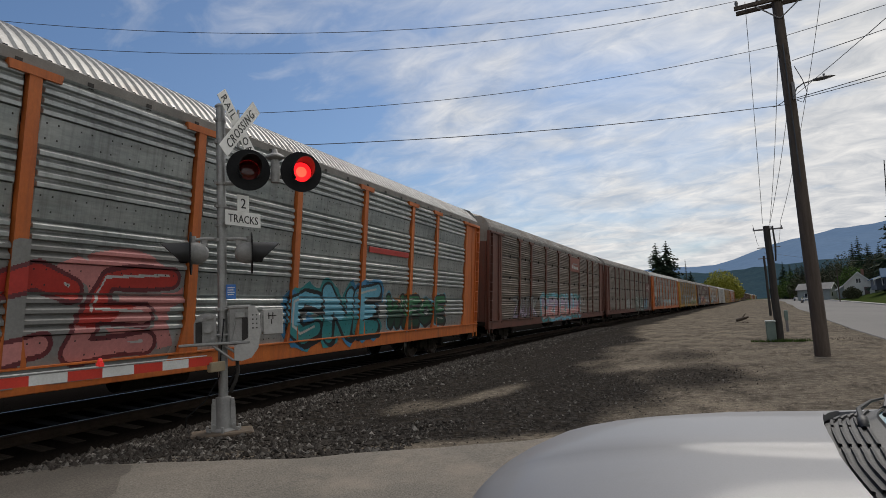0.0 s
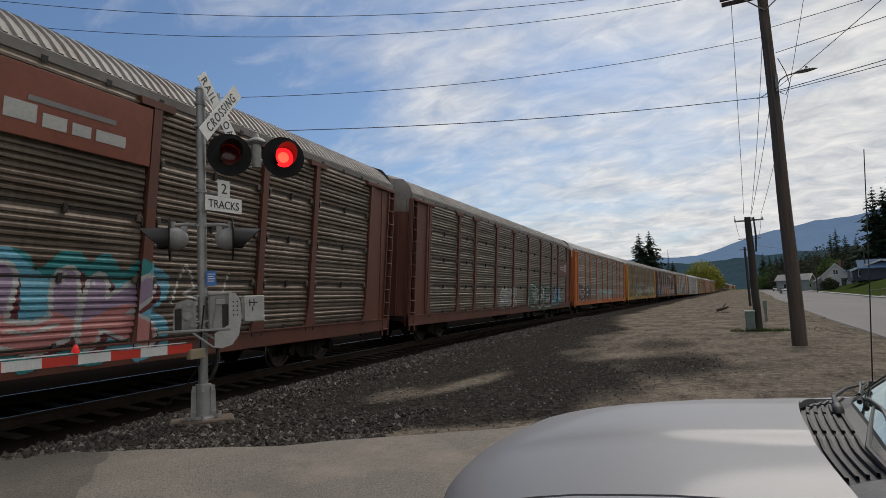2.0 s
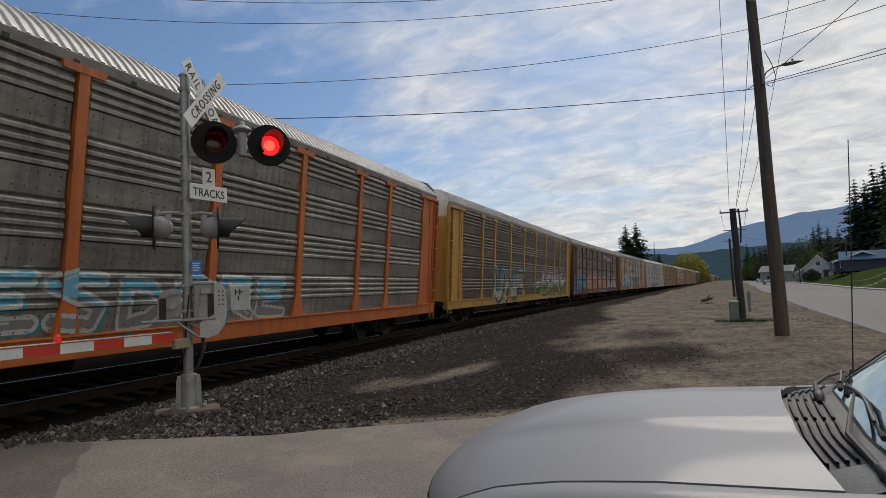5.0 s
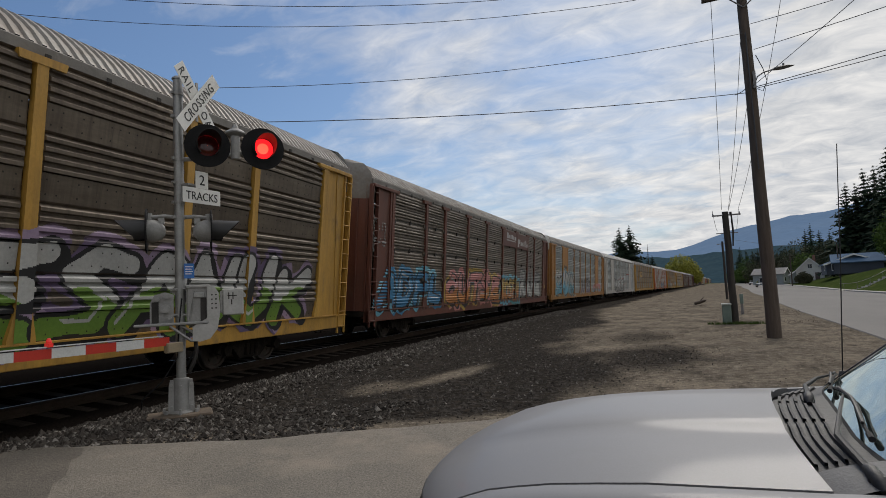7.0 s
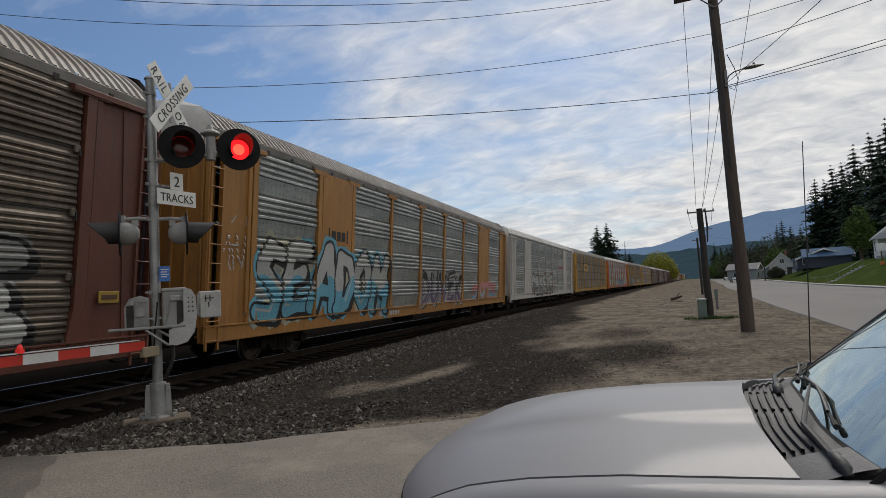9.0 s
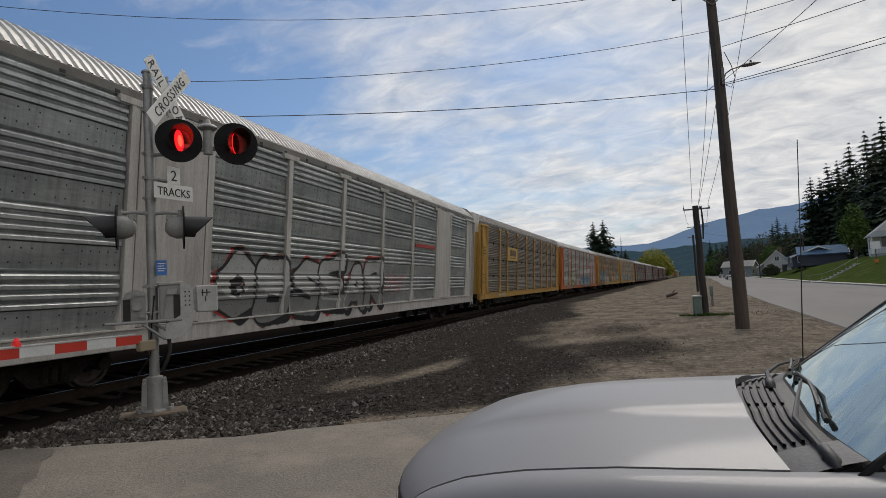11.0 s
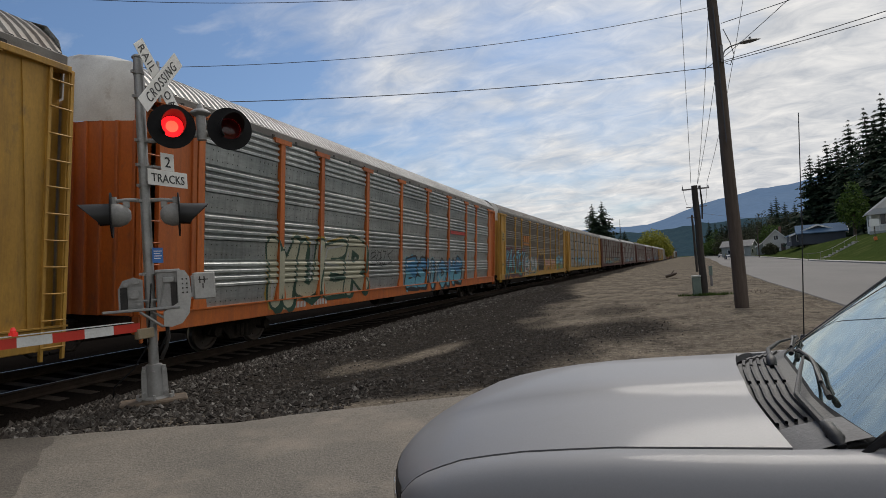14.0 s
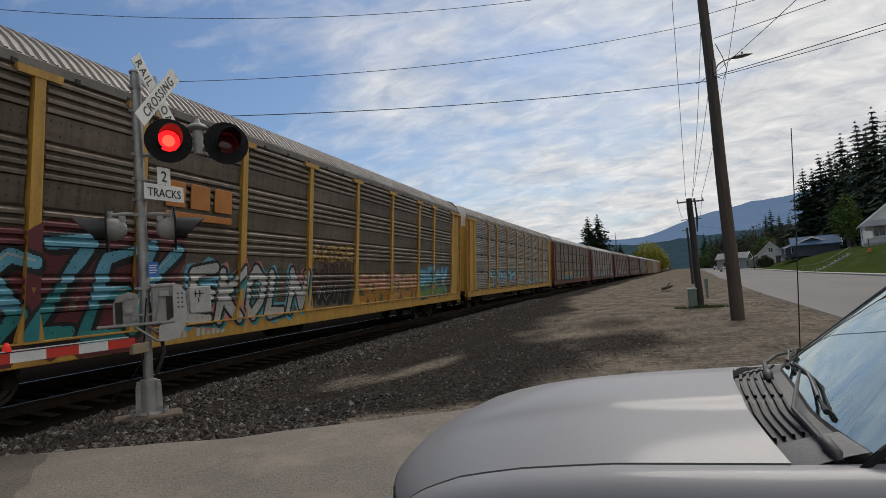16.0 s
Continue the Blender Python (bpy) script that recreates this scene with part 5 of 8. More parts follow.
    # track-count sign
    sg = part("track_sign", Build().box((-0.345, -0.004, -0.115), (0.345, 0.004, 0.115), 0, 0.002), g, Matrix.Translation((0.24, 0.21, 3.22)) @ Matrix.Rotation(radians(88), 4, "Z"), "white sign board with black lettering", M_SIGNWHITE)
    tp = part("upper_board", Build().box((-0.115, -0.004, 0.117), (0.115, 0.004, 0.375), 0, 0.002), sg, mats=M_SIGNWHITE)
    for txt, size, z, w in (("TRACKS", 0.175, -0.012, 0.9), ("2", 0.22, 0.235, 1.0)):
        me = letters(txt, size)
        me.materials.append(M_SIGNBLACK)
        part("lettering", me, sg, Matrix.Translation((0, -0.006, z)) @ Matrix.Diagonal((w, 1, 1, 1)))
    for z in (3.15, 3.37):
        part("sign_bracket", Build().box((0.0, -0.015, z), (0.2, 0.19, z + 0.03)), g, mats=M_CAST)
    # small blue notice
    bl = part("notice_plate", Build().box((-0.075, -0.004, -0.11), (0.075, 0.004, 0.11), 0, 0.002), g, Matrix.Translation((0.13, 0.05, 2.10)) @ Matrix.Rotation(radians(70), 4, "Z"), "small blue notice plate with white writing", M_SIGNBLUE)
    for k in range(4):
        part("bar", Build().box((-0.055, -0.007, 0.055 - k * 0.035), (0.055 - 0.02 * (k % 2), -0.004, 0.068 - k * 0.035)), bl, mats=M_SIGNWHITE)
    return g


def gate():
    """Gate machine on the mast with its striped arm lying across the road."""
    g = thing("crossing_gate", "lowered crossing gate with red and white striped arm", "crossing gate", m=pose(MAST[0], MAST[1], MZ, 0.6, 0, 0))
    side = Vector((0.66, 0.75, 0))
    out = Vector((0.75, -0.66, 0))
    turn = Matrix.Translation((0, 0, 0.10)) @ Matrix.Rotation(math.atan2(side.y, side.x), 4, "Z")
    # machine case, in a space whose x runs along side and -y towards the road
    part("machine_case", Build().box((0.08, -0.14, 1.20), (0.38, 0.16, 1.76), 0, 0.02), g, turn, "pale grey gate machine case", M_CAST)
    b = Build()
    b.prism([(0.16, 0.98), (0.26, 0.96), (0.40, 1.00), (0.50, 1.14), (0.54, 1.40), (0.52, 1.66), (0.46, 1.76), (0.36, 1.78), (0.36, 1.30), (0.16, 1.18)], "y", -0.19, -0.02)
    part("side_casting", b, g, turn, "pale rounded side casting", mat("pale_cast_alloy", (0.46, 0.455, 0.44), 0.55, 0.2, alt=(0.36, 0.355, 0.34), scale=3, grain=25, grain_amt=0.12, dirt=(0.2, 0.18, 0.16), dirt_lo=0.6, dirt_hi=0.8))
    part("case_slot", Build().box((0.27, -0.155, 1.26), (0.35, -0.139, 1.60), 0, 0.004), g, turn, mats=M_DARK)
    part("case_lid", Build().box((0.07, -0.16, 1.74), (0.40, 0.17, 1.79), 0, 0.012), g, turn, mats=M_CAST)
    part("latch", Build().box((0.17, -0.17, 1.60), (0.32, -0.139, 1.68), 0, 0.008).tube([(0.12, -0.15, 1.28), (0.20, -0.15, 1.70)], 0.010, 6), g, turn, mats=M_ALU)
    for k in range(2):
        for j in range(4):
            part("bolt", Build().tube([(0.425 + k * 0.055, -0.188, 1.44 + j * 0.065), (0.425 + k * 0.055, -0.205, 1.44 + j * 0.065)], 0.012, 8), g, turn, mats=M_DARK)
    b = Build()
    b.prism([(-0.40, 1.24), (-0.09, 1.24), (-0.09, 1.66), (-0.20, 1.70), (-0.34, 1.66), (-0.40, 1.54)], "y", -0.08, 0.14)
    part("counter_case", b, g, turn, "grey side plate of the gate machine", M_CAST)
    part("case_slot", Build().box((-0.375, -0.096, 1.26), (-0.285, -0.079, 1.56), 0, 0.004), g, turn, mats=M_DARK)
    for x, z, r in ((-0.20, 1.46, 0.062), (-0.17, 1.64, 0.036), (-0.30, 1.60, 0.03), (-0.14, 1.32, 0.025)):
        part("bolt", Build().tube([(x, -0.08, z), (x, -0.16, z)], r, 12), g, turn, mats=M_CAST)
    part("hinge_arm", Build().box((-0.60, -0.20, 1.215), (0.38, -0.14, 1.255), 0, 0.01).box((-0.60, -0.15, 1.225), (0.38, -0.05, 1.24)), g, turn, mats=M_ALU)
    part("strut", Build().tube([(-0.14, -0.17, 1.21), (0.14, -0.17, 0.98), (0.28, -0.17, 0.99)], 0.020, 8), g, turn, mats=M_ALU)
    part("strut", Build().tube([(0.00, -0.12, 1.21), (0.22, -0.12, 1.06)], 0.018, 8), g, turn, mats=M_CAST)
    part("conduit", Build().tube([(0.20, -0.02, 1.0), (0.21, -0.03, 0.80), (0.17, -0.03, 0.66), (0.10, -0.04, 0.50)], 0.028, 8), g, turn, mats=M_DARK, smooth="all")
    for z in (1.74, 1.36):
        part("clamp_band", Build().tube([(0, 0, z - 0.03), (0, 0, z + 0.03)], 0.082, 16).tube([(-0.13, -0.06, z), (0.13, -0.06, z)], 0.016, 6), g, turn, mats=M_ALU)
    part("battery_box", Build().box((0.58, -0.06, 1.32), (0.88, 0.22, 1.72), 0, 0.015), g, turn, "pale grey junction box", MATS["pale_cast_alloy"])
    part("box_hinge", Build().box((0.545, -0.04, 1.36), (0.582, 0.0, 1.68), 0, 0.006), g, turn, mats=M_CAST)
    part("box_mark", Build().box((0.66, -0.066, 1.56), (0.675, -0.06, 1.66)).box((0.72, -0.066, 1.56), (0.735, -0.06, 1.66)).box((0.65, -0.066, 1.605), (0.78, -0.06, 1.62)).box((0.70, -0.066, 1.48), (0.715, -0.06, 1.555)), g, turn, mats=M_DARK)
    part("cable", Build().tube([(0.02, -0.09, 1.6), (-0.02, -0.12, 1.2), (-0.05, -0.10, 0.75), (-0.25, -0.12, 0.42), (-0.50, -0.10, 0.20), (-0.52, 0.0, 0.05)], 0.011, 6)
         .tube([(0.22, 0.0, 1.02), (0.20, -0.02, 0.85), (0.08, -0.05, 0.62)], 0.02, 6), g, turn, mats=M_BLACKPAINT, smooth="all")
    # arm: runs towards -y along the rails, in stripes
    a0, n = 0.42, 24
    x = 0.30
    arm_h = lambda k: 0.118 - 0.0015 * k
    part("arm_bracket", Build().box((x - 0.045, -0.46, 1.115), (x + 0.045, -0.20, 1.255), 0, 0.01), g, mats=mat("worn_yellowish_bracket", (0.33, 0.26, 0.16), 0.6, alt=(0.25, 0.205, 0.14)), m=pose(-0.12, 0.05, -0.17))
    arm = part("gate_arm", Build().box((x - 0.028, -a0 - 0.4 * n, 1.235), (x - 0.004, -a0, 1.345), 0, 0.004).box((x - 0.05, -a0 - 0.4 * n, 1.362), (x + 0.015, -a0 - 0.1, 1.372)), g, pose(-0.12, 0.05, -0.185, -0.7), "striped gate arm", M_WHITETAPE)
    for k in range(n):
        h = arm_h(k)
        z0 = 1.29 - h / 2
        part("stripe", Build().box((x - 0.004, -a0 - 0.4 * (k + 1), z0), (x + 0.006, -a0 - 0.4 * k, z0 + h)), arm, mats=M_REDTAPE if k % 2 == 0 else M_WHITETAPE)
    for y in (-2.05, -5.0, -8.5):
        part("arm_lamp", Build().tube([(x + 0.0, y, 1.37), (x + 0.0, y, 1.43), (x, y, 1.465)], [0.026, 0.031, 0.016], 12).box((x - 0.04, y - 0.025, 1.365), (x + 0.045, y + 0.025, 1.41)), arm, label="small red gate-arm lamp", mats=M_SMALL_RED)
    return g


crossing_signal()
gate()
pad = Build()
pad.box((-0.46, -0.26, -0.12), (0.42, 0.24, 0.05), 0, 0.02)
tagged(part("signal_pad", pad, None, pose(MAST[0] + 0.02, MAST[1] - 0.02, MZ, 0, 0, 49), mats=M_CONCRETE), "low weathered timber pad under the signal mast", "foundation pad")


def move_lamps():
    """The two front lamps flash in turn: each lens swings its glowing face out and back."""
    period, first = 1.025, 0.235
    for lens, sg in LAMP_DISCS:
        # right lamp lit at the start, left lit from first on
        rows, ang, t = [], (0.0 if sg > 0 else 180.0), 0.0
        rows.append((0.0, pose(0, 0.02, 0, 0, 0, ang)))
        t = first
        while t < 16.0:
            f0 = frame(t)
            for j, a in enumerate((0, 60, 120, 180)):
                rows.append(((f0 - 1 + j - 1) / FPS, pose(0, 0.02, 0, 0, 0, ang + a)))
            ang += 180.0
            t += period / 2
        rows.append((16.0, pose(0, 0.02, 0, 0, 0, ang)))
        walk(lens, [r for r in rows if r[0] <= 16.0])


# ---- poles and wires ----
M_POLE = mat("weathered_brown_pole", (0.066, 0.048, 0.037), 0.9, alt=(0.10, 0.076, 0.06), scale=2, grain=30, grain_amt=0.25, bump=0.4, stretch=(6, 6, 0.6))
M_POLEDARK = mat("dark_creosoted_pole", (0.028, 0.024, 0.021), 0.9, alt=(0.05, 0.042, 0.036), scale=2, grain=30, grain_amt=0.25, bump=0.4, stretch=(6, 6, 0.6))
M_WIRE = mat("black_cable", (0.05, 0.05, 0.055), 0.6, bump=0)
M_INSUL = mat("grey_insulator", (0.16, 0.15, 0.15), 0.35, bump=0)
POLE = (1.73, 19.55)


def pole(x, y, h, r0, r1, lean, mats, label):
    g = thing("utility_pole", label, "utility pole", m=pose(x, y, ground_z(x, y) - 0.05))
    n = 12
    b = Build()
    b.tube([(lean[0] * h * k / n + 0.01 * math.sin(k), lean[1] * h * k / n, h * k / n) for k in range(n + 1)], [r0 + (r1 - r0) * k / n for k in range(n + 1)], 18)
    part("pole_shaft", b, g, mats=mats, smooth=40)
    return g


P1 = pole(*POLE, 11.2, 0.20, 0.135, (-0.012, 0.0), M_POLE, "tall weathered brown timber utility pole with crossarm and lamp")
PX, PY = POLE


def pole_part(name, b, mats=M_POLE, label=""):
    return part(name, b.moved(Matrix.Translation((-PX, -PY, -ground_z(PX, PY) + 0.05))), P1, mats=mats, label=label)


pole_part("crossarm", Build().box((PX - 1.30, PY - 0.20, 10.60), (PX + 1.15, PY - 0.10, 10.72), 0, 0.01))
pole_part("crossarm", Build().box((PX - 1.25, PY + 0.10, 10.56), (PX + 1.10, PY + 0.20, 10.68), 0, 0.01))
pole_part("brace", Build().tube([(PX - 0.75, PY - 0.16, 10.60), (PX - 0.12, PY - 0.16, 10.02)], 0.02, 6).tube([(PX + 0.6, PY - 0.16, 10.60), (PX - 0.1, PY - 0.16, 10.02)], 0.02, 6), M_INSUL)
for dx in (-1.22, -0.65, 0.5, 1.05):
    pole_part("insulator", Build().tube([(PX + dx, PY - 0.15, 10.72), (PX + dx, PY - 0.15, 10.80), (PX + dx, PY - 0.15, 10.86), (PX + dx, PY - 0.15, 10.90)], [0.03, 0.055, 0.05, 0.02], 10), M_INSUL)
pole_part("lamp_arm", Build().tube([(PX + 0.02, PY - 0.16, 7.60), (PX + 0.10, PY - 0.2, 7.78), (PX + 0.25, PY - 0.25, 7.86), (PX + 0.55, PY - 0.3, 7.90)], 0.020, 8)
          .box((PX - 0.02, PY - 0.2, 7.46), (PX + 0.06, PY - 0.12, 7.98)), M_INSUL, "street lamp arm")
pole_part("lamp_housing", Build().grid([[(PX + 0.50 + 0.58 * f, PY - 0.3 + w * 0.14 * math.sin(math.pi * min(1, 0.15 + f * 0.85)), 7.89 + 0.02 * f + 0.055 * math.sin(math.pi * min(1, 0.2 + 0.8 * f)) * u)
                                        for w, u in ((-1, 0), (-0.6, 0.8), (0, 1.1), (0.6, 0.8), (1, 0), (0.5, -0.7), (-0.5, -0.7))] for f in (0, 0.1, 0.25, 0.5, 0.75, 0.92, 1.0)], 0, True)
          .tube([(PX + 0.78, PY - 0.3, 7.94), (PX + 0.78, PY - 0.3, 8.02)], 0.03, 8), mat("dark_lamp_casting", (0.13, 0.13, 0.13), 0.6), "grey cobra-head street lamp")
pole_part("conduit", Build().tube([(PX - 0.12, PY - 0.2, 9.2), (PX - 0.10, PY - 0.21, 7.6), (PX - 0.06, PY - 0.22, 5.0)], 0.02, 6), M_WIRE)
pole_part("cable_loop", Build().tube([(PX + 0.1, PY - 0.2, 8.45), (PX + 0.26, PY - 0.22, 8.0), (PX + 0.34, PY - 0.22, 7.6), (PX + 0.22, PY - 0.2, 7.32), (PX + 0.08, PY - 0.18, 7.42)], 0.012, 6), M_WIRE)

P2 = pole(0.98, 26.3, 4.62, 0.15, 0.12, (-0.012, 0.0), M_POLEDARK, "short dark creosoted pole with a small crossarm")
part("crossarm", Build().box((-0.55, -0.06, 4.45), (0.50, 0.0, 4.51), 0, 0.006), P2, mats=M_INSUL)
for dx in (-0.52, 0.1, 0.46):
    part("insulator", Build().tube([(dx, -0.03, 4.5), (dx, -0.03, 4.60)], [0.03, 0.015], 8), P2, mats=M_INSUL)
part("riser_pipe", Build().tube([(0.15, -0.05, 4.6), (0.18, -0.08, 3.8), (0.14, -0.08, 3.2)], [0.03, 0.04, 0.03], 10), P2, mats=M_DARK)
P3 = pole(1.72, 45.5, 5.4, 0.13, 0.10, (-0.018, 0.0), M_POLEDARK, "dark timber pole standing farther along the lot")
part("crossarm", Build().box((-0.8, -0.06, 5.2), (0.6, 0.0, 5.26), 0, 0.006), P3, mats=M_INSUL)
P4 = pole(1.9, 66.0, 6.0, 0.13, 0.10, (-0.01, 0.0), M_POLEDARK, "far dark timber pole beside the lot")
part("crossarm", Build().box((-0.6, -0.06, 5.7), (0.6, 0.0, 5.78)), P4, mats=M_INSUL)
P5 = pole(24.5, 138.0, 6.9, 0.13, 0.10, (-0.01, 0.0), M_POLE, "brown timber pole in front of the houses")
P6 = pole(17.6, 150.0, 7.2, 0.13, 0.10, (0.0, 0.0), M_POLE, "far timber pole beside the road")

# utility cabinet by the short pole
cab = thing("utility_cabinet", "small grey-green utility cabinet beside a dark pole", "utility cabinet", m=pose(0.70, 26.2, ground_z(0.7, 26.2)))
part("cabinet_body", Build().box((-0.17, -0.16, -0.05), (0.17, 0.16, 0.76), 0, 0.02), cab, mats=mat("grey_green_paint", (0.15, 0.20, 0.17), 0.5, alt=(0.11, 0.15, 0.13), scale=3))
part("cabinet_lid", Build().box((-0.19, -0.18, 0.76), (0.19, 0.18, 0.83), 0, 0.02), cab, label="pale weathered lid", mats=mat("pale_lid", (0.38, 0.40, 0.37), 0.5))
part("cabinet_door", Build().box((-0.14, -0.172, 0.06), (0.14, -0.16, 0.70), 0, 0.004), cab, mats=MATS["grey_green_paint"])
post = thing("marker_post", "grey metal marker post in the dirt lot", "post", m=pose(1.62, 33.5, ground_z(1.62, 33.5)))
part("shaft", Build().box((-0.06, -0.05, -0.1), (0.06, 0.05, 1.0), 0, 0.01), post, mats=M_INSUL)
part("post_cap", Build().box((-0.085, -0.07, 0.55), (0.085, 0.07, 1.05), 0, 0.015), post, mats=MATS["grey_green_paint"])


def wire(a, b, sag, r=0.011, label="black overhead cable sagging between poles"):
    a, b = Vector(a), Vector(b)
    n = 40
    pts = [a.lerp(b, k / n) - Vector((0, 0, sag * 4 * (k / n) * (1 - k / n))) for k in range(n + 1)]
    tagged(part("overhead_wire", Build().tube(pts, r, 6, 0, False), mats=M_WIRE, smooth="all"), label, "cable", "overhead cables")


def far_end(az, el, d):
    return (d * math.sin(radians(az)), d * math.cos(radians(az)), 1.65 + d * math.tan(radians(el)))


# across the rails to a pole out of sight
wire((4.2, 17.6, 11.75), (-30, -1.0, 13.6), 2.1, 0.008)
wire((1.65, 19.45, 11.25), (-30, 0.0, 13.4), 2.5, 0.008)
wire((PX - 1.22, 19.4, 10.90), (-31, 0.0, 13.2), 2.55, 0.008)
wire((1.65, 19.5, 9.25), (-30, 0.0, 9.85), 2.15, 0.008)
wire((1.65, 19.5, 7.38), (-30, 0.0, 7.85), 1.15, 0.011)
wire((1.20, 19.5, 7.38), (1.62, 19.5, 7.62), 0.05, 0.012)
# on past the pole over the road
wire((1.80, 19.4, 7.50), (32, 2.0, 9.9), 0.9, 0.011)
wire((1.80, 19.4, 7.45), (32, 2.3, 9.4), 1.0, 0.010)
wire((1.80, 19.4, 8.65), (32, 3.0, 11.0), 0.9, 0.010)
wire((1.70, 19.4, 9.45), (33, 8.0, 11.4), 0.9, 0.009)
wire((1.66, 19.35, 7.5), (8.0, -10.0, 6.8), 0.5, 0.008)
# down to the short pole
wire((PX - 0.98, PY - 0.1, 10.84), (0.80, 26.3, 4.68), 0.5, 0.008)
wire((1.50, PY + 0.15, 9.2), (1.05, 26.3, 4.68), 0.35, 0.008)
wire((1.62, PY + 0.2, 7.5), (1.05, 26.3, 4.62), 0.15, 0.008)
wire((PX + 1.05, PY - 0.1, 10.84), (1.42, 26.3, 4.68), 0.5, 0.008)
wire((0.45, 26.3, 4.66), (1.05, 45.5, 5.4), 0.3, 0.008)
wire((1.42, 26.3, 4.66), (2.15, 45.5, 5.4), 0.3, 0.008)
wire((1.68, 45.5, 5.4), (1.9, 66.0, 6.3), 0.3, 0.009)
wire((1.9, 66.0, 6.3), (24.4, 138.0, 8.4), 0.6, 0.012)
wire((24.4, 138.0, 8.2), (60, 120.0, 12.4), 0.6, 0.012)


# ---- silver pickup beside the camera ----
M_SILVER = mat("silver_metallic_paint", (0.225, 0.225, 0.232), 0.55, 0.0, alt=(0.228, 0.228, 0.235), scale=1.2, grain=160, grain_amt=0.05, bump=0.0, coat=0.20, spec=0.3, dirt=(0.21, 0.206, 0.198), dirt_lo=0.55, dirt_hi=0.9, dirt_scale=2.5)
M_TRIM = mat("black_plastic_trim", (0.012, 0.012, 0.013), 0.55, alt=(0.02, 0.02, 0.021), scale=6, grain=60, grain_amt=0.15)
M_TRIM2 = mat("grey_plastic_trim", (0.04, 0.04, 0.042), 0.65, alt=(0.03, 0.03, 0.031), scale=6, grain=60, grain_amt=0.15)
M_RUBBER = mat("black_rubber", (0.018, 0.018, 0.018), 0.8, grain=40, grain_amt=0.2)
M_CHROME = mat("chrome", (0.7, 0.7, 0.7), 0.12, 1.0, bump=0)
M_INSIDE = mat("dark_cabin_plastic", (0.020, 0.021, 0.023), 0.8, alt=(0.03, 0.03, 0.032))


def glass_material(name, tint, rough=0.0, ior=1.5):
    m = bpy.data.materials.new(name)
    m.use_nodes = True
    b = m.node_tree.nodes["Principled BSDF"]
    b.inputs["Base Color"].default_value, b.inputs["Roughness"].default_value, b.inputs["IOR"].default_value = (*tint, 1), rough, ior
    b.inputs["Transmission Weight"].default_value = 1.0
    return m


M_GLASS = glass_material("tinted_glass", (0.45, 0.66, 0.64), 0.02, 1.9)
# glossy share added to brighten the reflection in the glass, slightly teal
_t = M_GLASS.node_tree
_extra_gloss, _mix = _t.nodes.new("ShaderNodeBsdfGlossy"), _t.nodes.new("ShaderNodeMixShader")
_extra_gloss.inputs["Color"].default_value, _extra_gloss.inputs["Roughness"].default_value = (0.74, 0.93, 0.92, 1), 0.03
_mix.inputs["Fac"].default_value = 0.38
_t.links.new(_t.nodes["Principled BSDF"].outputs[0], _mix.inputs[1])
_t.links.new(_extra_gloss.outputs[0], _mix.inputs[2])
_t.links.new(_mix.outputs[0], _t.nodes["Material Output"].inputs["Surface"])
M_LAMPGLASS = glass_material("clear_lamp_glass", (0.9, 0.9, 0.9))
TRUCK = thing("pickup_truck", "silver pickup truck standing at the crossing", "pickup truck", m=pose(0.0, 2.70, 0.015, 1.5, 0, -2.2))


def tz(u):
    """Height of the hood's edges from nose to windscreen."""
    return float(np.interp(u, [0, 0.04, 0.10, 0.20, 0.35, 0.6, 1.0], [0.825, 0.880, 0.922, 0.968, 1.008, 1.045, 1.075]))


def hood_point(u, v):
    xf = -1.20 + 0.23 * abs(v) ** 2.6
    xr = 0.21 + 0.10 * v * v
    z = tz(u) + 0.072 * (1 - v * v) * min(1, 0.35 + 1.2 * u) + 0.017 * smooth01(0.44, 0.36, abs(v)) * smooth01(0.05, 0.3, u)
    return (xf + (xr - xf) * u, 0.745 * v, z)


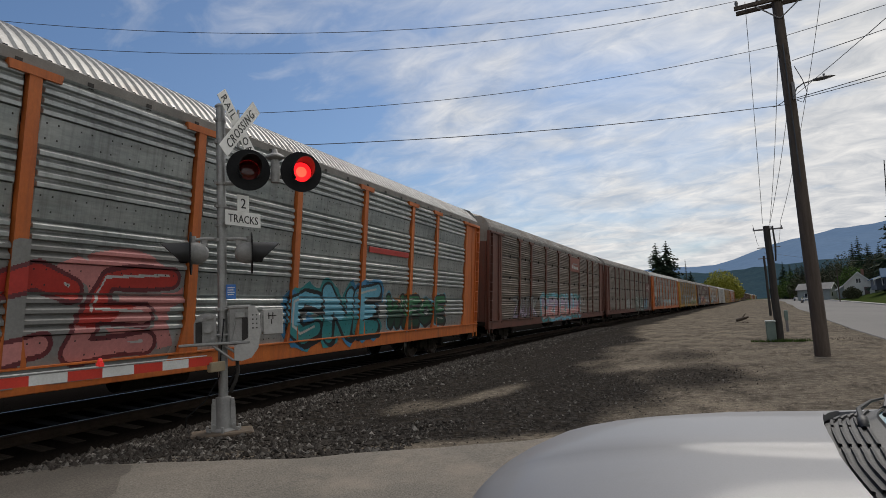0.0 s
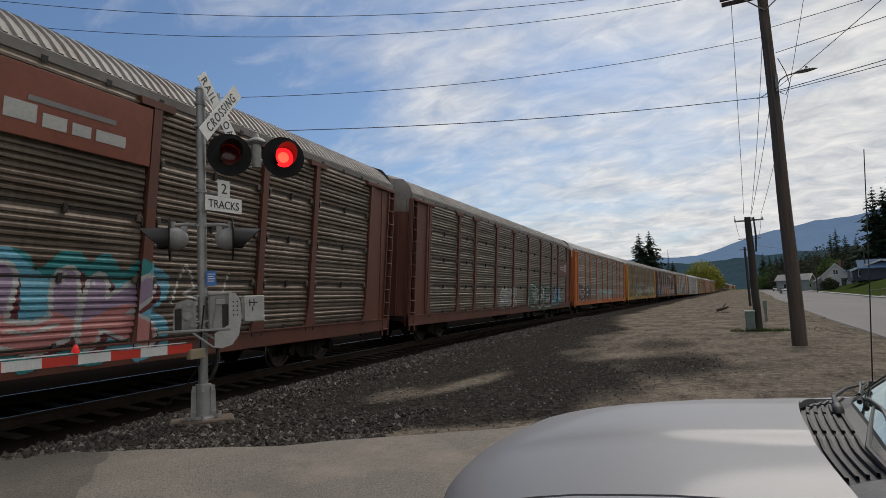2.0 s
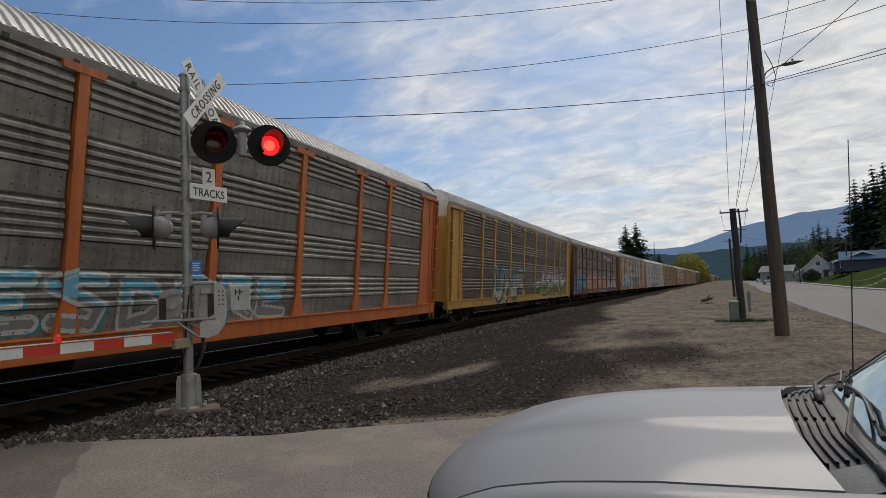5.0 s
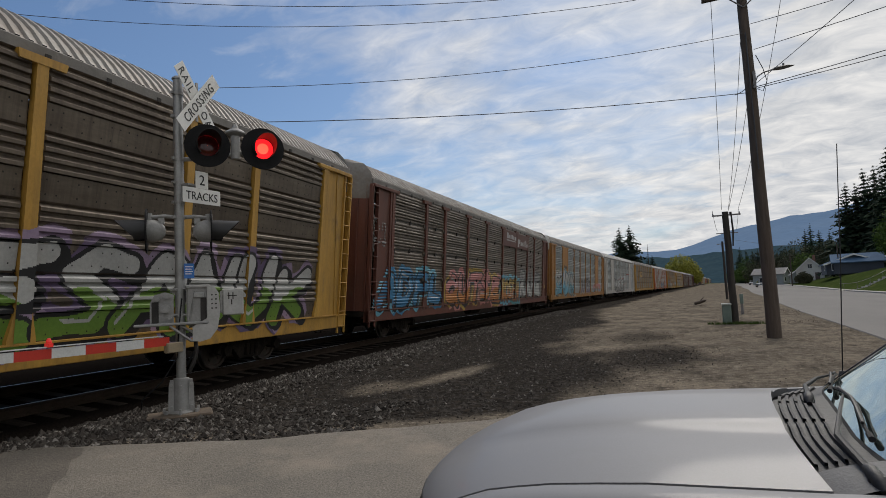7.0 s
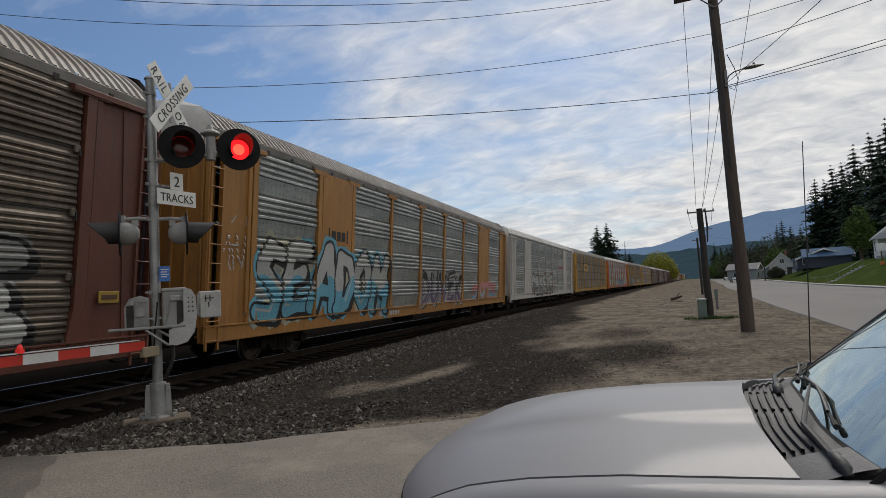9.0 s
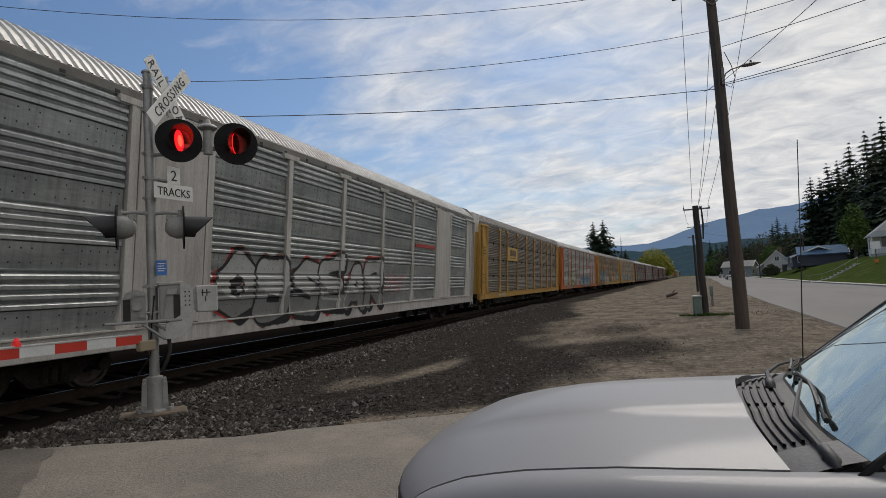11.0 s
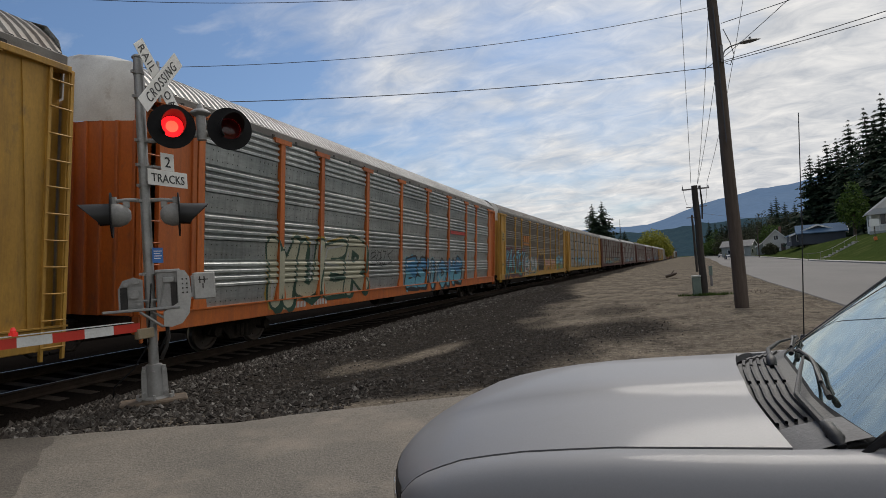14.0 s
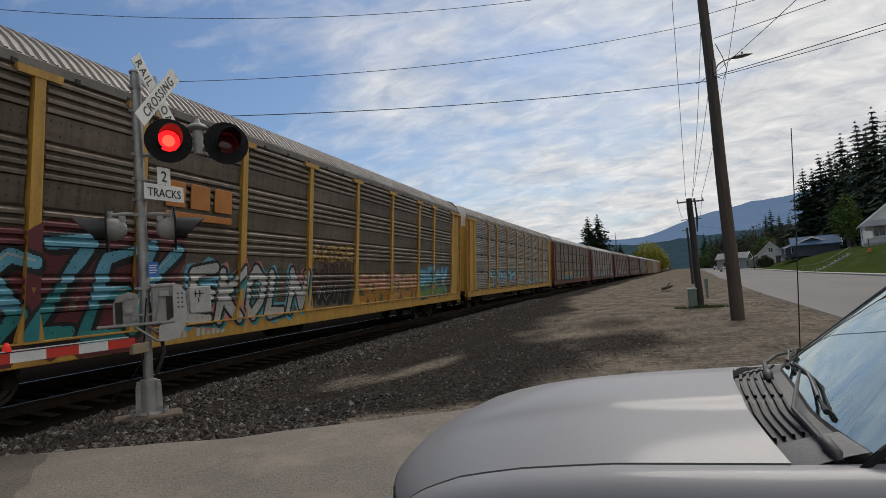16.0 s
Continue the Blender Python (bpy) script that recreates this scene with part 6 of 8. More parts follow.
def build_truck():
    us = [0, 0.01, 0.025, 0.05, 0.09, 0.14, 0.2, 0.28, 0.38, 0.5, 0.62, 0.74, 0.86, 0.95, 1.0]
    vs = [-1, -0.985, -0.94, -0.85, -0.7, -0.55, -0.45, -0.40, -0.35, -0.2, 0, 0.2, 0.35, 0.40, 0.45, 0.55, 0.7, 0.85, 0.94, 0.985, 1]
    b = Build()
    b.grid([[hood_point(u, v) for v in vs] for u in us])
    b.grid([[hood_point(1.0, v) for v in vs], [(hood_point(1.0, v)[0] - 0.01, hood_point(1.0, v)[1], hood_point(1.0, v)[2] - 0.035) for v in vs]])
    b.grid([[hood_point(u, -1) for u in us], [(hood_point(u, -1)[0], hood_point(u, -1)[1] + 0.012, hood_point(u, -1)[2] - 0.03) for u in us]])
    part("hood", b, TRUCK, mats=M_SILVER, smooth=60)
    for sg in (-1, 1):
        # fender: from a narrow gap beside the hood, over a soft shoulder, down the side
        b = Build()
        rows = []
        for u in us + [1.12, 1.3, 1.45]:
            x, y, z = hood_point(min(u, 1.0), sg)
            if u > 1:
                x, z = x + (u - 1) * 1.45, z + (u - 1) * 0.12
            f = min(1, u / 0.12)
            w = 0.03 + 0.14 * f ** 0.7
            y0 = abs(y) + 0.007
            row = [(x, sg * (y0 - 0.004), z - 0.045), (x, sg * y0, z - 0.004)]
            for k in range(1, 8):
                a = k / 7
                row.append((x + 0.02 * (1 - f) * a, sg * (y0 + w * math.sin(a * math.pi / 2)), z - 0.002 - (0.02 + 0.16 * a) * (1 - math.cos(a * math.pi / 2)) - 0.012 * a))
            zb = row[-1][2]
            bottom = 0.42
            arch = math.hypot(x + 0.42, 0.0)
            if arch < 0.50:
                bottom = max(bottom, 0.36 + math.sqrt(max(0, 0.46 ** 2 - (x + 0.42) ** 2)))
            row += [(x, sg * (y0 + w + 0.012), zb - 0.10), (x, sg * (y0 + w + 0.012), (zb - 0.1 + bottom) / 2), (x, sg * (y0 + w), bottom)]
            rows.append(row)
        b.grid(rows)
        part("fender", b, TRUCK, mats=M_SILVER, smooth=50)
    # nose: grille, lamps, bumper
    b = Build()
    b.grid([[(-1.20 + 0.23 * abs(v) ** 2.6 + dx, 0.745 * v, z) for v in vs] for z, dx in ((0.845, 0.0), (0.80, -0.012), (0.52, -0.01), (0.50, 0.02))])
    part("grille_panel", b, TRUCK, mats=M_TRIM, smooth=40)
    for k in range(4):
        z = 0.58 + k * 0.062
        b = Build()
        b.grid([[(-1.222 + 0.23 * abs(v) ** 2.6, 0.745 * v, z + d) for v in np.linspace(-0.62, 0.62, 13)] for d in (0.0, 0.022)])
        part("grille_bar", b, TRUCK, mats=M_CHROME)
    for sg in (-1, 1):
        b = Build()
        b.grid([[(-1.225 + 0.235 * abs(v) ** 2.6, 0.745 * v * sg, z) for v in np.linspace(0.66, 1.03, 9)] for z in (0.60, 0.66, 0.74, 0.80)])
        part("headlight", b, TRUCK, label="clear headlight", mats=M_LAMPGLASS, smooth=40)
        b = Build()
        b.grid([[(-1.10 + 0.03 * k, sg * (0.80 + 0.03 * k), z) for k in range(5)] for z in (0.60, 0.70, 0.78)])
        part("turn_lamp", b, TRUCK, label="amber corner lamp", mats=mat("amber_lens", (0.55, 0.17, 0.02), 0.25, bump=0), smooth=40)
    b = Build()
    b.grid([[(-1.30 + 0.26 * abs(v) ** 2.4 + dx, 0.90 * v, z) for v in np.linspace(-1, 1, 17)] for z, dx in ((0.50, 0.06), (0.48, 0.0), (0.34, 0.0), (0.30, 0.08))])
    part("bumper", b, TRUCK, mats=M_CHROME, smooth=40)
    # cowl tray with slats under the windscreen
    def cowl(v, f):
        x0 = hood_point(1, v)[0] + 0.004
        x1 = 0.40 + 0.22 * max(0, abs(v) - 0.45) ** 1.5 + 0.015
        z0, z1 = hood_point(1, v)[2] - 0.040, 1.135 - 0.03 * v * v
        return (x0 + (x1 - x0) * f, 0.745 * v, z0 + (z1 - z0) * f)
    b = Build()
    b.grid([[cowl(v, f) for f in (0, 0.3, 0.6, 1.0)] for v in np.linspace(-1, 1, 25)])
    part("cowl_tray", b, TRUCK, label="black plastic cowl", mats=M_TRIM, smooth=40)
    for va, vb in ((-0.74, -0.30), (-0.24, 0.10), (0.16, 0.50), (0.56, 0.82)):
        for k in range(5):
            f = 0.10 + 0.145 * k
            b = Build()
            rows = []
            for v in np.linspace(va, vb, 7):
                p = Vector(cowl(v, f))
                q = Vector(cowl(v, f + 0.055))
                rows.append([p, p + Vector((0, 0, 0.016)), q + Vector((0, 0, 0.012)), q])
            b.grid(rows, 0, True)
            part("cowl_slat", b, TRUCK, mats=M_TRIM2)
    b = Build()
    b.grid([[(Vector(cowl(v, f)) + Vector((0, 0, 0.012 + 0.006 * math.sin(f * 3.1)))) for f in (0.02, 0.3, 0.7, 0.98)] for v in np.linspace(-1.0, -0.80, 5)])
    part("cowl_end", b, TRUCK, label="grey plastic cowl end", mats=mat("pale_grey_cowl_plastic", (0.10, 0.10, 0.103), 0.6, alt=(0.08, 0.08, 0.083), scale=6, grain=60, grain_amt=0.15), smooth=40)
    # windscreen and cab
    def screen(v, f):
        x0 = 0.41 + 0.22 * max(0, abs(v) - 0.45) ** 1.5
        x = x0 + 0.66 * f + 0.02 * math.sin(math.pi * f)
        return (x, v * (0.77 - 0.13 * f), 1.13 - 0.03 * v * v + 0.53 * f + 0.02 * math.sin(math.pi * f))
    b = Build()
    V = np.linspace(-0.97, 0.97, 21)
    b.grid([[screen(v, 0.02 + 0.96 * f) for v in V] for f in np.linspace(0, 1, 9)])
    ob = part("windscreen", b, TRUCK, label="raked tinted windscreen", mats=M_GLASS, smooth="all")
    ob.visible_shadow = False
    b = Build()
    b.grid([[tuple(Vector(screen(v, f)) + Vector((0.006, 0, 0.004))) for v in V] for f in (-0.02, 0.02, 0.05)] + [[tuple(Vector(screen(v, 0.07 + 0.10 * abs(v) ** 3)) + Vector((0.006, 0, 0.004))) for v in V]])
    part("windscreen_seal", b, TRUCK, mats=M_RUBBER, smooth="all")
    for sg in (-1, 1):
        part("roof_pillar", Build().tube([screen(sg * 1.0, f) for f in (-0.04, 0.25, 0.5, 0.75, 1.0)], [0.009, 0.012, 0.018, 0.022, 0.026], 10), TRUCK, mats=M_TRIM, smooth="all")
    b = Build()
    b.grid([[(1.05 + 1.0 * f, v * 0.66, 1.665 + 0.05 * math.sin(math.pi * (0.2 + 0.75 * f)) + 0.03 * (1 - v * v)) for v in np.linspace(-1, 1, 11)] for f in np.linspace(0, 1, 9)])
    part("cab_roof", b, TRUCK, mats=M_SILVER, smooth="all")
    for sg in (-1, 1):
        b = Build()
        b.grid([[(x, sg * y, z) for y, z in ((0.93, 0.42), (0.955, 0.7), (0.945, 0.98), (0.90, 1.07))] for x in (0.78, 1.3, 2.05)])
        part("door", b, TRUCK, mats=M_SILVER, smooth="all")
        b = Build()
        b.grid([[(0.80, sg * 0.89, 1.08), (1.3, sg * 0.89, 1.08), (2.02, sg * 0.89, 1.08)], [(1.12, sg * 0.70, 1.62), (1.45, sg * 0.69, 1.66), (1.98, sg * 0.69, 1.66)]])
        ob = part("side_window", b, TRUCK, mats=M_GLASS)
        part("door_mirror", Build().box((0.86, sg * 1.03 - 0.09, 1.06), (0.96, sg * 1.03 + 0.09, 1.24), 0, 0.03).box((0.88, min(sg * 0.90, sg * 0.98), 1.08), (0.93, max(sg * 0.90, sg * 0.98), 1.12)), TRUCK, mats=M_TRIM)
        part("door_handle", Build().box((1.78, sg * 0.96 - 0.02, 0.93), (1.94, sg * 0.96 + 0.02, 0.97), 0, 0.008), TRUCK, mats=M_TRIM)
    b = Build()
    b.grid([[(2.05, y, z) for y in np.linspace(-0.9, 0.9, 5)] for z in (0.5, 1.07)]).grid([[(2.05, y, z) for y in np.linspace(-0.68, 0.68, 5)] for z in (1.07, 1.69)])
    part("cab_back", b, TRUCK, mats=M_SILVER)
    b = Build()
    b.box((0.62, -0.72, 0.70), (0.98, 0.72, 1.02), 0, 0.05).box((0.3, -0.85, 0.35), (2.04, 0.85, 0.5))
    part("dashboard", b, TRUCK, label="dark dashboard", mats=M_INSIDE)
    for sy in (-0.36, 0.36):
        part("seat", Build().box((1.25, sy - 0.26, 0.6), (1.75, sy + 0.26, 0.8), 0, 0.06).box((1.7, sy - 0.26, 0.75), (1.9, sy + 0.26, 1.35), 0, 0.06), TRUCK, mats=M_INSIDE)
    b = Build()
    n = 24
    b.tube([(1.02 + 0.07 * math.sin(2 * math.pi * k / n), -0.36 + 0.19 * math.cos(2 * math.pi * k / n), 1.04 + 0.17 * math.sin(2 * math.pi * k / n)) for k in range(n + 1)], 0.016, 6)
    part("steering_wheel", b, TRUCK, mats=M_INSIDE)
    # cargo bed
    b = Build()
    for sg in (-1, 1):
        b.box((2.10, min(sg * 0.80, sg * 0.94), 0.45), (4.05, max(sg * 0.80, sg * 0.94), 1.05), 0, 0.03)
    b.box((2.10, -0.8, 0.55), (4.05, 0.8, 0.62)).box((4.0, -0.8, 0.55), (4.06, 0.8, 1.05), 0, 0.01)
    part("cargo_bed", b, TRUCK, mats=M_SILVER)
    part("chassis", Build().box((-1.0, -0.5, 0.28), (4.0, 0.5, 0.5), 0, 0.03), TRUCK, mats=M_DARK)
    for x in (-0.42, 3.05):
        for sg in (-1, 1):
            b = Build()
            prof = [(0.10, 0.0), (0.11, 0.20), (0.11, 0.30), (0.10, 0.345), (0.06, 0.36), (-0.06, 0.36), (-0.10, 0.345), (-0.11, 0.30), (-0.11, 0.2)]
            b.grid([[(r * math.cos(2 * math.pi * k / 28), sg * yy, r * math.sin(2 * math.pi * k / 28)) for k in range(28)] for yy, r in prof], 0, True)
            for i in range(28 * 2):
                b.mi[i] = 1
            part("wheel", b, TRUCK, pose(x, sg * 0.80, 0.345), mats=[M_RUBBER, M_ALU], smooth=40)
    # wipers
    for va, pf, vm, vt, b0, b1 in ((-0.93, 0.62, -0.62, -0.02, -0.62, 0.30), (0.18, 0.66, 0.42, 0.72, 0.30, 0.92)):
        pv = Vector(cowl(va, pf)) + Vector((0, 0, 0.020))
        kn = Vector(cowl(vm, pf)) + Vector((0, 0, 0.050))
        tip = Vector(screen(vt, 0.07)) + Vector((-0.016, 0, 0.024))
        b = Build()
        b.tube([pv + (kn - pv) * f + Vector((0, 0, dz)) for f, dz in ((-0.22, -0.01), (-0.12, 0.0), (0.10, 0.006), (0.22, 0.0))], [0.012, 0.020, 0.019, 0.013], 12)
        b.tube([pv - Vector((0, 0, 0.05)), pv], 0.020, 12)
        arm = part("wiper_arm", b, TRUCK, label="black wiper arm", mats=M_TRIM, smooth=40)
        part("arm_bar", Build().tube([pv + (kn - pv) * 0.15, kn, kn.lerp(tip, 0.45) + Vector((0, 0, 0.012)), tip], [0.012, 0.010, 0.007, 0.005], 8), arm, mats=M_TRIM, smooth=40)
        b = Build()
        pts = [Vector(screen(b0 + (b1 - b0) * k / 8, 0.045 + 0.035 * math.sin(math.pi * k / 8) + 0.02 * k / 8)) + Vector((-0.010, 0, 0.014)) for k in range(9)]
        b.tube(pts, 0.0065, 6)
        b.tube([pts[0] + (pts[0] - pts[1]) * 0.15, pts[0] + (pts[1] - pts[0]) * 0.3], 0.010, 8)
        part("wiper_blade", b, arm, mats=M_RUBBER, smooth=40)
        mid_ = pts[4] + Vector((-0.012, 0, 0.018))
        part("blade_yoke", Build().tube([pts[1] + Vector((-0.004, 0, 0.01)), pts[2].lerp(mid_, 0.5), mid_, pts[6].lerp(mid_, 0.5), pts[7] + Vector((-0.004, 0, 0.01))], 0.006, 6), arm, mats=M_TRIM, smooth=40)
    b = Build()
    b.tube([(0.565, 0.86, 1.10), (0.565, 0.86, 1.15)], [0.025, 0.014], 10)
    b.tube([(0.565, 0.86, 1.14), (0.597, 0.86, 1.70), (0.625, 0.86, 2.30)], [0.0032, 0.0028, 0.0024], 6)
    part("antenna", b, TRUCK, label="thin black whip antenna", mats=M_TRIM, smooth="all")


build_truck()


# ---- trees ----
def leaf_material(name, a, b_, rough=0.85):
    m = bpy.data.materials.new(name)
    m.use_nodes = True
    nt, L = m.node_tree, m.node_tree.links.new
    p = nt.nodes["Principled BSDF"]
    p.inputs["Roughness"].default_value, p.inputs["Specular IOR Level"].default_value = rough, 0.2
    geo, info = _node(nt, "ShaderNodeNewGeometry"), _node(nt, "ShaderNodeObjectInfo")
    x = _node(nt, "ShaderNodeMix", data_type="RGBA")
    L(geo.outputs["Random Per Island"], x.inputs[0])
    x.inputs[6].default_value, x.inputs[7].default_value = (*a, 1), (*b_, 1)
    h = _node(nt, "ShaderNodeHueSaturation")
    L(x.outputs[2], h.inputs["Color"])
    r = _node(nt, "ShaderNodeMapRange"); L(info.outputs["Random"], r.inputs[0]); r.inputs[3].default_value = 0.75; r.inputs[4].default_value = 1.2
    L(r.outputs[0], h.inputs["Value"])
    L(h.outputs[0], p.inputs["Base Color"])
    return m


M_NEEDLE = leaf_material("dark_conifer_needles", (0.010, 0.022, 0.012), (0.030, 0.048, 0.022))
M_WILLOW = leaf_material("yellow_green_spring_leaves", (0.20, 0.205, 0.030), (0.36, 0.34, 0.060))
M_LEAF = leaf_material("fresh_green_leaves", (0.035, 0.07, 0.012), (0.085, 0.13, 0.028))
M_LEAFDULL = leaf_material("dull_spring_twigs", (0.045, 0.05, 0.028), (0.085, 0.085, 0.05))
M_BARK = mat("rough_bark", (0.06, 0.045, 0.034), 0.95, alt=(0.10, 0.078, 0.06), scale=3, grain=20, bump=0.5, stretch=(3, 3, 0.5))


def conifer_crown(h, r, seed, n_whorl=26, low=0.08):
    """Drooping sprays of needles, whorl by whorl, with an uneven outline."""
    rng = np.random.default_rng(seed)
    b = Build()
    for w in range(n_whorl):
        f = w / (n_whorl - 1)
        z = h * (low + (1 - low) * f ** 0.92)
        reach = 1.25 * r * (1 - f) ** 0.78 * rng.uniform(0.75, 1.12) + 0.07 * r
        for k in range(int(8 + 9 * (1 - f))):
            a = rng.random() * 6.283
            if rng.random() < 0.10:
                continue
            ln = reach * rng.uniform(0.6, 1.12)
            dr = ln * rng.uniform(0.10, 0.42)
            ca, sa = math.cos(a), math.sin(a)
            for s in range(5):
                t0 = s / 5 + rng.uniform(-0.06, 0.06)
                c = Vector((ca * ln * (t0 + 0.1), sa * ln * (t0 + 0.1), z - dr * (t0 + 0.1) ** 1.3 + rng.normal(0, 0.02 * r)))
                wd = (ln * rng.uniform(0.16, 0.32) + 0.03 * r) * (1.2 - t0)
                l2 = ln * rng.uniform(0.12, 0.24)
                side = Vector((-sa, ca, rng.uniform(-0.5, 0.5))).normalized() * wd
                fwd = Vector((ca, sa, -0.45)).normalized() * l2
                dn = Vector((0, 0, -wd * rng.uniform(0.4, 1.0)))
                b.add([c - fwd * 0.5, c + side + dn, c + fwd, c - side + dn * 0.7], [(0, 1, 2), (0, 2, 3)])
    return b


def conifer(x, y, h, r, seed, label, low=0.08, whorl=26):
    z = ground_z(x, y) - 0.3
    g = thing("conifer_tree", label, "tree", "conifers", pose(x, y, z))
    part("trunk", Build().tube([(0, 0, 0), (0.005 * h, 0, h * 0.4), (0, 0, h * 0.96)], [0.018 * h, 0.011 * h, 0.002 * h], 8), g, mats=M_BARK)
    part("crown", conifer_crown(h, r, seed, whorl, low).mesh("crown", M_NEEDLE), g)
    return g


def leafy_crown(blobs, n, size, seed):
    """Leaf clumps spread through overlapping lobes, thinner at their rims."""
    rng = np.random.default_rng(seed)
    b = Build()
    for i in range(n):
        cx, cy, cz, rx, rz = blobs[rng.integers(len(blobs))]
        d = rng.normal(size=3)
        d /= np.linalg.norm(d)
        q = rng.random() ** 0.28 * rng.uniform(0.86, 1.08)
        c = Vector((cx + d[0] * rx * q, cy + d[1] * rx * q, cz + d[2] * rz * q))
        u = Vector(rng.normal(size=3)).normalized() * size * rng.uniform(0.5, 1.3)
        v = Vector(rng.normal(size=3)).normalized() * size * rng.uniform(0.4, 1.0)
        b.add([c - u, c + v, c + u * 0.8, c - v * 0.9], [(0, 1, 2), (0, 2, 3)])
    return b


def leafy_tree(x, y, h, blobs, n, size, seed, material, label):
    z = ground_z(x, y) - 0.2
    g = thing("broadleaf_tree", label, "tree", "broadleaf trees", pose(x, y, z))
    b = Build()
    b.tube([(0, 0, 0), (0.1, 0, h * 0.3), (0, 0.1, h * 0.6)], [0.03 * h, 0.024 * h, 0.012 * h], 8)
    for cx, cy, cz, rx, rz in blobs:
        b.tube([(0.05, 0, h * 0.28), (cx * 0.5, cy * 0.5, (cz + h * 0.28) / 2), (cx, cy, cz)], [0.014 * h, 0.009 * h, 0.003 * h], 6)
    part("trunk", b, g, mats=M_BARK)
    part("crown", leafy_crown(blobs, n, size, seed).mesh("crown", material), g)
    return g


def at_az(az, d):
    return d * math.sin(radians(az)), d * math.cos(radians(az))


# two tall conifers, a spire-like snag and a willow beyond the train
for az, d, h, r, sd in ((-7.2, 160, 17.2, 4.9, 1), (-6.3, 158, 17.4, 4.8, 2), (-6.8, 170, 13.5, 5.2, 3), (-6.0, 170, 11.5, 4.4, 4)):
    conifer(*at_az(az, d), h, r, sd, "tall dark conifer standing beyond the railway")
conifer(*at_az(-4.75, 215), 16.5, 1.1, 5, "slender spire-shaped conifer beyond the railway", 0.05)
conifer(*at_az(-4.4, 220), 12.0, 3.2, 6, "dark conifer beyond the railway")
conifer(*at_az(-4.9, 225), 10.5, 3.2, 7, "dark conifer beyond the railway")
wx, wy = at_az(-1.95, 285)
leafy_tree(wx, wy, 14.5, [(0, 0, 9.5, 5.8, 5.2), (-3.4, 0, 7.0, 4.8, 4.2), (3.6, 0, 7.0, 4.6, 4.6), (0, 0, 5.2, 6.6, 3.8), (5.8, 0, 4.2, 3.4, 3.2), (-5.4, 0, 5.0, 3.2, 3.0)], 9000, 0.42, 3, M_WILLOW, "large round yellow-green willow beside the railway")
# conifers on the bank above the houses
CON = [(10.95, 165, 22.0, 4.8), (11.6, 168, 22.0, 5.0), (12.2, 166, 25.0, 5.2), (12.9, 164, 25.0, 5.2), (13.8, 160, 28.0, 5.4), (14.9, 150, 28.0, 5.2), (16.0, 140, 28.0, 5.2), (17.2, 126, 25.5, 4.4), (18.6, 122, 26.0, 4.5), (20.2, 120, 26.0, 4.5),
       (15.5, 150, 27, 4.6), (13.3, 155, 22, 4.0), (17.0, 150, 28, 4.6), (9.6, 190, 12.5, 3.0), (8.9, 196, 13.5, 3.0), (4.9, 260, 15, 3.2), (4.3, 265, 14.0, 3.0), (7.9, 240, 17.0, 3.4), (8.3, 235, 18.5, 3.4), (2.9, 300, 17.0, 3.6), (3.4, 295, 15.5, 3.4), (3.9, 290, 15.0, 3.4)]
for i, (az, d, h, r) in enumerate(CON):
    conifer(*at_az(az, d), h, r, 20 + i, "tall dark conifer on the bank behind the houses", 0.04 if h < 20 else 0.10)
for i, (az, d, h, w, m) in enumerate(((7.6, 210, 8.5, 4.2, M_LEAF), (8.4, 205, 7.5, 3.8, M_LEAF), (6.7, 215, 7.0, 4.0, M_LEAFDULL), (5.7, 230, 8.0, 4.6, M_LEAFDULL), (4.9, 240, 7.5, 4.8, M_LEAF), (4.0, 250, 8.0, 5.0, M_LEAFDULL), (3.2, 262, 7.5, 5.0, M_LEAF),
                                       (13.6, 118, 9.5, 2.6, M_LEAF), (6.2, 236, 13.0, 5.0, M_LEAFDULL), (5.2, 246, 12.5, 5.0, M_LEAFDULL), (4.3, 262, 13.5, 5.2, M_LEAFDULL), (3.4, 275, 12.0, 5.0, M_LEAF), (7.2, 226, 14.0, 4.6, M_LEAFDULL), (9.3, 190, 10.5, 3.6, M_LEAFDULL), (7.55, 160, 3.2, 2.0, M_LEAFDULL), (2.4, 280, 7.0, 4.0, M_LEAF))):
    x, y = at_az(az, d)
    leafy_tree(x, y, h, [(0, 0, h * 0.68, w * 0.6, h * 0.3), (w * 0.45, 0, h * 0.5, w * 0.5, h * 0.28), (-w * 0.45, 0.3, h * 0.48, w * 0.5, h * 0.28), (0.2, 0, h * 0.36, w * 0.62, h * 0.25)], 1600, 0.30, 50 + i, m, "leafy spring tree behind the houses")


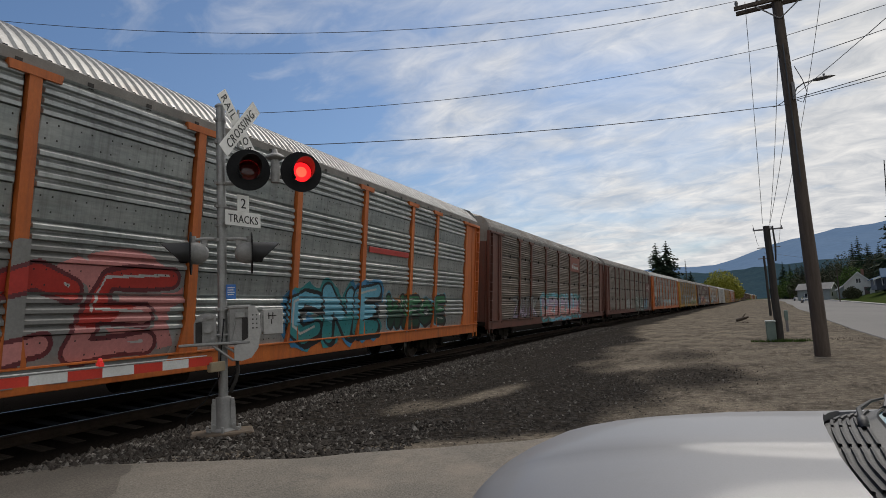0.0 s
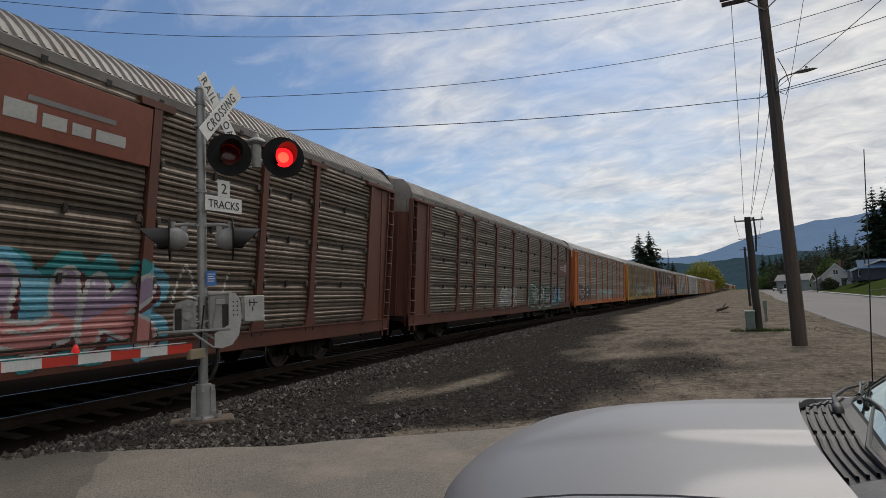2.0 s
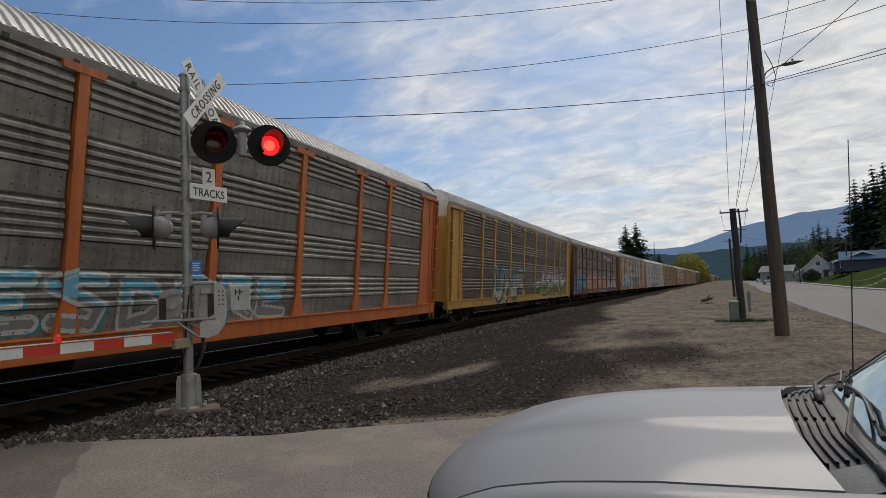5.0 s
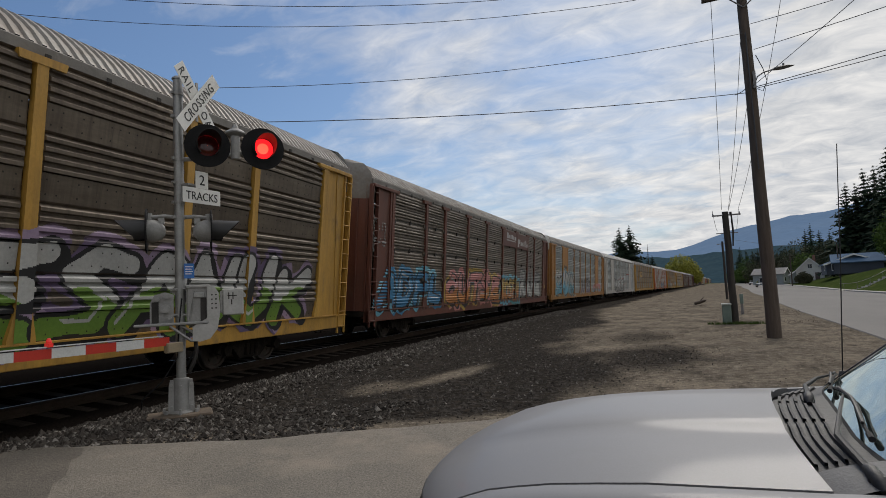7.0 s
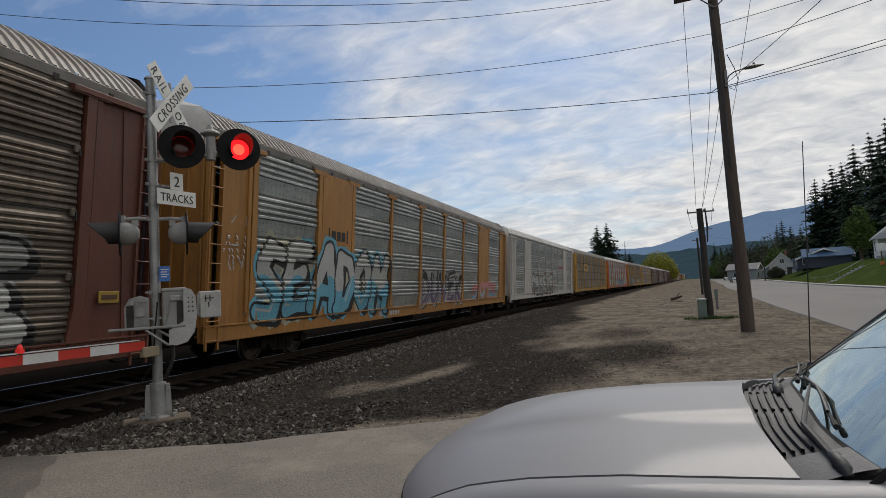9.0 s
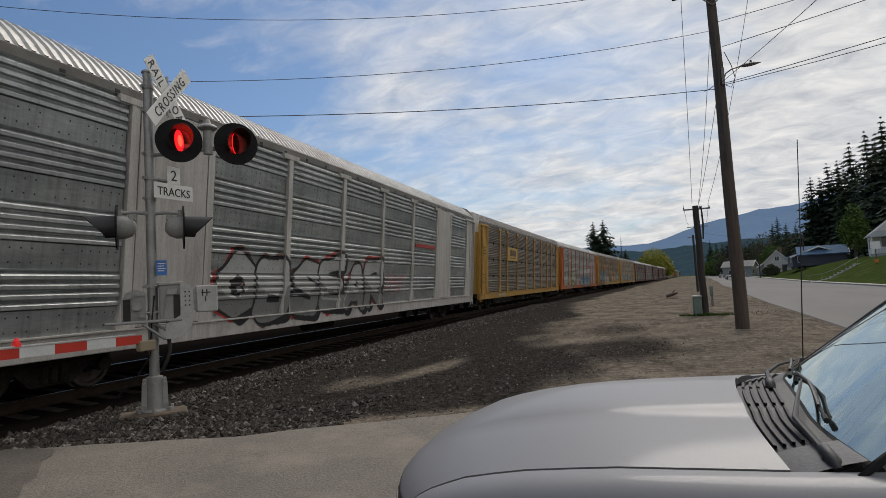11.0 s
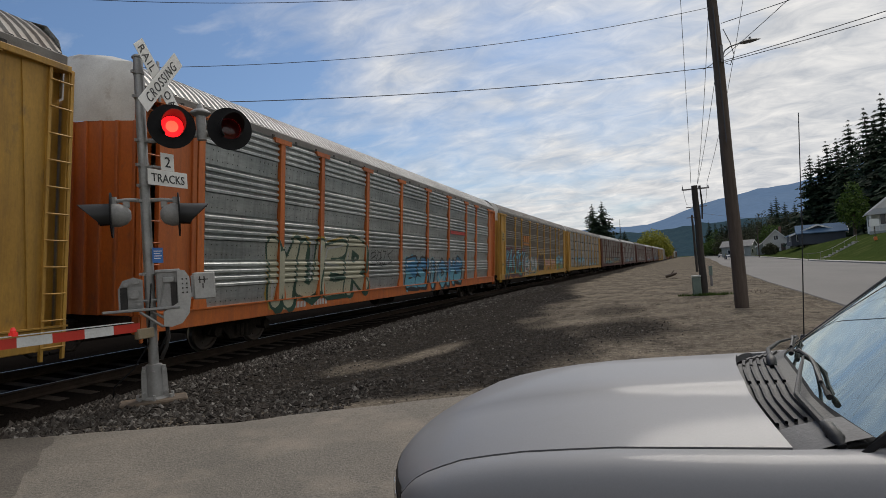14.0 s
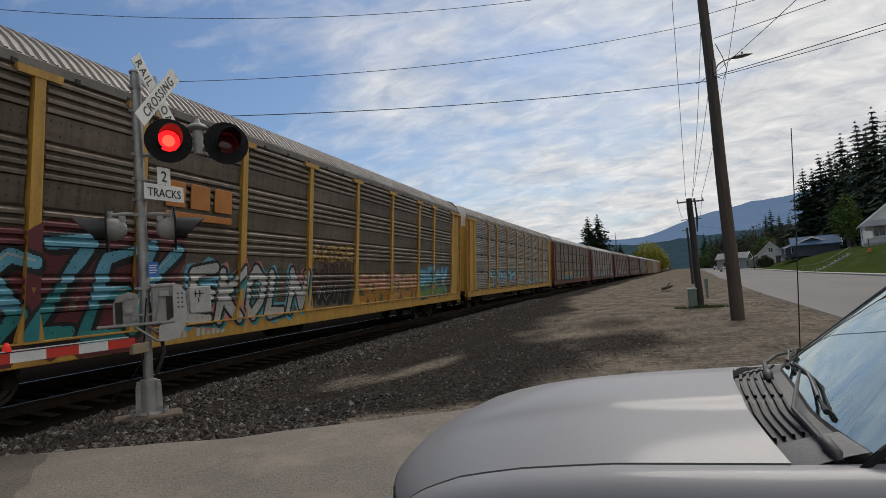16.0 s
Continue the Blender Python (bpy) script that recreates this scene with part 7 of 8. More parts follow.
def far_wood():
    """Woods on the slope behind the houses: countless small conifers and leafy clumps."""
    rng = np.random.default_rng(77)
    b = Build()
    for i in range(420):
        az = rng.uniform(1.6, 24)
        d = rng.uniform(270, 430)
        x, y = at_az(az, d)
        if x < road_right(y) + 4:
            continue
        z = ground_z(x, y) - 0.5
        h, r = rng.uniform(9, 15) * (0.75 if az < 4 else 1.0), rng.uniform(1.8, 3.0)
        for w in range(7):
            f = w / 7
            n = 7
            zz = z + h * (0.08 + 0.9 * f)
            rr = r * (1 - f) * rng.uniform(0.75, 1.15) + 0.15
            for k in range(n):
                a = 6.283 * (k + rng.random()) / n
                p = Vector((x, y, zz + h * 0.16))
                q = Vector((x + rr * math.cos(a), y + rr * math.sin(a), zz - h * 0.03 + rng.normal(0, 0.2)))
                s = Vector((-math.sin(a), math.cos(a), 0)) * rr * 0.42
                b.add([p, q - s, q + s], [(0, 1, 2)])
    me = bpy.data.meshes.new("woodland")
    me.from_pydata(b.v, [], b.f)
    me.materials.append(M_NEEDLE)
    tagged(new("woodland", me), "dark mixed woods covering the slope behind the houses", "woods", kind="stuff")


far_wood()


def tufts(name, spots, label, n=60, h=0.22, material=None):
    rng = np.random.default_rng(len(spots) * 7 + n)
    b = Build()
    for x, y, rx, ry in spots:
        for i in range(n):
            a, q = rng.random() * 6.283, rng.random() ** 0.5
            px, py = x + rx * q * math.cos(a), y + ry * q * math.sin(a)
            z = ground_z(px, py) - 0.01
            hh, t = h * rng.uniform(0.4, 1.1), rng.random() * 6.283
            w = 0.012
            lean = Vector((rng.normal(0, 0.35), rng.normal(0, 0.35), 1)).normalized() * hh
            s = Vector((math.cos(t), math.sin(t), 0)) * w
            p = Vector((px, py, z))
            b.add([p - s, p + s, p + lean], [(0, 1, 2)])
    me = bpy.data.meshes.new(name)
    me.from_pydata(b.v, [], b.f)
    me.materials.append(material or M_LEAF)
    tagged(new(name, me), label, "grass", kind="stuff")


tufts("grass_tufts", [(1.25, 26.0, 0.55, 0.30), (1.75, 26.2, 0.75, 0.25), (0.45, 26.0, 0.5, 0.2), (1.0, 26.1, 0.4, 0.3)], "dark green grass tufts round the short pole", 260, 0.16)
tufts("dry_weeds", [(-0.55, 47.5, 0.55, 0.3), (-0.3, 47.2, 0.3, 0.3), (3.3, 27, 1.0, 0.9), (3.6, 36, 1.0, 1.6)], "dry weeds and twigs in the lot", 40, 0.14, M_BARK)
log = thing("driftwood_log", "broken grey-brown log lying in the dirt lot", "log", m=pose(-0.48, 50.3, ground_z(-0.48, 50.3)))
part("log_stem", Build().tube([(-0.45, 0, 0.12), (0.0, 0.05, 0.22), (0.42, -0.1, 0.36)], [0.13, 0.12, 0.07], 8), log, mats=M_BARK)
part("log_branch", Build().tube([(-0.1, 0, 0.15), (0.1, 0.1, 0.45), (0.25, 0.1, 0.62)], [0.06, 0.04, 0.02], 6), log, mats=M_BARK)


# ---- houses ----
def siding(name, c):
    return mat(name, c, 0.7, alt=tuple(v * 0.85 for v in c), scale=0.6, grain=8, grain_amt=0.08, bump=0.0)


M_WHITEWALL = siding("white_clapboard", (0.66, 0.65, 0.61))
M_SLATEWALL = siding("dark_slate_siding", (0.055, 0.065, 0.085))
M_GREYWALL = siding("grey_green_siding", (0.27, 0.30, 0.29))
M_ROOFBLUE = mat("blue_grey_metal_roof", (0.07, 0.13, 0.215), 0.8, 0.0, alt=(0.055, 0.105, 0.175), scale=0.5, bump=0, spec=0.15)
M_ROOFGREY = mat("grey_shingles", (0.20, 0.195, 0.19), 0.85, alt=(0.15, 0.145, 0.14), scale=1.0, grain=6, grain_amt=0.2, bump=0.1)
M_ROOFPALE = mat("pale_metal_roof", (0.42, 0.43, 0.44), 0.65, 0.0, alt=(0.36, 0.37, 0.38), scale=0.6, bump=0)
M_PANE = mat("dark_window_glass", (0.02, 0.024, 0.03), 0.08, bump=0)
M_FRAME = mat("white_window_frame", (0.70, 0.70, 0.68), 0.5, bump=0)
M_DOORP = mat("dark_painted_door", (0.09, 0.06, 0.05), 0.5, bump=0)


def house(x, y, turn, w, d, wall_h, roof_h, wall, roof, label, windows=(), door=None, eave=0.45, chimney=False):
    """A gabled house; the gable faces local -y. windows: (side, along, height, width, tall)."""
    g = thing("house", label, "house", "houses along the road", pose(x, y, ground_z(x, y) - 0.2, 0, 0, turn))
    part("wall", Build().prism([(-w / 2, 0), (w / 2, 0), (w / 2, wall_h), (0, wall_h + roof_h), (-w / 2, wall_h)], "y", 0, d), g, mats=wall)
    sl = roof_h / (w / 2)
    for sg in (-1, 1):
        o = w / 2 + eave
        poly = [(0, wall_h + roof_h + 0.02), (sg * o, wall_h - sl * eave + 0.02), (sg * o, wall_h - sl * eave + 0.20), (0, wall_h + roof_h + 0.22)]
        part("roof", Build().prism(poly, "y", -eave, d + eave), g, mats=roof)
        part("fascia", Build().prism([(0, wall_h + roof_h - 0.12), (sg * o, wall_h - sl * eave - 0.12), (sg * o, wall_h - sl * eave + 0.19), (0, wall_h + roof_h + 0.21)], "y", -eave - 0.05, -eave - 0.004), g, mats=M_FRAME)
    for k in range(int(wall_h / 0.35)):
        part("siding_board", Build().box((-w / 2 - 0.012, -0.018, 0.2 + k * 0.35), (w / 2 + 0.012, 0.0, 0.215 + k * 0.35)), g, mats=wall)
    for sd, a, z, ww, hh in windows:
        if sd == "f":
            m = pose(a, 0, z)
        elif sd == "l":
            m = pose(-w / 2, a, z, 0, 0, -90)
        else:
            m = pose(w / 2, a, z, 0, 0, 90)
        win = part("window", Build().box((-ww / 2 - 0.10, -0.06, -0.10), (ww / 2 + 0.10, -0.004, hh + 0.10), 0, 0.01), g, m, "white framed window", M_FRAME)
        part("pane", Build().box((-ww / 2, -0.075, 0), (-0.03, -0.058, hh)), win, mats=M_PANE)
        part("pane", Build().box((0.03, -0.075, 0), (ww / 2, -0.058, hh)), win, mats=M_PANE)
    if door:
        part("door", Build().box((door[0] - 0.5, -0.06, 0.2), (door[0] + 0.5, -0.004, 2.3), 0, 0.01), g, mats=M_DOORP)
    if chimney:
        part("chimney", Build().box((w * 0.12, d * 0.4, wall_h), (w * 0.12 + 0.6, d * 0.4 + 0.6, wall_h + roof_h + 0.9), 0, 0.02), g, mats=mat("brick_chimney", (0.24, 0.13, 0.10), 0.9))
    return g


hx, hy = at_az(11.1, 140)
house(hx, hy, -4, 9.4, 10, 2.1, 1.75, M_SLATEWALL, M_ROOFBLUE, "dark slate-blue bungalow with a blue-grey metal roof", (("f", 2.5, 1.0, 1.9, 1.1), ("f", -3.0, 0.9, 1.4, 1.2), ("l", 3, 1.0, 1.2, 1.2)), (0.0,))
hx, hy = at_az(12.9, 142)
house(hx, hy, 82, 6.0, 8, 2.3, 1.5, M_SLATEWALL, M_ROOFBLUE, "low slate-blue side wing with a metal roof", (("f", 0, 0.9, 1.4, 1.1),))
hx, hy = at_az(8.05, 172)
house(hx, hy, -8, 6.0, 9, 3.0, 2.9, M_WHITEWALL, M_ROOFGREY, "white clapboard house with a steep grey gable", (("f", -1.4, 1.0, 1.3, 1.3), ("f", 0, 3.4, 0.9, 1.0), ("l", 3, 1, 1.1, 1.2)), (1.5,), chimney=True)
hx, hy = at_az(6.3, 195)
house(hx, hy, 70, 6.5, 8, 3.2, 1.6, M_GREYWALL, M_ROOFGREY, "grey-green house with a low shingled roof", (("f", -1.4, 1.0, 1.2, 1.2), ("l", 2.5, 1.0, 1.4, 1.2), ("l", 5.5, 1.0, 1.4, 1.2)))
hx, hy = at_az(7.3, 182)
house(hx, hy, -5, 4.5, 6, 2.4, 1.4, M_GREYWALL, M_ROOFPALE, "small grey outbuilding beside the white house", (("f", 0, 0.9, 1.2, 1.0),))
# white house on the bank, with its porch and steps
hx, hy = at_az(16.9, 102)
H2 = house(hx, hy, -12, 8.0, 9, 3.1, 3.3, M_WHITEWALL, M_ROOFPALE, "white house with pale roof and columned porch above lawn", (("f", -2.2, 1.1, 1.2, 1.5), ("f", 2.0, 1.1, 1.2, 1.5), ("f", 0, 4.0, 1.1, 1.2), ("l", 3.0, 1.0, 1.1, 1.4)), (0.2,))
part("porch_roof", Build().prism([(-4.5, 2.55), (-4.5, 2.70), (-3.6, 3.35), (3.6, 3.35), (4.5, 2.70), (4.5, 2.55)], "y", -2.6, 0.0), H2, mats=M_ROOFPALE)
part("porch_floor", Build().box((-4.2, -2.3, -0.6), (4.2, 0.0, 0.25), 0, 0.02), H2, mats=M_GREYWALL)
for px in (-4.0, -1.4, 1.4, 4.0):
    part("porch_column", Build().box((px - 0.10, -2.25, 0.25), (px + 0.10, -2.05, 2.56), 0, 0.01), H2, mats=M_FRAME)
for k in range(22):
    part("baluster", Build().box((-3.9 + k * 0.37, -2.2, 0.28), (-3.84 + k * 0.37, -2.14, 1.05)), H2, mats=M_FRAME)
part("porch_rail", Build().box((-4.0, -2.23, 1.05), (4.0, -2.10, 1.13)), H2, mats=M_FRAME)

# steps with a handrail down the lawn
st = thing("garden_steps", "concrete garden steps with a pipe handrail on the lawn", "steps", m=pose(0, 0, 0))
sx, sy = at_az(13.6, 97)
for k in range(14):
    px, py = sx - k * 0.55, sy - k * 0.35
    part("step", Build().box((px - 0.35, py - 0.6, ground_z(px, py) - 0.2), (px + 0.35, py + 0.6, ground_z(px, py) + 0.10), 0, 0.02), st, mats=MATS["old_concrete"])
pts = [(sx - k * 0.55, sy - 0.6 - k * 0.35, ground_z(sx - k * 0.55, sy - k * 0.35) + 1.0) for k in range(14)]
part("handrail", Build().tube(pts, 0.03, 6), st, mats=M_INSUL)
for k in range(0, 14, 3):
    px, py, pz = pts[k]
    part("rail_post", Build().tube([(px, py, pz - 1.1), (px, py, pz)], 0.025, 6), st, mats=M_INSUL)
# small yard sign
yx, yy = at_az(14.9, 88)
ys_ = thing("yard_sign", "small pale sign on a post at the foot of the lawn", "sign", m=pose(yx, yy, ground_z(yx, yy)))
part("sign_post", Build().box((-0.04, -0.04, -0.2), (0.04, 0.04, 2.3)), ys_, mats=M_BARK)
part("sign_board", Build().box((-0.5, -0.07, 1.7), (0.5, -0.04, 2.6), 0, 0.01), ys_, mats=M_FRAME)
part("post_wrap", Build().box((-0.18, -0.10, 0.0), (0.18, 0.10, 0.45), 0, 0.02), ys_, label="orange marker at its foot", mats=mat("orange_plastic", (0.6, 0.16, 0.03), 0.5))


# ---- parked cars down the road ----
def road_car(x, y, turn, paint, label):
    g = thing("car", label, "car", "cars on the road", pose(x, y, ground_z(x, y) + 0.06, 0, 0, turn))
    b = Build()
    rows = []
    for yy, zt, w in ((-2.2, 0.62, 0.72), (-2.1, 0.82, 0.84), (-1.2, 0.92, 0.88), (0.0, 0.95, 0.90), (1.3, 0.95, 0.88), (2.1, 0.88, 0.82), (2.2, 0.66, 0.74)):
        rows.append([(-w, yy, 0.28), (-w - 0.02, yy, 0.6), (-w + 0.06, yy, zt), (w - 0.06, yy, zt), (w + 0.02, yy, 0.6), (w, yy, 0.28)])
    b.grid(rows, 0, True)
    part("body", b, g, mats=paint, smooth=40)
    b = Build()
    b.grid([[(-0.78, yy, 0.92), (-0.60, ym, 1.42), (0.60, ym, 1.42), (0.78, yy, 0.92)] for yy, ym in ((-1.3, -0.6), (-0.6, -0.4), (0.8, 0.7), (1.6, 1.1))])
    part("cabin_glass", b, g, mats=M_PANE, smooth=40)
    part("roof_panel", Build().box((-0.58, -0.5, 1.40), (0.58, 1.0, 1.46), 0, 0.02), g, mats=paint)
    for wx_ in (-0.80, 0.80):
        for wy_ in (-1.35, 1.35):
            part("wheel", Build().tube([(wx_ - 0.09, wy_, 0.32), (wx_ + 0.09, wy_, 0.32)], 0.32, 16), g, mats=M_RUBBER)
        part("headlight", Build().box((wx_ * 0.75 - 0.14, -2.24, 0.62), (wx_ * 0.75 + 0.14, -2.18, 0.76), 0, 0.01), g, mats=M_FRAME)


road_car(*at_az(4.35, 150), 2, mat("dark_blue_car_paint", (0.05, 0.06, 0.085), 0.3, coat=0.5, bump=0), "dark car parked at the far end of the road")
road_car(*at_az(3.75, 205), -8, mat("silver_car_paint", (0.35, 0.36, 0.38), 0.3, 0.5, coat=0.5, bump=0), "small silver car far along the road")


# ---- graffiti and markings, car by car ----
graffiti(0, -8.6, -1.9, 1.12, 2.45, "KLCE", "red", "pink", "maroon", "grey", "pink", 4, 0.30, 0.35, "red and grey spray-painted lettering", 0.40, "grey")
graffiti(0, 1.2, 5.3, 1.0, 2.25, "CNE", "sky", "teal", "black", "teal", "blue", 2, 0.42, 0.05, "blue and teal spray-painted lettering", 0.22)
graffiti(0, 5.7, 10.2, 1.20, 2.10, "WEOE", "green", "dark_green", "black", "sky", "orange", 7, 0.40, 0.05, "green spray-painted lettering", 0.14)
graffiti(1, -10.2, -6.2, 1.12, 2.20, "ZAUTK", "grey", "lilac", "black", None, None, 21, 0.26, 0.15, "grey outlined lettering", 0.0)
graffiti(1, -5.2, 4.6, 1.05, 2.15, "DEBELUK", "lilac", "pink", "white", "sky", "teal", 3, 0.44, 0.0, "pale lilac lettering under a turquoise cloud", 0.34, "maroon")
tag(1, 5.0, 6.2, 1.6, 2.3, 2, "white", 3, 0.05)
graffiti(2, -3.6, -0.8, 1.1, 2.1, "SWZ", "grey", "grey", "white", None, None, 4, 0.40, 0.0, "grey lettering with white edges", 0.0)
graffiti(2, 1.4, 7.0, 1.0, 2.2, "SCE", "dark_green", "dark_green", "white", "dark_green", None, 5, 0.50, 0.0, "dark green bubble lettering with white edges", 0.30, "dark_green")
graffiti(2, 7.2, 10.3, 0.92, 2.2, "LGA", "blue", "sky", "black", "sky", None, 6, 0.46, 0.0, "blue bubble lettering", 0.10)
graffiti(3, -11.8, -7.2, 1.15, 2.45, "CEDEN", "black", "black", "white", None, None, 2, 0.56, 0.0, "black bubble lettering with white edges", 0.0)
graffiti(3, -4.2, 3.9, 1.15, 2.0, "CESDORE", "sky", "grey", "white", None, None, 8, 0.26, 0.0, "pale blue lettering", 0.0, "teal")
graffiti(4, -7.6, -1.2, 1.0, 2.45, "UNF", "grey", "cream", "black", "sky", "teal", 9, 0.42, 0.15, "grey and turquoise lettering with black shading", 0.25)
graffiti(4, 1.0, 3.0, 1.15, 1.95, "GE", "white", "green", "black", "lime", None, 19, 0.36, 0.1, "small white and green lettering", 0.1)
graffiti(4, 3.3, 11.4, 1.05, 2.45, "ESANUK", "white", "lime", "black", "lilac", "purple", 10, 0.40, 0.35, "white and green lettering on lilac", 0.22)
graffiti(5, -12.9, -7.4, 1.12, 2.3, "ADPL", "blue", "blue", "black", "sky", "blue", 11, 0.40, 0.2, "blue spray-painted lettering with black edges", 0.26)
graffiti(5, -7.2, 1.0, 1.05, 2.35, "QUTSE", "pink", "orange", "black", "yellow", "pink", 12, 0.46, 0.15, "pink and yellow lettering with heavy black edges", 0.28)
graffiti(5, 1.3, 5.2, 1.0, 2.2, "NOSEN", "yellow", "orange", "brown", "sky", "teal", 13, 0.48, 0.05, "yellow lettering on a turquoise cloud", 0.30, "brown")
graffiti(5, 5.5, 11.2, 1.15, 2.75, "RANE", "grey", "white", "black", "grey", None, 14, 0.46, 0.08, "pale block lettering with black edges", 0.14)
tag(5, -13.3, -12.5, 3.0, 4.0, 2, "grey", 6, 0.06)
graffiti(6, -12.0, -4.6, 1.05, 3.0, "SEADOM", "white", "sky", "black", "sky", "cream", 15, 0.48, 0.15, "large pale blue lettering with black edges", 0.22)
graffiti(6, -1.4, 4.2, 1.05, 2.5, "DUVEK", "black", "purple", "white", "lilac", None, 16, 0.36, 0.1, "dark purple lettering with white edges", 0.12)
graffiti(6, 6.0, 11.0, 1.1, 1.9, "SOTE", "pink", "sky", "pink", None, None, 17, 0.34, 0.0, "pink and blue lettering", 0.0, "grey")
tag(6, -13.2, -12.3, 2.2, 3.4, 3, "white", 5, 0.035)
graffiti(7, -7.0, 1.6, 1.02, 2.5, "OBSEAR", "white", "grey", "black", "red", "brown", 18, 0.46, 0.05, "white block lettering shaded black and red", 0.16)
tag(7, 1.8, 3.6, 1.5, 2.1, 4, "pink", 7, 0.04)
tag(8, -4.0, -1.5, 1.2, 2.0, 5, "grey", 8, 0.09)
tag(8, -13.2, -12.3, 1.9, 2.2, 4, "black", 9, 0.035)
graffiti(9, -9.8, -4.5, 1.0, 2.6, "WUER", "cream", "cream", "dark_green", "cream", "yellow", 19, 0.46, 0.1, "cream lettering edged in dark green", 0.14, "dark_green")
graffiti(9, -1.0, 6.6, 0.92, 2.15, "ESIONS", "blue", "sky", "black", "grey", "sky", 20, 0.46, 0.05, "blue and silver lettering", 0.14)
tag(9, -4.0, -2.2, 1.9, 2.4, 4, "black", 10, 0.035)
tag(9, 8.0, 10.6, 1.3, 2.2, 4, "white", 14, 0.045)
graffiti(10, -12.0, -6.4, 1.0, 2.6, "KASZEK", "sky", "teal", "black", "maroon", "maroon", 21, 0.32, 0.45, "turquoise wild-style lettering on maroon", 0.30)
graffiti(10, -6.1, -1.6, 1.05, 2.25, "EKOLN", "white", "white", "black", "sky", "pink", 22, 0.34, 0.2, "white lettering with a blue and pink glow", 0.16, "teal")
graffiti(10, -1.3, 1.2, 1.2, 2.2, "NUHI", "brown", "black", "black", None, None, 11, 0.36, 0.2, "dark brown lettering", 0.0)
graffiti(10, -1.3, 1.2, 2.4, 2.9, "AKDSE", "yellow", "yellow", "brown", None, None, 12, 0.30, 0.0, "small yellow lettering", 0.0, "brown")
graffiti(10, 1.6, 7.0, 1.1, 2.0, "SOMADEN", "pink", "orange", "yellow", None, None, 23, 0.28, 0.0, "orange and pink lettering", 0.0, "brown")
graffiti(10, 7.4, 11.4, 1.1, 2.3, "BECK", "sky", "lime", "blue", None, None, 24, 0.36, 0.0, "blue and lime lettering", 0.0)
for _i, _a, _b in ((11, "sky", "grey"), (12, "yellow", "teal"), (13, "grey", "sky"), (14, "white", "grey"), (15, "pink", "sky"), (16, "sky", "blue"), (17, "white", "green"), (19, "grey", "white")):
    graffiti(_i, -9.0, -1.0, 1.1, 2.2, "SANEKU", _a, _b, "black", None, None, 30 + _i, 0.36, 0.1)
    graffiti(_i, 1.5, 8.5, 1.1, 2.0, "DEORK", _b, _a, "black", None, None, 40 + _i, 0.34, 0.1)

M_LOGORED = flat_paint("faded_red_panel", (0.21, 0.055, 0.028))
M_LOGOBROWN = flat_paint("brown_panel", (0.105, 0.036, 0.026))
M_LOGOYELLOW = flat_paint("yellow_panel", (0.52, 0.33, 0.075))
plate(1, 1.56, 4.24, 3.95, 4.92, M_LOGORED, "red-brown painted panel with a white emblem", ((0.14, 0.30, 0.22, 0.48, "white"), (0.33, 0.46, 0.20, 0.40, "white"), (0.49, 0.60, 0.20, 0.38, "white"), (0.63, 0.82, 0.20, 0.38, "white"), (0.25, 0.75, 0.52, 0.60, "grey")))
plate(2, 9.32, 11.92, 2.95, 4.05, M_LOGOBROWN, "brown painted panel with a white emblem", ((0.16, 0.62, 0.55, 0.62, "white"), (0.16, 0.62, 0.40, 0.46, "white"), (0.66, 0.72, 0.30, 0.75, "white"), (0.72, 0.88, 0.68, 0.78, "white"), (0.84, 0.90, 0.30, 0.72, "white"), (0.72, 0.84, 0.30, 0.40, "white")))
plate(5, 1.56, 4.24, 4.08, 4.98, M_LOGOBROWN, "brown painted panel with white emblem strokes", ((0.22, 0.34, 0.50, 0.86, "white"), (0.38, 0.46, 0.52, 0.74, "white"), (0.49, 0.57, 0.52, 0.74, "white"), (0.60, 0.68, 0.50, 0.80, "white"), (0.71, 0.80, 0.50, 0.72, "white"), (0.83, 0.98, 0.48, 0.70, "white"), (0.20, 0.96, 0.36, 0.42, "white")))
plate(5, 4.46, 7.14, 4.08, 4.98, M_LOGOBROWN, "brown painted panel with white emblem strokes", ((0.06, 0.16, 0.10, 0.62, "white"), (0.16, 0.26, 0.34, 0.62, "white"), (0.30, 0.42, 0.22, 0.48, "white"), (0.46, 0.56, 0.22, 0.48, "white"), (0.60, 0.64, 0.22, 0.56, "white"), (0.68, 0.76, 0.20, 0.66, "white"), (0.80, 0.84, 0.20, 0.54, "white"), (0.88, 0.96, 0.20, 0.46, "white")))
for _y0, _y1 in ((-9.08, -7.37), (7.37, 9.08)):
    plate(6, _y0, _y1, SILL1 + 0.02, EAVE - 0.10, PAINTS["ochre"], "plain ochre painted panel", ((0.20, 0.24, 0.52, 0.62, "black"), (0.30, 0.44, 0.53, 0.60, "black"), (0.48, 0.60, 0.53, 0.60, "black"), (0.64, 0.76, 0.53, 0.60, "black"), (0.82, 0.86, 0.52, 0.62, "black")) if _y0 < 0 else (), "bay_panel")
for _y0, _y1 in ((-9.08, -7.37), (7.37, 9.08)):
    plate(7, _y0, _y1, SILL1 + 0.02, EAVE - 0.10, PAINTS["white"], "plain dirty white panel", (), "bay_panel")
plate(7, 4.6, 7.0, 3.22, 3.36, INK["red"], "orange-red painted emblem strip", (), "emblem_strip")
plate(0, 4.6, 7.0, 3.30, 3.46, INK["red"], "orange-red painted emblem strip", (), "emblem_strip")
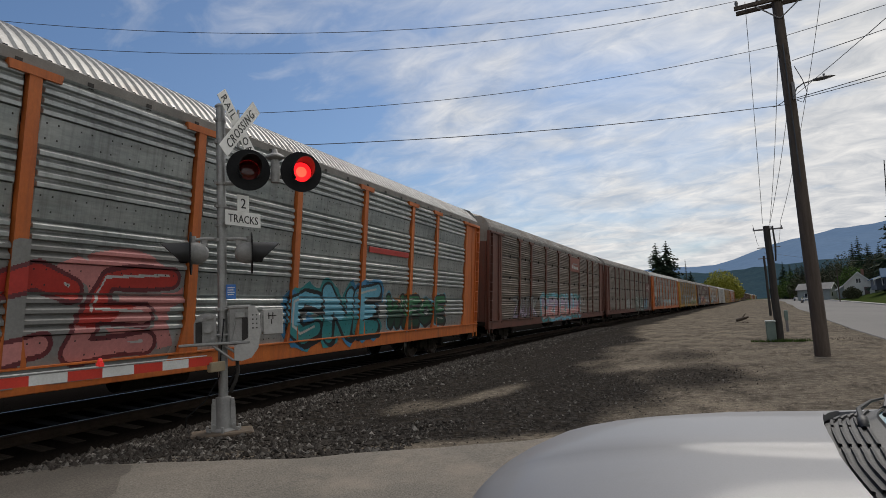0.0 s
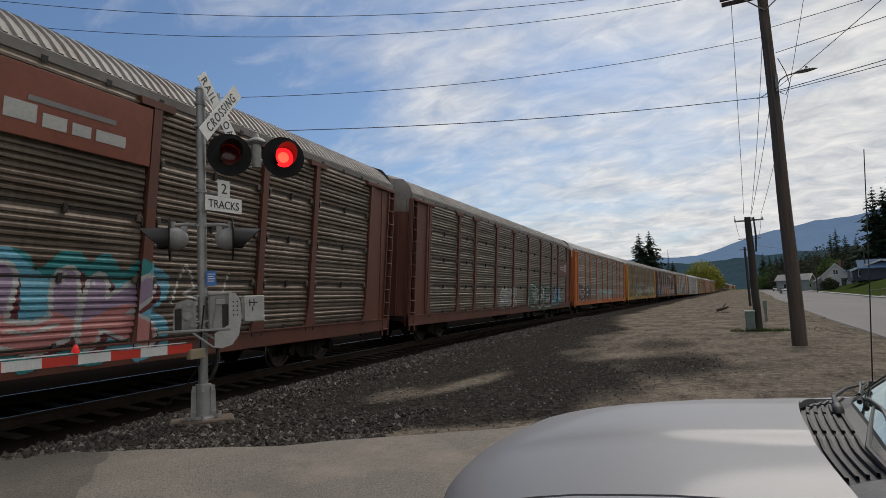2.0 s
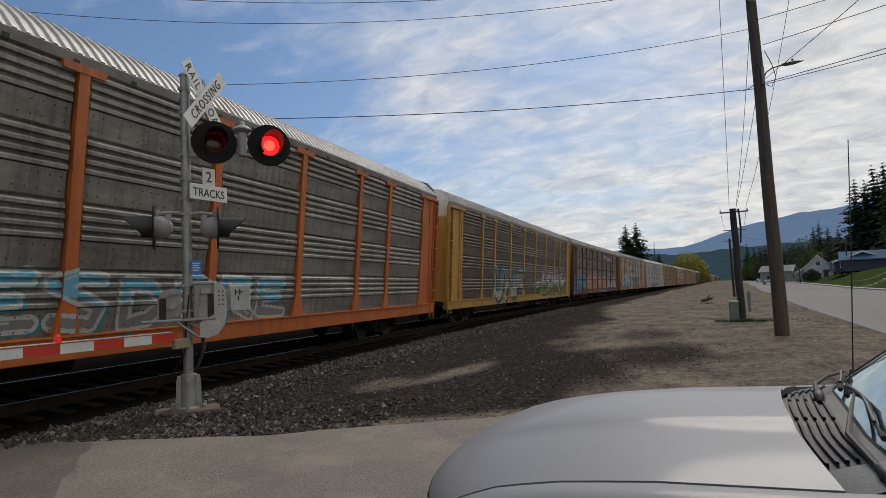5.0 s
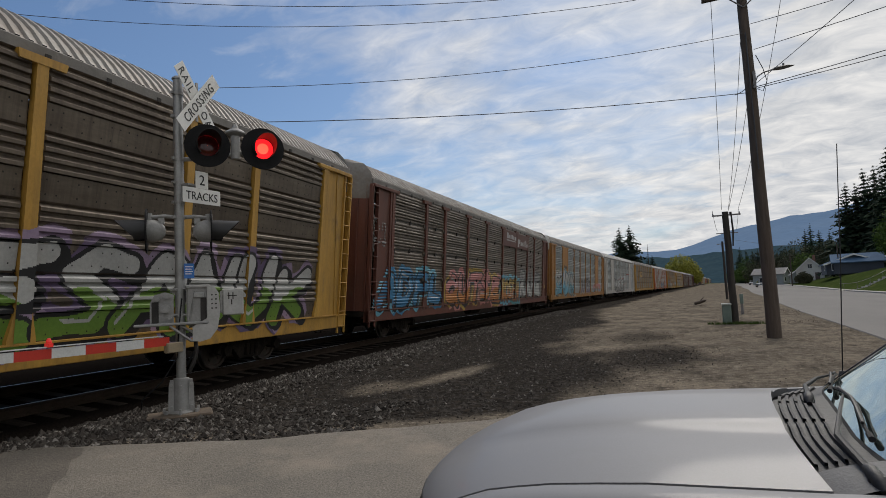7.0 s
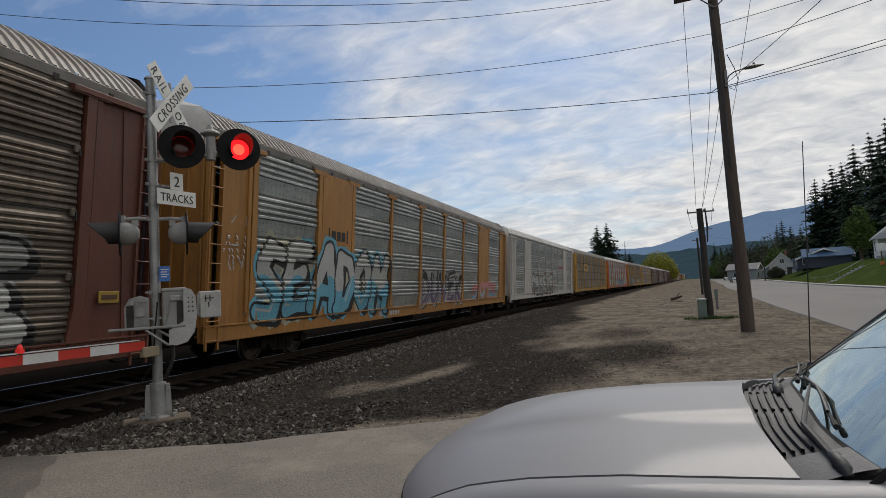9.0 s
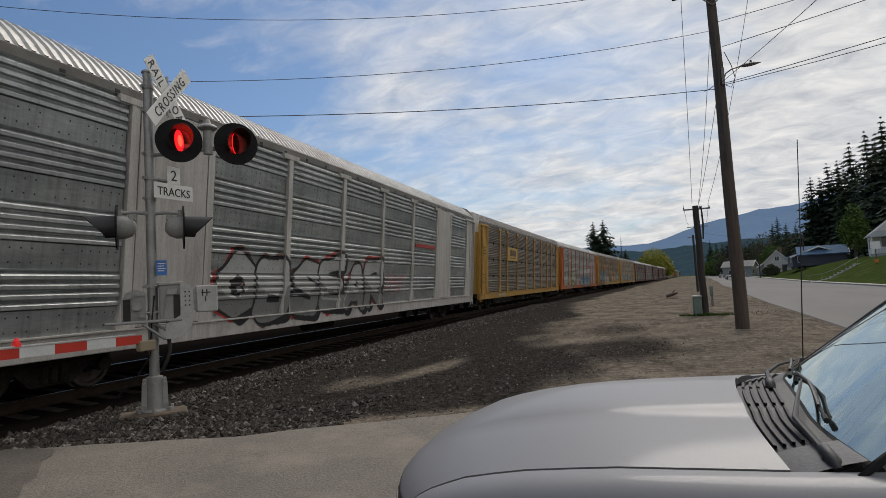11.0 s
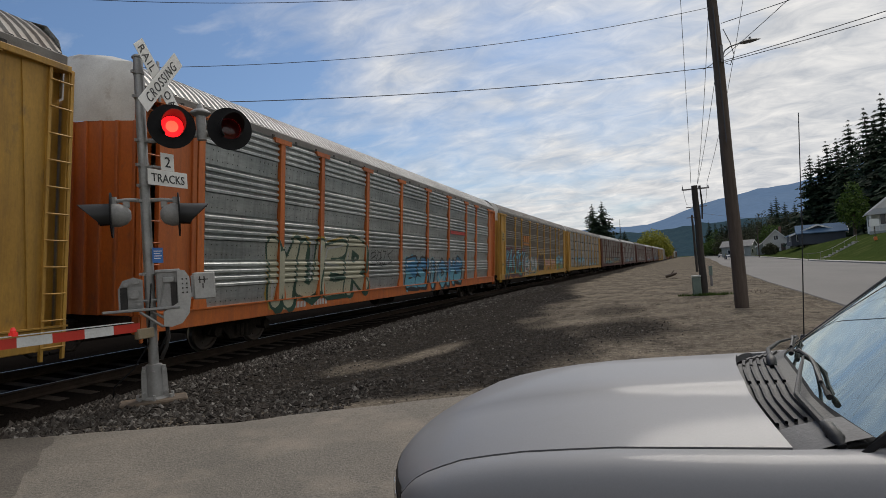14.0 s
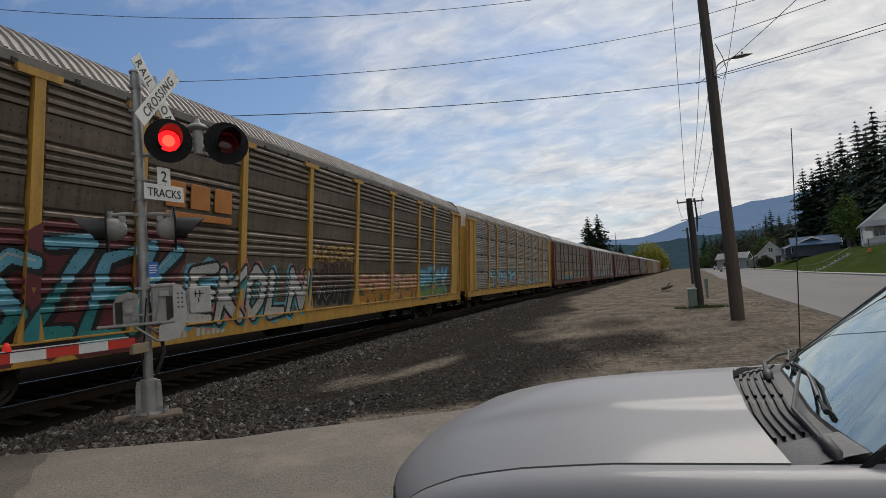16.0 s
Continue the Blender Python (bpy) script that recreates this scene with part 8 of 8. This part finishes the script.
plate(9, 4.6, 7.0, 3.30, 3.46, INK["red"], "orange-red painted emblem strip", (), "emblem_strip")
plate(8, -7.13, -4.47, 3.12, 4.02, M_LOGOYELLOW, "yellow painted panel with a dark emblem", ((0.20, 0.40, 0.38, 0.84, "brown"), (0.44, 0.60, 0.37, 0.82, "brown"), (0.64, 0.82, 0.36, 0.80, "brown"), (0.22, 0.80, 0.18, 0.25, "brown")))
for _a, _b, _c, _d in ((-6.7, -6.2, 3.35, 3.85), (-6.05, -5.5, 3.35, 3.85), (-5.35, -4.8, 3.35, 3.85), (-6.7, -4.8, 3.12, 3.26)):
    plate(10, _a, _b, _c, _d, INK["orange"], "orange-yellow emblem block", (), "emblem_block")
for _i in (8, 10):
    plate(_i, -12.95, -12.35, 3.25, 3.85, INK["yellow"], "yellow notice with dark lettering bars", ((0.30, 0.75, 0.72, 0.84, "brown"), (0.22, 0.80, 0.46, 0.58, "brown"), (0.14, 0.88, 0.16, 0.28, "brown")), "notice_plate")
    plate(_i, -12.98, -12.45, 1.62, 1.80, INK["yellow"], "small yellow notice", ((0.15, 0.85, 0.35, 0.65, "brown"),), "notice_plate")
plate(5, 12.40, 12.80, 1.65, 1.85, INK["yellow"], "small yellow notice", ((0.12, 0.88, 0.30, 0.70, "brown"),), "notice_plate")
plate(2, 12.40, 12.75, 1.55, 1.75, INK["yellow"], "small yellow notice", ((0.12, 0.88, 0.30, 0.70, "brown"),), "notice_plate")


def reporting_mark(i, y0):
    """Stencilled number on the sill, as plain bars."""
    y = y0
    for k in range(11):
        if k == 4:
            y += 0.22
            continue
        b = Build()
        b.box((SIDE + 0.054, y, SILL0 + 0.10), (SIDE + 0.058, y + 0.10, SILL0 + 0.26))
        part("stencil_bar", b, CARS[i], mats=INK["white"])
        y += 0.15


for _i, _y in ((8, -9.4), (10, -6.6), (3, -4.0), (6, -5.2), (9, -8.6)):
    reporting_mark(_i, _y)


# ---- movement ----
def motions():
    for i, car in enumerate(CARS):
        rows = []
        for k in range(33):
            t = k * 0.5
            s = S_FIRST + PITCH * i - 13.65 - SPEED * t
            xa, ya, ha, ca = rail_at(s + 10.05)
            xb, yb, hb, cb = rail_at(s - 10.05)
            head = math.atan2(xa - xb, ya - yb)
            rows.append((t, pose((xa + xb) / 2, (ya + yb) / 2, TZ, 0, math.degrees((ca + cb) / 2), -math.degrees(head))))
        walk(car, rows)
    # wheels roll at the train's speed
    spin = [(f / FPS, -math.degrees(SPEED * f / FPS / 0.42)) for f in range(481)]
    for ws, ay in WHEELS:
        walk(ws, [(t, pose(0, ay, 0.42, a % 360.0)) for t, a in spin])
    move_lamps()


motions()
